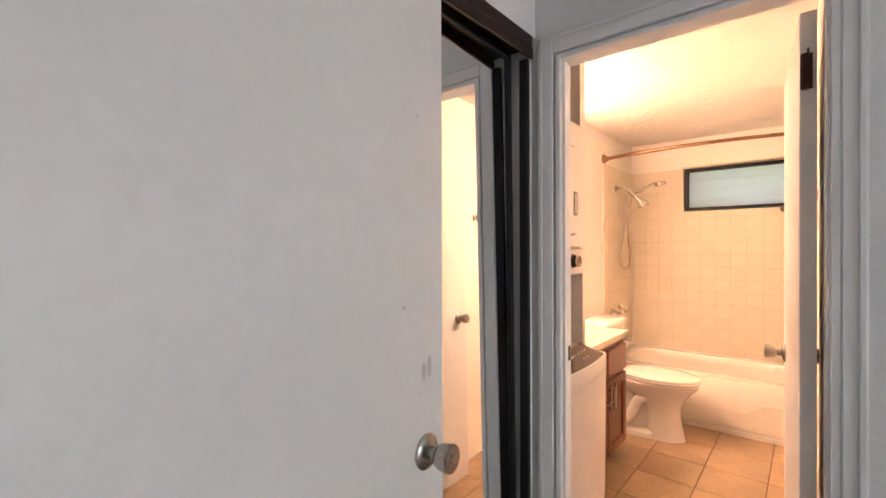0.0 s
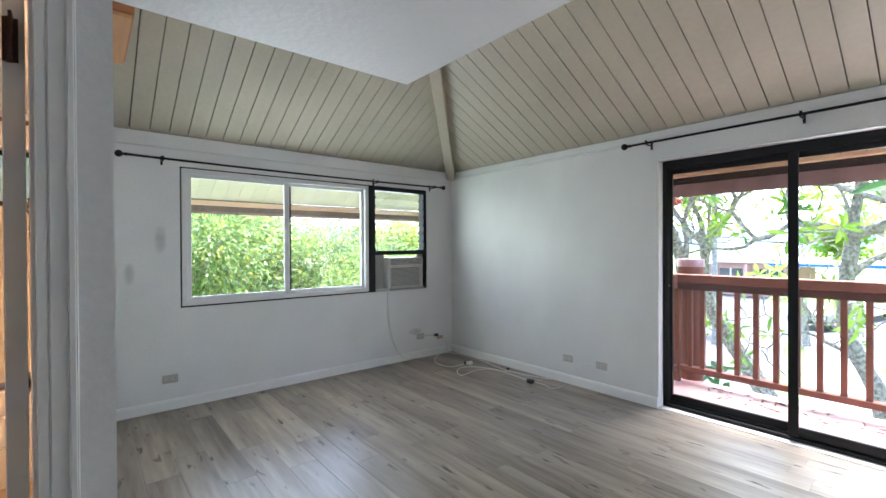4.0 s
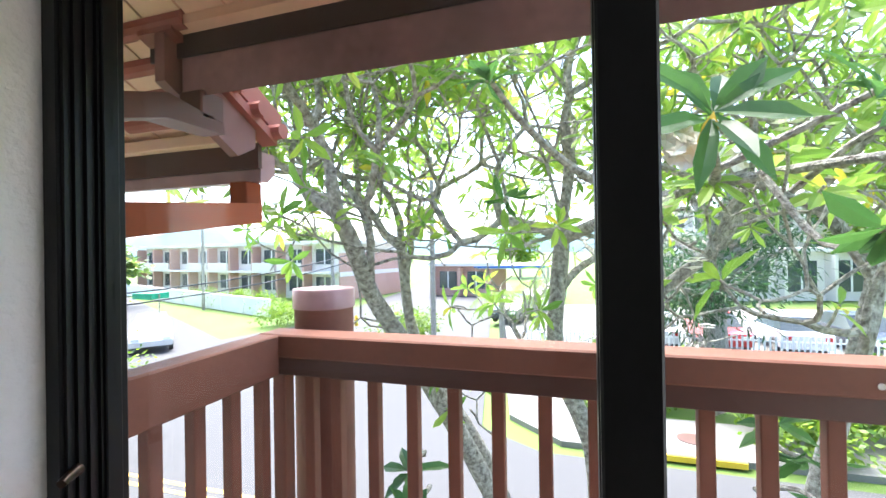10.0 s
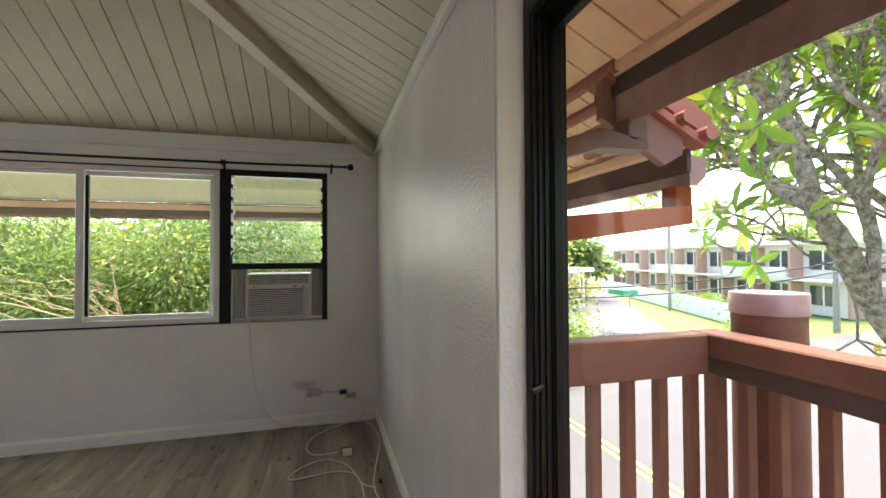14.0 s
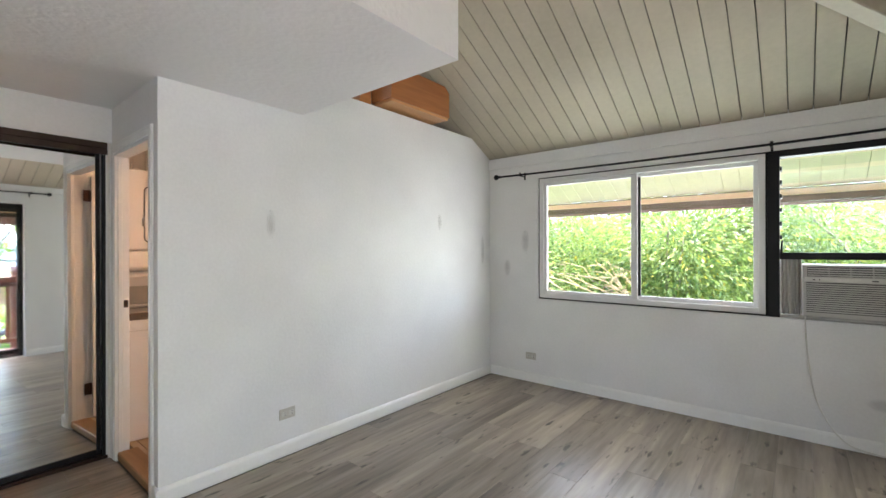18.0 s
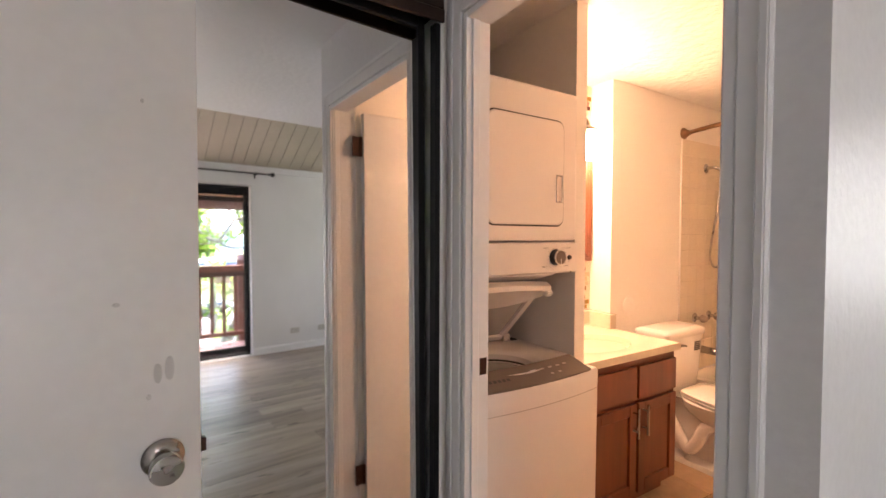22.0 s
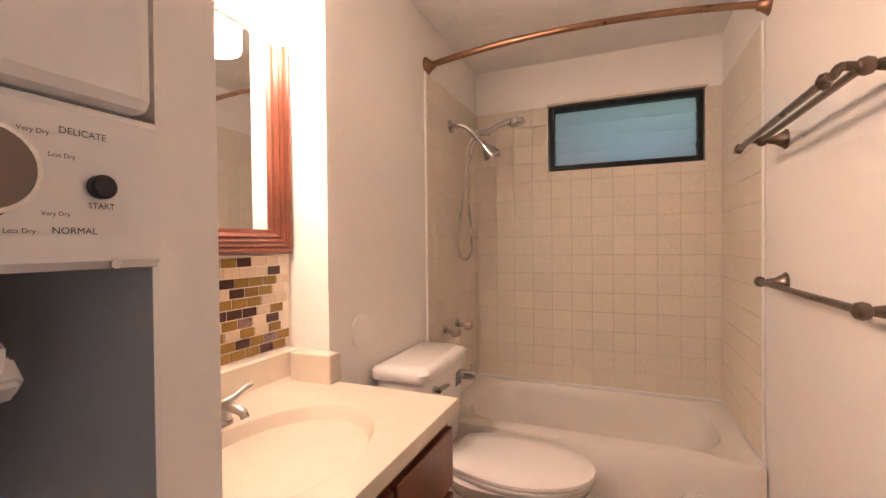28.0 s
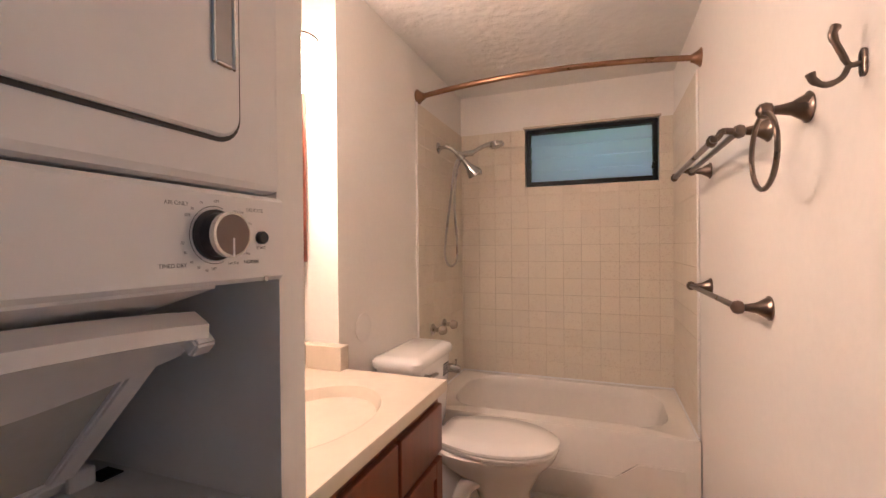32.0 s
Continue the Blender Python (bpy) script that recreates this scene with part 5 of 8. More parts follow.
# worktop with an oval basin
top = thing("sink_basin", (-0.95, 2.12, 0.806), "cream cultured-marble counter with a moulded oval basin", "sink")
TX0, TX1, TY0, TY1, TZ = -1.245, -0.655, 1.777, 2.541, 0.84
CX, CY, RX, RY = -0.905, 2.145, 0.172, 0.245
n = 64
rim = []
for i in range(n):
    a = 2 * math.pi * i / n
    c, s = math.cos(a), math.sin(a)
    k = min((TX1 - CX) / c if c > 1e-6 else ((TX0 - CX) / c if c < -1e-6 else 9), (TY1 - CY) / s if s > 1e-6 else ((TY0 - CY) / s if s < -1e-6 else 9))
    rim.append((CX + k * c, CY + k * s))
for ang_target in ((TX1, TY1), (TX0, TY1), (TX0, TY0), (TX1, TY0)):
    j = min(range(n), key=lambda i: (rim[i][0] - ang_target[0]) ** 2 + (rim[i][1] - ang_target[1]) ** 2)
    rim[j] = ang_target
ell = lambda f, z, dx=0.0: [(CX + dx + RX * f * math.cos(2 * math.pi * i / n), CY + RY * f * math.sin(2 * math.pi * i / n), z) for i in range(n)]
bm = bmesh.new()
loft(bm, [[(x, y, 0.806) for x, y in rim], [(x, y, TZ - 0.005) for x, y in rim], [(x * 0.994 + CX * 0.006, y * 0.994 + CY * 0.006, TZ) for x, y in rim], ell(1.06, TZ), ell(1.0, TZ - 0.003), ell(0.95, TZ - 0.022), ell(0.86, TZ - 0.07, -0.006), ell(0.7, TZ - 0.115, -0.02), ell(0.4, TZ - 0.135, -0.045), ell(0.1, TZ - 0.14, -0.06)], cap0=True, cap1=True)
part("basin_top", bm, M_MARBLE, top, smooth=True)
bm = bmesh.new()
prism(bm, [(TX0, TZ - 0.002), (-1.185, TZ - 0.002), (-1.197, TZ + 0.012), (-1.203, TZ + 0.085), (-1.21, TZ + 0.09), (TX0, TZ + 0.09)], "y", TY0, TY1 + 0.002)
part("backsplash", bm, M_MARBLE, top)
part("side_splash", B(-1.195, 2.500, TZ - 0.002, -1.045, 2.554, TZ + 0.087, bev=0.004, seg=2), M_MARBLE, top)
part("drain", T([(-0.965, CY, TZ - 0.142), (-0.965, CY, TZ - 0.136)], 0.022, 18), M_CHROME, top)
bm = bmesh.new()
tube(bm, [(-1.085, CY, TZ - 0.045), (-1.060, CY, TZ - 0.050)], 0.012, 14)
part("overflow", bm, M_CHROME, top)

# basin tap
tap = thing("basin_tap", (-1.105, 2.15, TZ), "brushed nickel two-handle basin tap on the vanity top", "tap")
TXx, TYy = -1.11, 2.15
bm = bmesh.new()
loft(bm, [[(TXx + x, TYy + y, TZ + z) for x, y in rounded(-0.026 + s, -0.078 + s, 0.026 - s, 0.078 - s, 0.025 - s, 5)] for z, s in ((0.0005, 0), (0.012, 0.0), (0.02, 0.008))])
part("base_plate", bm, M_NICKEL, tap, smooth=True)
bm = bmesh.new()
tube(bm, smooth_path([(TXx - 0.005, TYy, TZ + 0.015), (TXx + 0.01, TYy, TZ + 0.06), (TXx + 0.06, TYy, TZ + 0.083), (TXx + 0.12, TYy, TZ + 0.078), (TXx + 0.135, TYy, TZ + 0.058)], 5), [0.024, 0.0235, 0.023, 0.022, 0.021, 0.02, 0.019, 0.018, 0.0175, 0.017, 0.0165, 0.016, 0.0155, 0.015, 0.0145, 0.014, 0.0135, 0.013, 0.013, 0.013, 0.012], 14)
part("spout", bm, M_NICKEL, tap, smooth=True)
for s in (-1, 1):
    bm = bmesh.new()
    y = TYy + s * 0.052
    lathe(bm, (TXx, y, TZ + 0.015), (0, 0, 1), [(0, 0.024), (0.02, 0.021), (0.045, 0.016), (0.058, 0.015), (0.064, 0.008)], 18)
    tube(bm, smooth_path([(TXx, y, TZ + 0.068), (TXx + 0.01, y + s * 0.03, TZ + 0.078), (TXx + 0.018, y + s * 0.07, TZ + 0.098), (TXx + 0.02, y + s * 0.098, TZ + 0.102)], 4), [0.012, 0.012, 0.0115, 0.011, 0.0105, 0.01, 0.0095, 0.009, 0.009, 0.009, 0.0085, 0.008, 0.006], 10)
    part("handle", bm, M_NICKEL, tap, smooth=True)
bm = bmesh.new()
lathe(bm, (TXx - 0.008, TYy, TZ + 0.018), (0, 0, 1), [(0, 0.004), (0.06, 0.004), (0.062, 0.009), (0.07, 0.010), (0.074, 0.006)], 12)
part("lift_rod", bm, M_NICKEL, tap, smooth=True)
for piece in tap.children:
    piece.data.transform(Matrix.Diagonal((0.80, 0.72, 0.72, 1.0)))

# mosaic backsplash
mosaic = thing("mosaic_backsplash", (-1.249, 2.1, 0.93), "glass-and-stone mosaic backsplash in olive, brown and cream", "tiles", kind="structure")
part("bed", B(-1.2495, 1.777, 0.932, -1.2402, 2.553, 1.225), mat("cream_grout", (0.78, 0.70, 0.56, 1), 0.7, amount=0.1), mosaic)
part("bed", B(-1.2495, 1.777, 1.952, -1.2402, 2.553, 2.300), bpy.data.materials["cream_grout"], mosaic)
mos_mats = [mat("olive_glass_tile", (0.25, 0.155, 0.03, 1), 0.12, bump=0, spread=0.15, amount=0.1), mat("brown_glass_tile", (0.055, 0.022, 0.018, 1), 0.12, bump=0, spread=0.15, amount=0.1),
            mat("cream_stone_tile", (0.62, 0.50, 0.34, 1), 0.4, spread=0.08, amount=0.12), mat("marbled_brown_tile", (0.26, 0.17, 0.12, 1), 0.3, big=30, fine=90, spread=0.1, dark=(0.07, 0.035, 0.025, 1), bump=0.02)]
mos_me = []
for q in mos_mats:
    bm = bmesh.new()
    box(bm, 0, 0, 0, 0.006, 0.0495, 0.0255, bev=0.0008)
    mos_me.append(mesh_of("tile", bm, q))
rngm = random.Random(21)
for r in range(22):
    z = 0.9345 + r * 0.0288 if r < 10 else 1.9535 + (r - 10) * 0.0288
    off = (r % 2) * 0.0262 + (r % 3) * 0.009
    y = 1.694 - off
    while y < 2.55:
        if y > 1.776 and y + 0.05 < 2.5545:
            k = rngm.choices((0, 1, 2, 3), (0.38, 0.22, 0.30, 0.10))[0]
            ob = new("tile", mos_me[k])
            ob.parent = mosaic
            ob.location = Vector((-1.2445, y, z)) - Vector(mosaic.location)
        y += 0.0524

# mirror
mir = thing("vanity_mirror", (-1.24, 2.12, 1.227), "wall mirror in a reeded red-brown wooden frame over the vanity", "mirror")
MY0, MY1, MZ0, MZ1 = 1.785, 2.548, 1.228, 1.95
prof2 = [(0.0, 0.012), (0.003, 0.028), (0.012, 0.032), (0.018, 0.026), (0.024, 0.031), (0.032, 0.026), (0.038, 0.030), (0.046, 0.024), (0.052, 0.027), (0.062, 0.018), (0.072, 0.016), (0.074, 0.006)]
bm = bmesh.new()
rows = []
for d, h in prof2:
    rows.append([(-1.2485 + h, MY0 + d, MZ0 + d), (-1.2485 + h, MY1 - d, MZ0 + d), (-1.2485 + h, MY1 - d, MZ1 - d), (-1.2485 + h, MY0 + d, MZ1 - d)])
rows = [[(-1.2485, MY0, MZ0), (-1.2485, MY1, MZ0), (-1.2485, MY1, MZ1), (-1.2485, MY0, MZ1)]] + rows
loft(bm, rows, cap0=False, cap1=False)
part("frame", bm, M_CHERRYF, mir)
part("glass", B(-1.2485, MY0 + 0.073, MZ0 + 0.073, -1.2425, MY1 - 0.073, MZ1 - 0.073), M_MIRROR, mir, "mirror glass")

# vanity lamp
M_SHADE = glow_mat("lit_glass_shade", (1.0, 0.62, 0.36, 1), 8.4)
lamp = thing("vanity_lamp", (-1.2, 2.12, 1.80), "lit three-shade wall lamp of frosted glass over the mirror", "wall lamp")
part("back_plate", B(-1.2495, 1.83, 2.03, -1.22, 2.46, 2.10, bev=0.008, seg=2), M_ORB, lamp)
for y in (1.89, 2.14, 2.39):
    bm = bmesh.new()
    tube(bm, smooth_path([(-1.222, y, 2.065), (-1.16, y, 2.07), (-1.13, y, 2.04), (-1.13, y, 2.0)], 5), 0.008, 10)
    lathe(bm, (-1.13, y, 1.985), (0, 0, 1), [(0, 0.066), (0.006, 0.068), (0.016, 0.050), (0.035, 0.016)], 20)
    part("arm", bm, M_ORB, lamp, smooth=True)
    bm = bmesh.new()
    lathe(bm, (-1.13, y, 1.830), (0, 0, 1), [(0, 0.058), (0.004, 0.066), (0.015, 0.070), (0.125, 0.068), (0.147, 0.062), (0.151, 0.03)], 28)
    part("shade", bm, M_SHADE, lamp, "glowing frosted glass shade", smooth=True)

# ---- toilet ----
toi = thing("toilet", (-0.75, 2.985, BZ0), "white two-piece porcelain toilet with its lid down", "toilet")
TYC = 2.985


def egg(x0, x1, w, z, back=0.0, n=28):
    """Outline of a bowl seen from above: round front at x1, squarer back at x0."""
    cx = x0 + (x1 - x0) * 0.42
    out = []
    for i in range(n):
        a = 2 * math.pi * i / n
        c, s = math.cos(a), math.sin(a)
        rx = (x1 - cx) if c > 0 else (cx - x0)
        k = 1.0 if c > 0 else (abs(c) ** (back) if back else 1.0)
        sx = math.copysign(abs(c) ** (1.0 if c > 0 else 0.7), c)
        out.append((cx + rx * sx, TYC + w * s, z))
    return out


bm = bmesh.new()
loft(bm, [egg(-0.67, -0.425, 0.100, BZ0 + 0.001), egg(-0.665, -0.435, 0.094, BZ0 + 0.05), egg(-0.66, -0.455, 0.084, BZ0 + 0.15), egg(-0.69, -0.455, 0.092, BZ0 + 0.22), egg(-0.78, -0.42, 0.125, BZ0 + 0.285), egg(-0.85, -0.39, 0.148, BZ0 + 0.325), egg(-0.865, -0.355, 0.168, BZ0 + 0.36), egg(-0.865, -0.345, 0.176, BZ0 + 0.385), egg(-0.86, -0.352, 0.170, BZ0 + 0.393)])
bowl = part("bowl", bm, M_PORC, toi, smooth=True)
bm = bmesh.new()
tube(bm, smooth_path([(-0.60, TYC - 0.075, BZ0 + 0.30), (-0.70, TYC - 0.095, BZ0 + 0.25), (-0.74, TYC - 0.10, BZ0 + 0.16), (-0.80, TYC - 0.10, BZ0 + 0.10), (-0.88, TYC - 0.095, BZ0 + 0.20), (-0.95, TYC - 0.09, BZ0 + 0.30)], 5), 0.034, 12)
tube(bm, smooth_path([(-0.60, TYC + 0.075, BZ0 + 0.30), (-0.70, TYC + 0.095, BZ0 + 0.25), (-0.74, TYC + 0.10, BZ0 + 0.16), (-0.80, TYC + 0.10, BZ0 + 0.10), (-0.88, TYC + 0.095, BZ0 + 0.20), (-0.95, TYC + 0.09, BZ0 + 0.30)], 5), 0.034, 12)
part("trapway", bm, M_PORC, toi, smooth=True)
bm = bmesh.new()
loft(bm, [[(x, TYC + y, z) for x, y in rounded(-1.06, -0.115 + s, -0.60, 0.115 - s, 0.05, 4)] for z, s in ((BZ0 + 0.001, 0), (BZ0 + 0.03, 0.003), (BZ0 + 0.042, 0.02), (BZ0 + 0.05, 0.052), (BZ0 + 0.30, 0.055), (BZ0 + 0.37, 0.02), (BZ0 + 0.385, 0.0))])
part("foot", bm, M_PORC, toi, smooth=True)
for s in (-1, 1):
    part("bolt_cap", T([(-0.80, TYC + s * 0.098, BZ0 + 0.03), (-0.80, TYC + s * 0.098, BZ0 + 0.055), (-0.80, TYC + s * 0.098, BZ0 + 0.06)], [0.014, 0.012, 0.006], 12), M_PORC, toi, smooth=True)
def seat_line(x0, x1, w, z, back, n=32):
    """Outline of seat and lid: round front at x1, sides drawn in to a straight back edge at x0."""
    cx = x0 + (x1 - x0) * 0.46
    out = []
    for i in range(n):
        a = 2 * math.pi * i / n
        c, s = math.cos(a), math.sin(a)
        if c >= -1e-6:
            out.append((cx + (x1 - cx) * c, TYC + w * s, z))
            continue
        u = math.acos(min(1.0, abs(s))) / (math.pi / 2)
        v = min(1.0, u / 0.66)
        y = w + (back - w) * v ** 1.7 if u < 0.66 else back * (1 - u) / 0.34
        out.append((cx + (x0 - cx) * v, TYC + math.copysign(y, s), z))
    return out


bm = bmesh.new()
loft(bm, [seat_line(-0.828, -0.342, 0.182, BZ0 + 0.394, 0.118), seat_line(-0.83, -0.337, 0.187, BZ0 + 0.402, 0.12), seat_line(-0.83, -0.337, 0.187, BZ0 + 0.410, 0.12), seat_line(-0.828, -0.342, 0.183, BZ0 + 0.414, 0.118)])
part("seat", bm, M_PORC, toi, smooth=True)
bm = bmesh.new()
loft(bm, [seat_line(-0.838, -0.340, 0.184, BZ0 + 0.4145, 0.12), seat_line(-0.84, -0.334, 0.189, BZ0 + 0.420, 0.122), seat_line(-0.84, -0.335, 0.188, BZ0 + 0.430, 0.122), seat_line(-0.832, -0.345, 0.18, BZ0 + 0.436, 0.115), seat_line(-0.78, -0.44, 0.10, BZ0 + 0.440, 0.06)])
part("lid", bm, M_PORC, toi, smooth=True)
for s in (-1, 1):
    part("seat_hinge", B(-0.85, TYC + s * 0.075 - 0.02, BZ0 + 0.388, -0.80, TYC + s * 0.075 + 0.02, BZ0 + 0.425, bev=0.006, seg=2), M_PORC, toi)
bm = bmesh.new()
loft(bm, [[(x, TYC + y, z) for x, y in rounded(-1.075, -w, xf, w, 0.04, 5)] for z, w, xf in ((0.425, 0.15, -0.90), (0.46, 0.18, -0.885), (0.60, 0.195, -0.875), (0.775, 0.202, -0.868))])
tank = part("tank", bm, M_PORC, toi, smooth=True)
bm = bmesh.new()


def lidline(s, z):
    pts = rounded(-1.083, -0.214 + s, -0.862, 0.214 - s, 0.035, 5)
    return [(x + (0.028 * max(0.0, 1 - (y / 0.13) ** 2) if x > -0.93 else 0.0) - s * (1 if x > -0.97 else -1), TYC + y, z) for x, y in pts]


loft(bm, [lidline(0.0, 0.775), lidline(-0.003, 0.785), lidline(-0.003, 0.805), lidline(0.006, 0.818), lidline(0.03, 0.826)])
part("tank_lid", bm, M_PORC, toi, smooth=True)
bm = bmesh.new()
tube(bm, [(-0.872, TYC - 0.13, 0.735), (-0.845, TYC - 0.13, 0.735)], 0.013, 12)
tube(bm, smooth_path([(-0.848, TYC - 0.135, 0.735), (-0.845, TYC - 0.10, 0.737), (-0.845, TYC - 0.06, 0.732), (-0.848, TYC - 0.04, 0.726)], 4), [0.010, 0.010, 0.010, 0.0095, 0.009, 0.009, 0.0085, 0.008, 0.008, 0.0075, 0.007, 0.0065, 0.006], 10)
part("flush_lever", bm, M_CHROME, toi, "chrome flush lever", smooth=True)
for i in range(5):
    part("mark", B(-0.8715, TYC + 0.09, 0.68 + i * 0.012, -0.8675, TYC + 0.15, 0.685 + i * 0.012), M_LETTER, tank)

# cover plate on the wall
bm = bmesh.new()
lathe(bm, (BX0 + 0.0005, 2.73, 0.955), (1, 0, 0), [(0, 0.058), (0.004, 0.058), (0.007, 0.052), (0.008, 0.01)], 32)
solo("wall_plate", bm, M_BATHWALL, "round painted cover plate on the wall by the toilet", "cover plate", smooth=True, at=(BX0, 2.73, 0.9))

# ---- bathtub ----
tub = thing("bathtub", (-0.43, 3.68, BZ0), "white enamelled alcove bathtub with an embossed apron", "bathtub")
UX0, UX1, UY0, UY1, UZ = BX0 + 0.009, BX1 - 0.009, 3.312, BY1 - 0.009, 0.43
bm = bmesh.new()
outer = [(x, y) for x, y in rounded(UX0, UY0, UX1, UY1, 0.004, 6)]
inner = lambda s: rounded(UX0 + 0.085 + s, UY0 + 0.085 + s * 0.5, UX1 - 0.075 - s, UY1 - 0.055 - s * 0.4, 0.20 - s * 0.25, 6)
loft(bm, [[(x, y, BZ0 + 0.06) for x, y in outer], [(x, y, UZ - 0.012) for x, y in outer], [(x, y + (0.006 if y < 3.4 else 0), UZ) for x, y in outer], [(x, y, UZ + 0.002) for x, y in inner(0.0)], [(x, y, UZ - 0.008) for x, y in inner(0.018)], [(x, y, UZ - 0.06) for x, y in inner(0.035)], [(x, y, BZ0 + 0.16) for x, y in inner(0.075)], [(x, y, BZ0 + 0.075) for x, y in inner(0.13)], [(x, y, BZ0 + 0.06) for x, y in inner(0.2)]], cap0=False, cap1=True)
part("basin", bm, M_TUB, tub, smooth=True)
bm = bmesh.new()
box(bm, UX0, UY0 + 0.004, BZ0 + 0.001, UX1, UY0 + 0.03, UZ - 0.03)
part("apron", bm, M_TUB, tub)
bm = bmesh.new()
shape = [(UX0 + 0.001, 0.10), (UX1 - 0.06, 0.10), (UX1 - 0.06, 0.30), (-0.02, 0.30), (-0.12, 0.215), (UX0 + 0.001, 0.215)]
prism(bm, shape, "y", UY0 - 0.010, UY0 + 0.004)
bmesh.ops.bevel(bm, geom=[e for e in bm.edges if all(v.co.y < UY0 for v in e.verts)], offset=0.006, segments=2, affect="EDGES")
part("embossed_panel", bm, M_TUB, tub, smooth=True)
part("foot_strip", B(UX0, UY0 - 0.006, BZ0 + 0.001, UX1, UY0 + 0.003, BZ0 + 0.035, bev=0.003), M_TUB, tub)
bm = bmesh.new()
lathe(bm, (-0.975, 3.645, 0.335), (1, 0, -0.1), [(0, 0.030), (0.006, 0.032), (0.010, 0.028), (0.011, 0.006)], 20)
part("overflow_plate", bm, mat("rusted_chrome", (0.46, 0.33, 0.20, 1), 0.4, metal=0.7, big=18, fine=60, amount=0.5, bump=0.1, dark=(0.16, 0.07, 0.03, 1)), tub, "rust-stained overflow plate", smooth=True)

# spout, handles, shower
fit1 = thing("tub_spout", (BX0, 3.57, 0.57), "chrome bathtub spout on the tiled wall", "tap")
bm = bmesh.new()
loft(bm, [[(BX0 + 0.0085 + d, 3.57 + y, 0.575 + z + zo) for y, z in rounded(-0.024 + s, -0.026 + s, 0.024 - s, 0.026 - s, 0.018 - s * 0.5, 4)] for d, s, zo in ((0, 0, 0), (0.06, 0.001, 0.0), (0.11, 0.003, -0.002), (0.13, 0.008, -0.007))])
part("spout", bm, M_CHROME, fit1, smooth=True)
part("diverter", T([(BX0 + 0.115, 3.57, 0.598), (BX0 + 0.115, 3.57, 0.622), (BX0 + 0.115, 3.57, 0.626)], [0.004, 0.005, 0.009], 10), M_CHROME, fit1)
for y in (3.47, 3.655):
    h = thing("tub_tap", (BX0, y, 0.812), "chrome-and-acrylic bathtub tap on the tiled wall", "tap", "bathtub taps")
    bm = bmesh.new()
    lathe(bm, (BX0 + 0.0085, y, 0.812), (1, 0, 0), [(0, 0.034), (0.005, 0.034), (0.012, 0.024), (0.016, 0.013), (0.045, 0.013)], 20)
    part("escutcheon", bm, M_CHROME, h, smooth=True)
    bm = bmesh.new()
    lathe(bm, (BX0 + 0.05, y, 0.812), (1, 0, 0), [(0, 0.014), (0.006, 0.025), (0.014, 0.027), (0.03, 0.024), (0.042, 0.019), (0.045, 0.008)], 8)
    part("handle", bm, mat("cloudy_acrylic", (0.45, 0.38, 0.30, 1), 0.15, amount=0.2, bump=0) if y < 3.5 else bpy.data.materials["cloudy_acrylic"], h, "cloudy faceted acrylic handle")
sh = thing("shower", (BX0, 3.585, 1.87), "chrome shower arm with fixed head, hand shower and hose", "shower")
bm = bmesh.new()
lathe(bm, (BX0 + 0.0085, 3.585, 1.87), (1, 0, 0), [(0, 0.034), (0.004, 0.034), (0.010, 0.022), (0.012, 0.012)], 20)
tube(bm, smooth_path([(BX0 + 0.015, 3.585, 1.87), (BX0 + 0.06, 3.59, 1.872), (BX0 + 0.10, 3.60, 1.852), (BX0 + 0.125, 3.61, 1.825)], 5), 0.011, 12)
part("arm", bm, M_CHROME, sh, smooth=True)
bm = bmesh.new()
tube(bm, [(BX0 + 0.12, 3.61, 1.838), (BX0 + 0.15, 3.625, 1.80)], 0.021, 14)
tube(bm, [(BX0 + 0.125, 3.60, 1.822), (BX0 + 0.19, 3.68, 1.845)], [0.015, 0.02], 14)
part("diverter_body", bm, M_CHROME, sh, smooth=True)
bm = bmesh.new()
tube(bm, [(BX0 + 0.148, 3.627, 1.80), (BX0 + 0.16, 3.64, 1.785), (BX0 + 0.175, 3.65, 1.765), (BX0 + 0.205, 3.67, 1.725), (BX0 + 0.212, 3.675, 1.715), (BX0 + 0.212, 3.675, 1.714)], [0.012, 0.016, 0.020, 0.044, 0.045, 0.04], 20)
part("shower_head", bm, M_CHROME, sh, smooth=True)
bm = bmesh.new()
tube(bm, smooth_path([(BX0 + 0.18, 3.67, 1.838), (BX0 + 0.23, 3.70, 1.873), (BX0 + 0.27, 3.72, 1.893), (BX0 + 0.30, 3.735, 1.900)], 4), [0.014, 0.0135, 0.013, 0.013, 0.013, 0.013, 0.013, 0.014, 0.015, 0.016, 0.017, 0.018, 0.02], 12)
tube(bm, [(BX0 + 0.325, 3.74, 1.915), (BX0 + 0.325, 3.74, 1.908), (BX0 + 0.33, 3.742, 1.885), (BX0 + 0.331, 3.7425, 1.88)], [0.025, 0.042, 0.044, 0.038], 20)
part("hand_shower", bm, M_CHROME, sh, smooth=True)
bm = bmesh.new()
tube(bm, smooth_path([(BX0 + 0.155, 3.64, 1.815), (BX0 + 0.105, 3.62, 1.775), (BX0 + 0.070, 3.61, 1.53), (BX0 + 0.036, 3.61, 1.275), (BX0 + 0.046, 3.61, 1.195), (BX0 + 0.076, 3.61, 1.168), (BX0 + 0.106, 3.61, 1.20), (BX0 + 0.114, 3.61, 1.285), (BX0 + 0.100, 3.61, 1.53), (BX0 + 0.112, 3.615, 1.72), (BX0 + 0.138, 3.62, 1.80)], 7), 0.0072, 9)
part("hose", bm, M_NICKEL, sh, "ribbed metal hose", smooth=True)

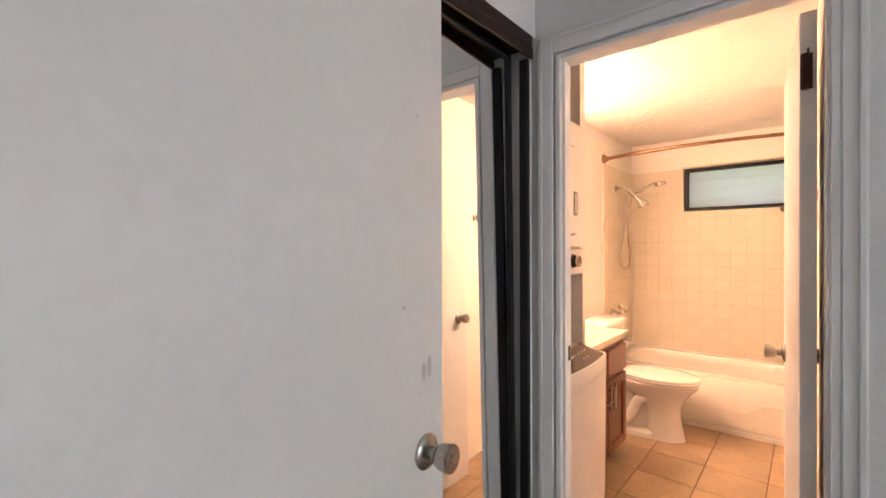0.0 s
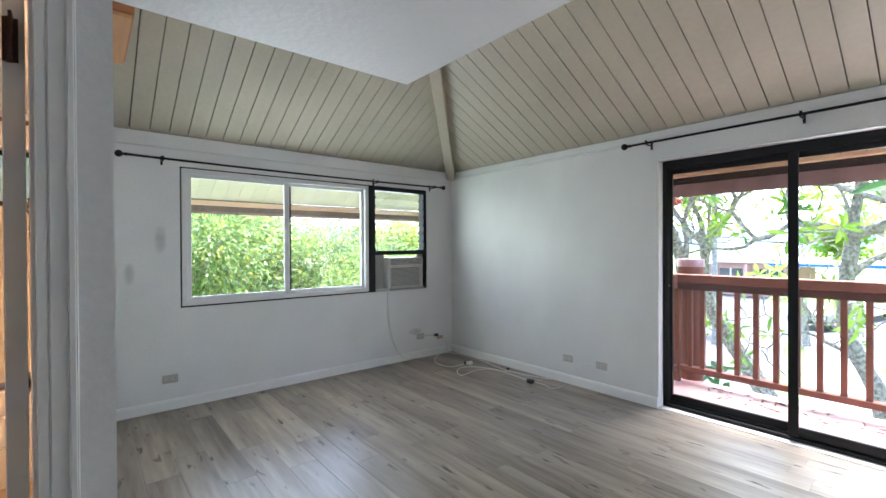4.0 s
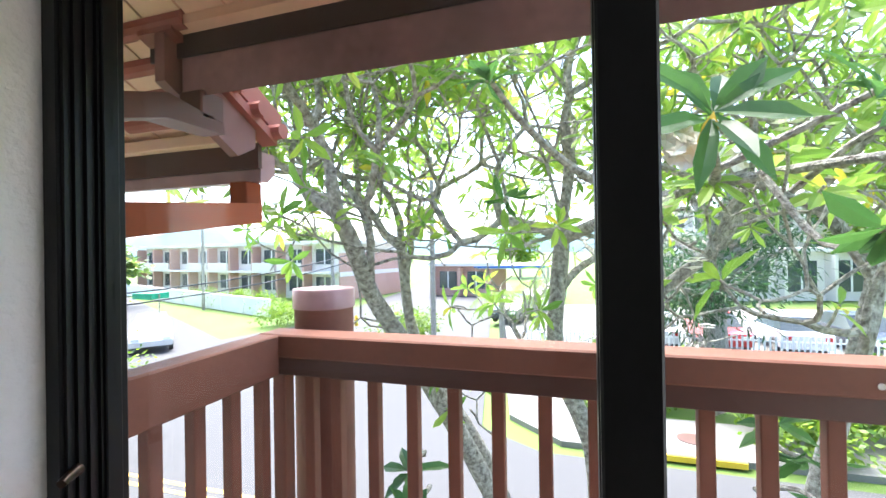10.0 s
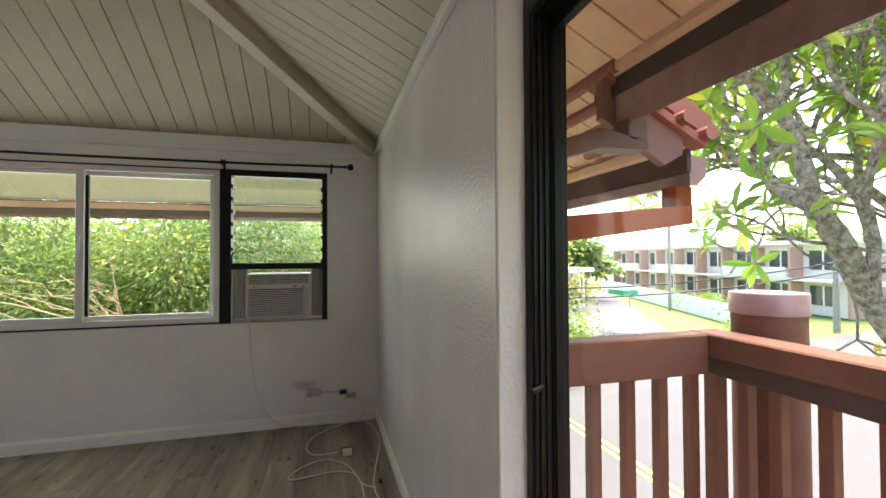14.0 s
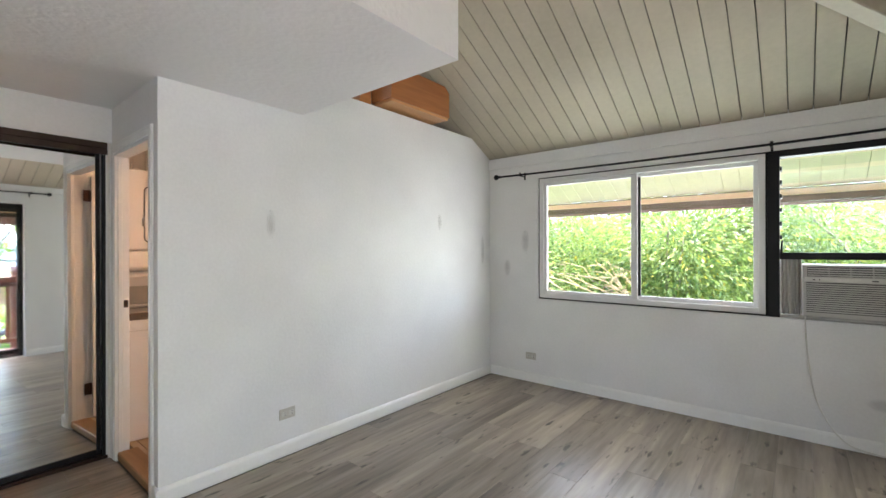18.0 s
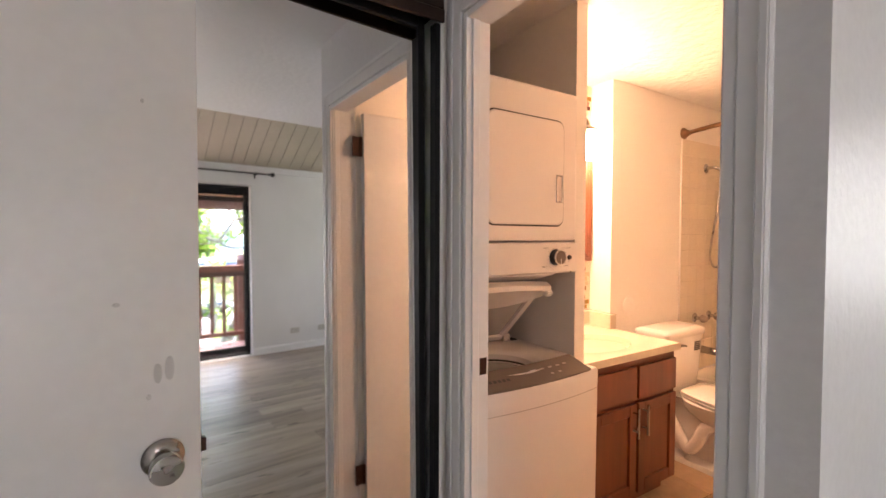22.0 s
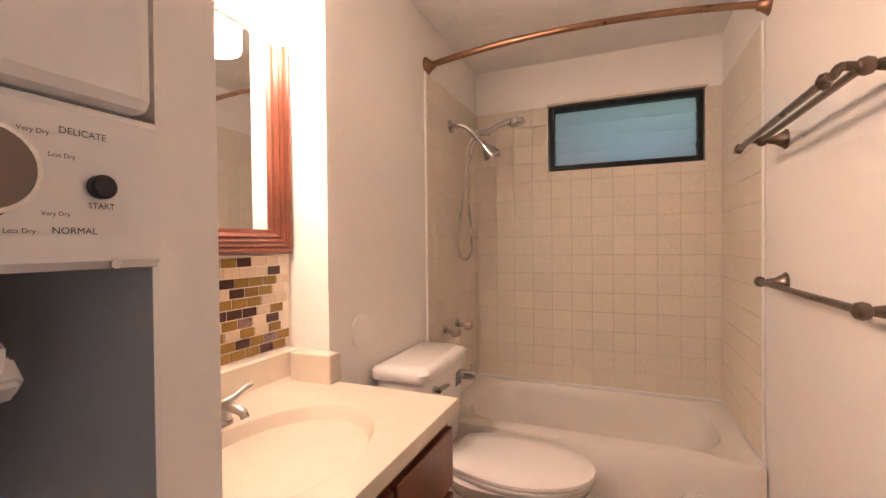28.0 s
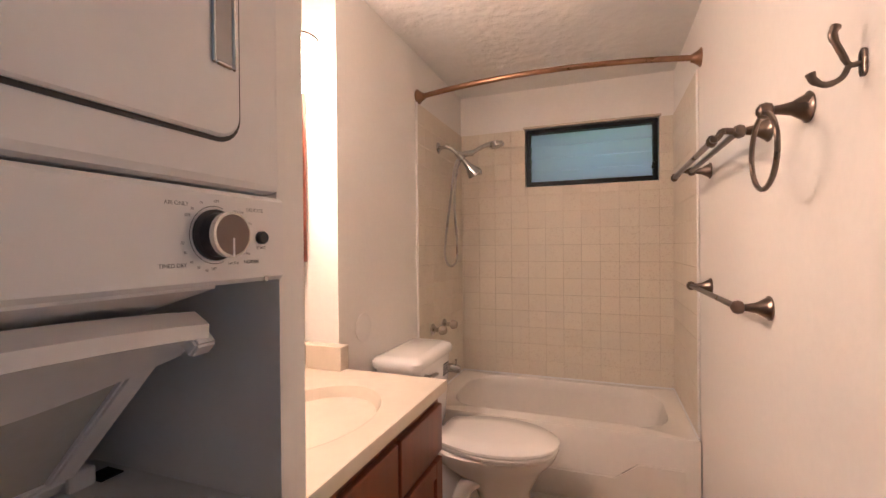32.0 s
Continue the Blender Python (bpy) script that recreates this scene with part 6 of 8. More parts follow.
# curved shower rod
M_RODB = mat("oil_rubbed_bronze", (0.27, 0.16, 0.09, 1), 0.3, metal=0.9, big=10, fine=90, amount=0.25, bump=0.02)
rodt = thing("shower_rod", (-0.43, 3.3, 2.08), "curved bronze shower curtain rod across the tub", "shower rod")
pts = [(BX0 + 0.02 + (BX1 - BX0 - 0.04) * i / 20, 3.305 - 0.10 * (1 - (2 * i / 20 - 1) ** 2), 2.083) for i in range(21)]
part("rod", T(pts, 0.0125, 12), M_RODB, rodt, smooth=True)
part("sleeve", T(pts[:8], 0.0138, 12), M_RODB, rodt, smooth=True)
for x, s in ((BX0, 1), (BX1, -1)):
    bm = bmesh.new()
    lathe(bm, (x + s * 0.0005, 3.305, 2.083), (s, 0, 0), [(0, 0.040), (0.006, 0.040), (0.014, 0.032), (0.030, 0.021), (0.042, 0.0165)], 20)
    part("flange", bm, M_RODB, rodt, smooth=True)


# ---- towel rails, ring and hook on the east wall ----
EX = BX1 - 0.0045


def post(bm, y, z, out):
    lathe(bm, (EX, y, z), (-1, 0, 0), [(0, 0.031), (0.004, 0.032), (0.009, 0.026), (0.013, 0.024), (0.03, 0.014), (0.05, 0.010), (out - 0.014, 0.009), (out - 0.010, 0.015), (out, 0.018), (out + 0.010, 0.015), (out + 0.016, 0.006)], 18)


rail = thing("towel_bar", (EX, 2.82, 1.12), "single brushed pewter towel bar on the wall", "towel bar")
for y in (3.135, 2.495):
    bm = bmesh.new()
    post(bm, y, 1.12, 0.07)
    part("post", bm, M_ORB, rail, smooth=True)
part("bar", T([(EX - 0.07, 3.16, 1.12), (EX - 0.07, 2.49, 1.12)], 0.0085, 12), M_ORB, rail, smooth=True)
rack = thing("double_towel_bar", (EX, 2.82, 1.57), "double brushed pewter towel bar on the wall", "towel bar")
for y in (3.135, 2.495):
    bm = bmesh.new()
    post(bm, y, 1.572, 0.065)
    tube(bm, smooth_path([(EX - 0.07, y, 1.572), (EX - 0.10, y, 1.576), (EX - 0.112, y, 1.562), (EX - 0.124, y, 1.552)], 4), 0.009, 10)
    lathe(bm, (EX - 0.114, y, 1.552), (-1, 0, 0), [(0, 0.008), (0.005, 0.015), (0.012, 0.017), (0.02, 0.014), (0.025, 0.004)], 14)
    part("post", bm, M_ORB, rack, smooth=True)
part("bar", T([(EX - 0.068, 3.16, 1.572), (EX - 0.068, 2.48, 1.572)], 0.0085, 12), M_ORB, rack, smooth=True)
part("bar", T([(EX - 0.126, 3.175, 1.552), (EX - 0.126, 2.47, 1.552)], 0.0085, 12), M_ORB, rack, smooth=True)
ringt = thing("towel_ring", (EX, 2.27, 1.56), "brushed pewter towel ring on the wall", "towel ring")
bm = bmesh.new()
post(bm, 2.27, 1.56, 0.075)
part("post", bm, M_ORB, ringt, smooth=True)
bm = bmesh.new()
rc = 0.078
cpts = [(EX - 0.078 + 0.012 * math.sin(a) * 0, 2.27 + rc * math.sin(a), 1.553 - rc + rc * math.cos(a)) for a in (2 * math.pi * k / 40 for k in range(41))]
tube(bm, cpts, 0.0055, 8, caps=False)
part("ring", bm, M_ORB, ringt, smooth=True)
hook = thing("robe_hook", (EX, 2.07, 1.57), "brushed pewter double robe hook on the wall", "hook")
bm = bmesh.new()
loft(bm, [[(EX - d, 2.07 + y, 1.572 + z) for y, z in rounded(-0.014 + s, -0.034 + s, 0.014 - s, 0.034 - s, 0.012, 4)] for d, s in ((0, 0), (0.006, 0.0), (0.009, 0.004))])
part("plate", bm, M_ORB, hook, smooth=True)
bm = bmesh.new()
tube(bm, smooth_path([(EX - 0.006, 2.07, 1.572), (EX - 0.03, 2.07, 1.57), (EX - 0.045, 2.07, 1.60), (EX - 0.062, 2.07, 1.645), (EX - 0.055, 2.07, 1.67)], 5), [0.007] * 8 + [0.008] * 6 + [0.010] * 5 + [0.012, 0.011], 10)
part("prong", bm, M_ORB, hook, smooth=True)
bm = bmesh.new()
tube(bm, smooth_path([(EX - 0.03, 2.07, 1.57), (EX - 0.045, 2.07, 1.54), (EX - 0.075, 2.07, 1.527), (EX - 0.10, 2.07, 1.54), (EX - 0.108, 2.07, 1.56)], 5), [0.007] * 8 + [0.008] * 6 + [0.010] * 5 + [0.012, 0.011], 10)
part("prong", bm, M_ORB, hook, smooth=True)
for piece in hook.children:
    piece.data.transform(Matrix.Scale(0.66, 4))

# ---- louvred bathroom window ----
bwin = thing("window_3", (-0.25, BY1, BWIN[2]), "black-framed louvred bathroom window with frosted glass slats", "window", kind="structure")
bm = bmesh.new()
frame_bars(bm, "y", BY1 + 0.004, BY1 + 0.07, BWIN[0] + 0.006, BWIN[1] - 0.006, BWIN[2] + 0.006, BWIN[3] - 0.006, 0.026)
part("window_frame", bm, M_BLACK, bwin)
M_FROST = mat("frosted_glass", (0.74, 0.84, 0.98, 1), 0.35, big=2, fine=120, amount=0.05, bump=0.05)
fb = M_FROST.node_tree.nodes["Principled BSDF"]
fn, fl_ = M_FROST.node_tree.nodes, M_FROST.node_tree.links
f_tr, f_mx = fn.new("ShaderNodeBsdfTranslucent"), fn.new("ShaderNodeMixShader")
f_tr.inputs[0].default_value, f_mx.inputs[0].default_value = (0.76, 0.84, 0.98, 1), 0.8
fl_.new(fb.outputs[0], f_mx.inputs[1])
fl_.new(f_tr.outputs[0], f_mx.inputs[2])
fl_.new(f_mx.outputs[0], fn["Material Output"].inputs[0])
for k in range(4):
    z = BWIN[2] + 0.07 + k * 0.080
    bm = bmesh.new()
    c, lnv = Vector((0, BY1 + 0.045, z)), Vector((0, -0.016, -0.046))
    nv = Vector((0, -0.046, 0.016)).normalized() * 0.0025
    vs = []
    for xx in (BWIN[0] + 0.034, BWIN[1] - 0.034):
        vs.append([bm.verts.new(Vector((xx, 0, 0)) + c + s * lnv + q * nv) for s, q in ((-1, -1), (1, -1), (1, 1), (-1, 1))])
    for i in range(4):
        bm.faces.new((vs[0][i], vs[0][(i + 1) % 4], vs[1][(i + 1) % 4], vs[1][i]))
    bm.faces.new(vs[0]); bm.faces.new(vs[1])
    ob = part("slat", bm, M_FROST, bwin, "frosted glass slat")
    ob.visible_shadow = False
part("crank", T([(BWIN[1] - 0.028, BY1 + 0.0, 1.78), (BWIN[1] - 0.035, BY1 - 0.02, 1.775), (BWIN[1] - 0.04, BY1 - 0.022, 1.74)], 0.005, 8), M_BLACK, bwin)

# ---- wall tiles ----
P1, P2, TTH = 0.111, 0.108, 0.008
bm = bmesh.new()
box(bm, 0.0008, 0, 0.0008, P1 - 0.0008, TTH, P2 - 0.0008, bev=0.001)
tile_n = mesh_of("tile", bm, M_TILE)
bm = bmesh.new()
box(bm, 0, 0.0008, 0.0008, TTH, P1 - 0.0008, P2 - 0.0008, bev=0.001)
tile_s = mesh_of("tile", bm, M_TILE)


def tiled(name, label, axis, a0, a1, phase, hole, sgn):
    host = thing(name, ((a0 + a1) / 2, BY1, 0.43) if axis == "x" else ((BX0 if sgn > 0 else BX1), (a0 + a1) / 2, 0.43), label, "tiles", kind="structure")
    bed = bmesh.new()
    z0, z1 = 0.427, 2.047
    if axis == "x":
        wall_pieces(bed, "x", BY1 - 0.005, BY1 - 0.0005, a0, a1, z0, z1, [hole] if hole else [])
    else:
        xx = (BX0 + 0.0005, BX0 + 0.005) if sgn > 0 else (BX1 - 0.009, BX1 - 0.0045)
        box(bed, xx[0], a0, z0, xx[1], a1, z1)
    part("grout_bed", bed, M_GROUT, host)
    k = math.floor((a0 - phase) / P1)
    while phase + k * P1 < a1 - 0.012:
        u0, u1 = phase + k * P1, phase + (k + 1) * P1
        for r in range(15):
            w0 = z0 + r * P2
            c0, c1, d0, d1 = max(u0, a0), min(u1, a1), w0, w0 + P2
            pieces = [(c0, c1, d0, d1)]
            if hole and c1 > hole[0] and c0 < hole[1] and d1 > hole[2] and d0 < hole[3]:
                pieces = []
                if c0 < hole[0] - 0.012:
                    pieces.append((c0, hole[0], d0, d1))
                if c1 > hole[1] + 0.012:
                    pieces.append((hole[1], c1, d0, d1))
                if d0 < hole[2] - 0.012:
                    pieces.append((max(c0, hole[0]), min(c1, hole[1]), d0, hole[2]))
            for p0, p1, q0, q1 in pieces:
                full = abs(p1 - p0 - P1) < 1e-4 and abs(q1 - q0 - P2) < 1e-4
                if full:
                    me = tile_n if axis == "x" else tile_s
                else:
                    b = bmesh.new()
                    if axis == "x":
                        box(b, 0.0008, 0, 0.0008, p1 - p0 - 0.0008, TTH, q1 - q0 - 0.0008, bev=0.001)
                    else:
                        box(b, 0, 0.0008, 0.0008, TTH, p1 - p0 - 0.0008, q1 - q0 - 0.0008, bev=0.001)
                    me = mesh_of("tile", b, M_TILE)
                ob = new("tile", me)
                ob.parent = host
                if axis == "x":
                    at = Vector((p0, BY1 - 0.0008 - TTH, q0))
                else:
                    at = Vector((BX0 + 0.0008 if sgn > 0 else BX1 - 0.0048 - TTH, p0, q0))
                ob.location = at - Vector(host.location)
        k += 1


tiled("wall_tiles_north", "speckled beige ceramic wall tiles round the high window", "x", BX0 + 0.001, BX1 - 0.005, -0.517, BWIN, 0)
tiled("wall_tiles_west", "speckled beige ceramic wall tiles by the shower", "y", 3.285, BY1 - 0.001, 4.041, None, 1)
tiled("wall_tiles_east", "speckled beige ceramic wall tiles at the tub's end", "y", 3.36, BY1 - 0.001, 4.041, None, -1)
for nm, x0, x1, y0 in (("trim_tile_west", BX0 + 0.0005, BX0 + 0.011, 3.272), ("trim_tile_east", BX1 - 0.0155, BX1 - 0.0048, 3.346)):
    solo(nm, B(x0, y0, 0.432, x1, y0 + 0.013, 2.05, bev=0.004, seg=2), M_BATHWALL, "pale bullnose edge of the wall tiles", "trim", kind="structure")
bm = bmesh.new()
box(bm, BWIN[0] - 0.012, BY1 - 0.012, BWIN[3] + 0.0, BWIN[1] + 0.012, BY1 + 0.003, BWIN[3] + 0.014, bev=0.003)
solo("trim_window_bath", bm, M_GROUT, "rough caulked edge over the bathroom window", "trim", kind="structure")
bm = bmesh.new()
tube(bm, [(BX0 + 0.012, BY1 - 0.010, 0.434), (BX1 - 0.014, BY1 - 0.010, 0.434)], 0.005, 6)
tube(bm, [(BX0 + 0.011, 3.30, 0.434), (BX0 + 0.011, BY1 - 0.010, 0.434)], 0.005, 6)
tube(bm, [(BX1 - 0.014, 3.33, 0.434), (BX1 - 0.014, BY1 - 0.010, 0.434)], 0.005, 6)
solo("trim_caulk", bm, M_VINYL, "white caulk bead along the tub's rim", "trim", kind="structure")

# ---- floor tiles ----
ft = thing("floor_tiles", (-0.4, 2.2, BZ0 - 0.006), "tan ceramic floor tiles with dark grout", "tiles", kind="structure")
part("grout_bed", B(BX0, BY0 - 0.02, BZ0 - 0.0058, BX1 - 0.005, 3.33, BZ0 - 0.003), M_FLOORGROUT, ft)
FT = 0.303
bm = bmesh.new()
box(bm, 0.002, 0.002, 0, FT - 0.002, FT - 0.002, 0.0055, bev=0.0015)
ftile = mesh_of("tile", bm, M_FLOORTILE)
x = -0.27 + FT * math.floor((BX0 + 0.27) / FT)
while x < BX1 - 0.006:
    y = 3.0 + FT * math.floor((BY0 - 3.0) / FT)
    while y < 3.33:
        a0, a1, b0, b1 = max(x, BX0), min(x + FT, BX1 - 0.006), max(y, BY0 - 0.02), min(y + FT, 3.33)
        if a1 - a0 > 0.01 and b1 - b0 > 0.01:
            if a1 - a0 > FT - 1e-4 and b1 - b0 > FT - 1e-4:
                me = ftile
            else:
                b = bmesh.new()
                box(b, 0.002, 0.002, 0, a1 - a0 - 0.002, b1 - b0 - 0.002, 0.0055, bev=0.0015)
                me = mesh_of("tile", b, M_FLOORTILE)
            ob = new("tile", me)
            ob.parent = ft
            ob.location = Vector((a0, b0, BZ0 - 0.0045)) - Vector(ft.location)
        y += FT
    x += FT


# ---- balcony ----
M_DECK = mat("pink_red_deck_paint", (0.52, 0.29, 0.26, 1), 0.6, big=3, fine=30, amount=0.25, bump=0.08)
M_EAVE = mat("salmon_eave_paint", (0.84, 0.55, 0.38, 1), 0.55, big=2, fine=25, amount=0.15, bump=0.05, spread=0.0)
M_EAVEN = mat("cream_eave_paint", (0.80, 0.71, 0.58, 1), 0.55, big=2, fine=25, amount=0.10, bump=0.05)
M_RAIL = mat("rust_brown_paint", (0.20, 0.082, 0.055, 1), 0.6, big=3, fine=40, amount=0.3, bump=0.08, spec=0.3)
M_RAILD = mat("dark_rust_brown", (0.085, 0.035, 0.028, 1), 0.5, big=3, fine=40, amount=0.3, bump=0.06)
M_TAUPE = mat("taupe_gutter_paint", (0.20, 0.145, 0.115, 1), 0.5, big=4, fine=40, amount=0.25, bump=0.04)
M_LEADERUP = mat("red_brown_leader_metal", (0.13, 0.045, 0.035, 1), 0.45, big=5, fine=40, amount=0.3, bump=0.03)
M_BARGE = mat("pink_brown_paint", (0.23, 0.105, 0.088, 1), 0.6, big=6, fine=40, amount=0.3, bump=0.1)
M_GUTTER = mat("maroon_gutter_metal", (0.40, 0.24, 0.24, 1), 0.35, big=5, fine=40, amount=0.3, bump=0.03)
M_LEADER = mat("orange_brown_metal", (0.27, 0.062, 0.022, 1), 0.7, big=4, fine=40, amount=0.2, bump=0.03, spec=0.2)
M_ROOFTILE = mat("red_clay_tile", (0.35, 0.12, 0.09, 1), 0.7, amount=0.25)
LEAD_Y, LEAD_Z = 1.60, 1.418
XO, YO = XE + 0.20, YN + 0.14
balc = thing("balcony", (4.6, 0.4, -0.2), "small timber balcony with a pink-red painted deck", "balcony", kind="structure")
part("deck", B(XO, -1.05, -0.16, 5.2, 1.95, -0.022), M_DECK, balc)
RX0, RX1, RYN, RTOP = 4.995, 5.10, 1.787, 1.085
rail_t = thing("balcony_railing", (4.83, 0.4, -0.045), "rust-brown painted timber balcony railing with square balusters", "railing")
part("top_rail", B(RX0 - 0.012, -1.0, RTOP - 0.085, RX1 + 0.01, RYN + 0.098, RTOP, bev=0.006), M_RAIL, rail_t)
# recessed board under the top rail, in a much darker brown
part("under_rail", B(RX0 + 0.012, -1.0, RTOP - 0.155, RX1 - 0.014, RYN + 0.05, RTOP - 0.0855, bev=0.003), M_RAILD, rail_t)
part("side_rail", B(XO + 0.002, RYN, RTOP - 0.15, RX0 - 0.0125, RYN + 0.09, RTOP - 0.001, bev=0.006), M_RAIL, rail_t)
part("bottom_rail", B(RX0 + 0.008, -1.0, 0.095, RX1 - 0.008, RYN, 0.150, bev=0.004), M_RAIL, rail_t)
part("bottom_side_rail", B(XO + 0.002, RYN + 0.01, 0.095, RX0 + 0.007, RYN + 0.08, 0.150, bev=0.004), M_RAIL, rail_t)
y = 1.58
while y > -0.98:
    part("baluster", B(RX0 + 0.030, y - 0.021, 0.1505, RX0 + 0.072, y + 0.021, RTOP - 0.1555, bev=0.003), M_RAIL, rail_t)
    y -= 0.149
x = 4.941
while x > XO + 0.05:
    part("baluster", B(x - 0.021, RYN + 0.026, 0.1505, x + 0.021, RYN + 0.068, RTOP - 0.1505, bev=0.003), M_RAIL, rail_t)
    x -= 0.1425
part("baluster", B(RX0 + 0.030, 1.672, 0.1505, RX0 + 0.072, 1.714, RTOP - 0.1555, bev=0.003), M_RAIL, rail_t)
part("corner_post", B(RX0 + 0.02, RYN + 0.002, -0.045, RX0 + 0.075, RYN + 0.06, RTOP - 0.156, bev=0.004), M_RAIL, rail_t)
part("bolt", T([(RX0 - 0.0125, 0.02, RTOP - 0.05), (RX0 - 0.017, 0.02, RTOP - 0.05)], 0.009, 10), M_NICKEL, rail_t)
part("bolt", T([(RX0 - 0.0125, -0.12, RTOP - 0.05), (RX0 - 0.017, -0.12, RTOP - 0.05)], 0.009, 10), M_NICKEL, rail_t)
for py in (1.768, -0.69):
    col = thing("round_post", (5.25, py, -3.2), "rust-brown round timber post with a metal cap", "post", "round balcony posts")
    part("shaft", T([(5.25, py, -3.2), (5.25, py, 1.16)], 0.122, 26), M_RAIL, col, smooth=True)
    bm = bmesh.new()
    lathe(bm, (5.25, py, 1.155), (0, 0, 1), [(0, 0.129), (0.076, 0.129), (0.08, 0.126), (0.084, 0.02)], 26)
    part("cap", bm, M_GUTTER, col, "maroon metal cap", smooth=True)
# dry leaves on the deck
lit = bmesh.new()
rl = random.Random(5)
for i in range(70):
    yy = rl.uniform(-0.6, 1.5)
    xx = rl.uniform(4.75, 5.05)
    a = rl.uniform(0, 6.28)
    L_, w = rl.uniform(0.02, 0.06), rl.uniform(0.004, 0.012)
    d, s = Vector((math.cos(a), math.sin(a), 0)), Vector((-math.sin(a), math.cos(a), 0))
    c = Vector((xx, yy, -0.018))
    quad(lit, c - d * L_, c - s * w + Vector((0, 0, 0.006)), c + d * L_, c + s * w + Vector((0, 0, 0.002)))
solo("leaf_litter", lit, mat("dead_leaf", (0.09, 0.05, 0.025, 1), 0.8), "dry leaf litter on the balcony deck", "leaves", kind="stuff")

# ---- eaves ----
eave_e = thing("eave_east", (4.5, 1.0, 1.9), "salmon-painted boarded eave with a maroon gutter over the balcony", "eave", kind="structure")
eave_n = thing("eave_north", (1.5, 4.8, 1.75), "cream-painted boarded eave with a brown gutter over the window", "eave", kind="structure")


def eave_board(north, a0, a1, s0, s1, material, parent):
    bm = bmesh.new()
    g = 0.0012 if north else 0.0045

    def pt(a, s, h):
        z = PLATE - (0.0 if north else 0.045) - PITCH * s + h
        return (a, YN + s, z) if north else (XE + s, a, z)
    ps = [(a0 + g, s0), (a1 - g, s0), (a1 - g, s1), (a0 + g, s1)]
    lo, hi = [bm.verts.new(pt(a, s, 0)) for a, s in ps], [bm.verts.new(pt(a, s, 0.02)) for a, s in ps]
    for i in range(4):
        bm.faces.new((lo[i], lo[(i + 1) % 4], hi[(i + 1) % 4], hi[i]))
    bm.faces.new(lo)
    bm.faces.new(hi[::-1])
    part("board", bm, material, parent)


y = -1.3
while y < 5.2:
    far = 0.538 if y < 1.80 else 0.93
    eave_board(False, y, y + 0.138, 0.201, far, M_EAVE, eave_e)
    y += 0.138
x = -1.0
while x < 4.9:
    eave_board(True, x, x + 0.138, 0.141, 0.86, M_EAVEN, eave_n)
    x += 0.138


def roof_strip(parent, north, a0, a1, s0, s1):
    bm = bmesh.new()
    pts = []
    for s, h in ((s0, 0.023), (s1, 0.023), (s1, 0.11), (s0, 0.11)):
        pts.append((s, PLATE - (0.0 if north else 0.045) - PITCH * s + h))
    prism(bm, [((YN if north else XE) + s, z) for s, z in pts], "x" if north else "y", a0, a1)
    part("roof_deck", bm, M_ROOFTILE, parent)


roof_strip(eave_e, False, -1.3, 1.795, 0.205, 0.56)
roof_strip(eave_e, False, 1.795, 5.2, 0.205, 0.98)
roof_strip(eave_n, True, -1.0, 4.18, 0.14, 0.90)
ez = lambda s: PLATE - 0.045 - PITCH * s
# upper gutter: trim strip, fascia with its deep shade coloured in black, box gutter
bm = bmesh.new()
prism(bm, [(XE + 0.506, ez(0.506) - 0.002), (XE + 0.508, 2.014), (XE + 0.538, 2.004), (XE + 0.538, ez(0.538) - 0.002)], "y", -1.3, 1.93)
part("trim", bm, M_EAVE, eave_e)
part("fascia", B(XE + 0.5385, -1.3, 1.942, XE + 0.5455, 1.90, ez(0.538) + 0.06), mat("shaded_fascia_black", (0.06, 0.042, 0.040, 1), 0.4, big=4, fine=40, amount=0.3, bump=0.05), eave_e, "fascia board with the eave's shade in its black colour")
bm = bmesh.new()
prism(bm, [(XE + 0.546, 1.965), (XE + 0.546, 1.828), (XE + 0.60, 1.866), (XE + 0.665, 1.905), (XE + 0.665, 1.965), (XE + 0.655, 1.965), (XE + 0.655, 1.910), (XE + 0.60, 1.876), (XE + 0.556, 1.840), (XE + 0.556, 1.965)], "y", -1.3, 1.785)
prism(bm, [(XE + 0.546, 1.965), (XE + 0.546, 1.828), (XE + 0.60, 1.866), (XE + 0.665, 1.905), (XE + 0.665, 1.965)], "y", 1.7855, 1.789)
part("gutter", bm, M_GUTTER, eave_e)
# leader from the upper gutter back to the wall
bm = bmesh.new()
box(bm, XE + 0.530, 1.705, 1.765, XE + 0.610, 1.785, 1.8415, bev=0.004)
prism(bm, [(XE + 0.610, 1.735), (XE + 0.610, 1.7645), (XE + 0.43, 1.797), (XO + 0.01, 1.727), (XO + 0.01, 1.668), (XE + 0.43, 1.733)], "y", 1.705, 1.785)
part("leader", bm, M_LEADERUP, eave_e, "maroon elbow leader")
bm = bmesh.new()
prism(bm, [(XE + 0.50, 1.866), (XE + 0.50, 2.00), (XE + 0.85, 1.82), (XE + 0.845, 1.755), (XE + 0.765, 1.712)], "y", 1.80, 1.835)
part("barge_board", bm, M_BARGE, eave_e, "pink-brown barge board end")
bm = bmesh.new()
prism(bm, [(XE + 0.50, 2.003), (XE + 0.93, 1.782), (XE + 0.93, 1.814), (XE + 0.50, 2.035)], "y", 1.775, 1.90)
part("roof_edge", bm, M_ROOFTILE, eave_e, "red roof tile edge")
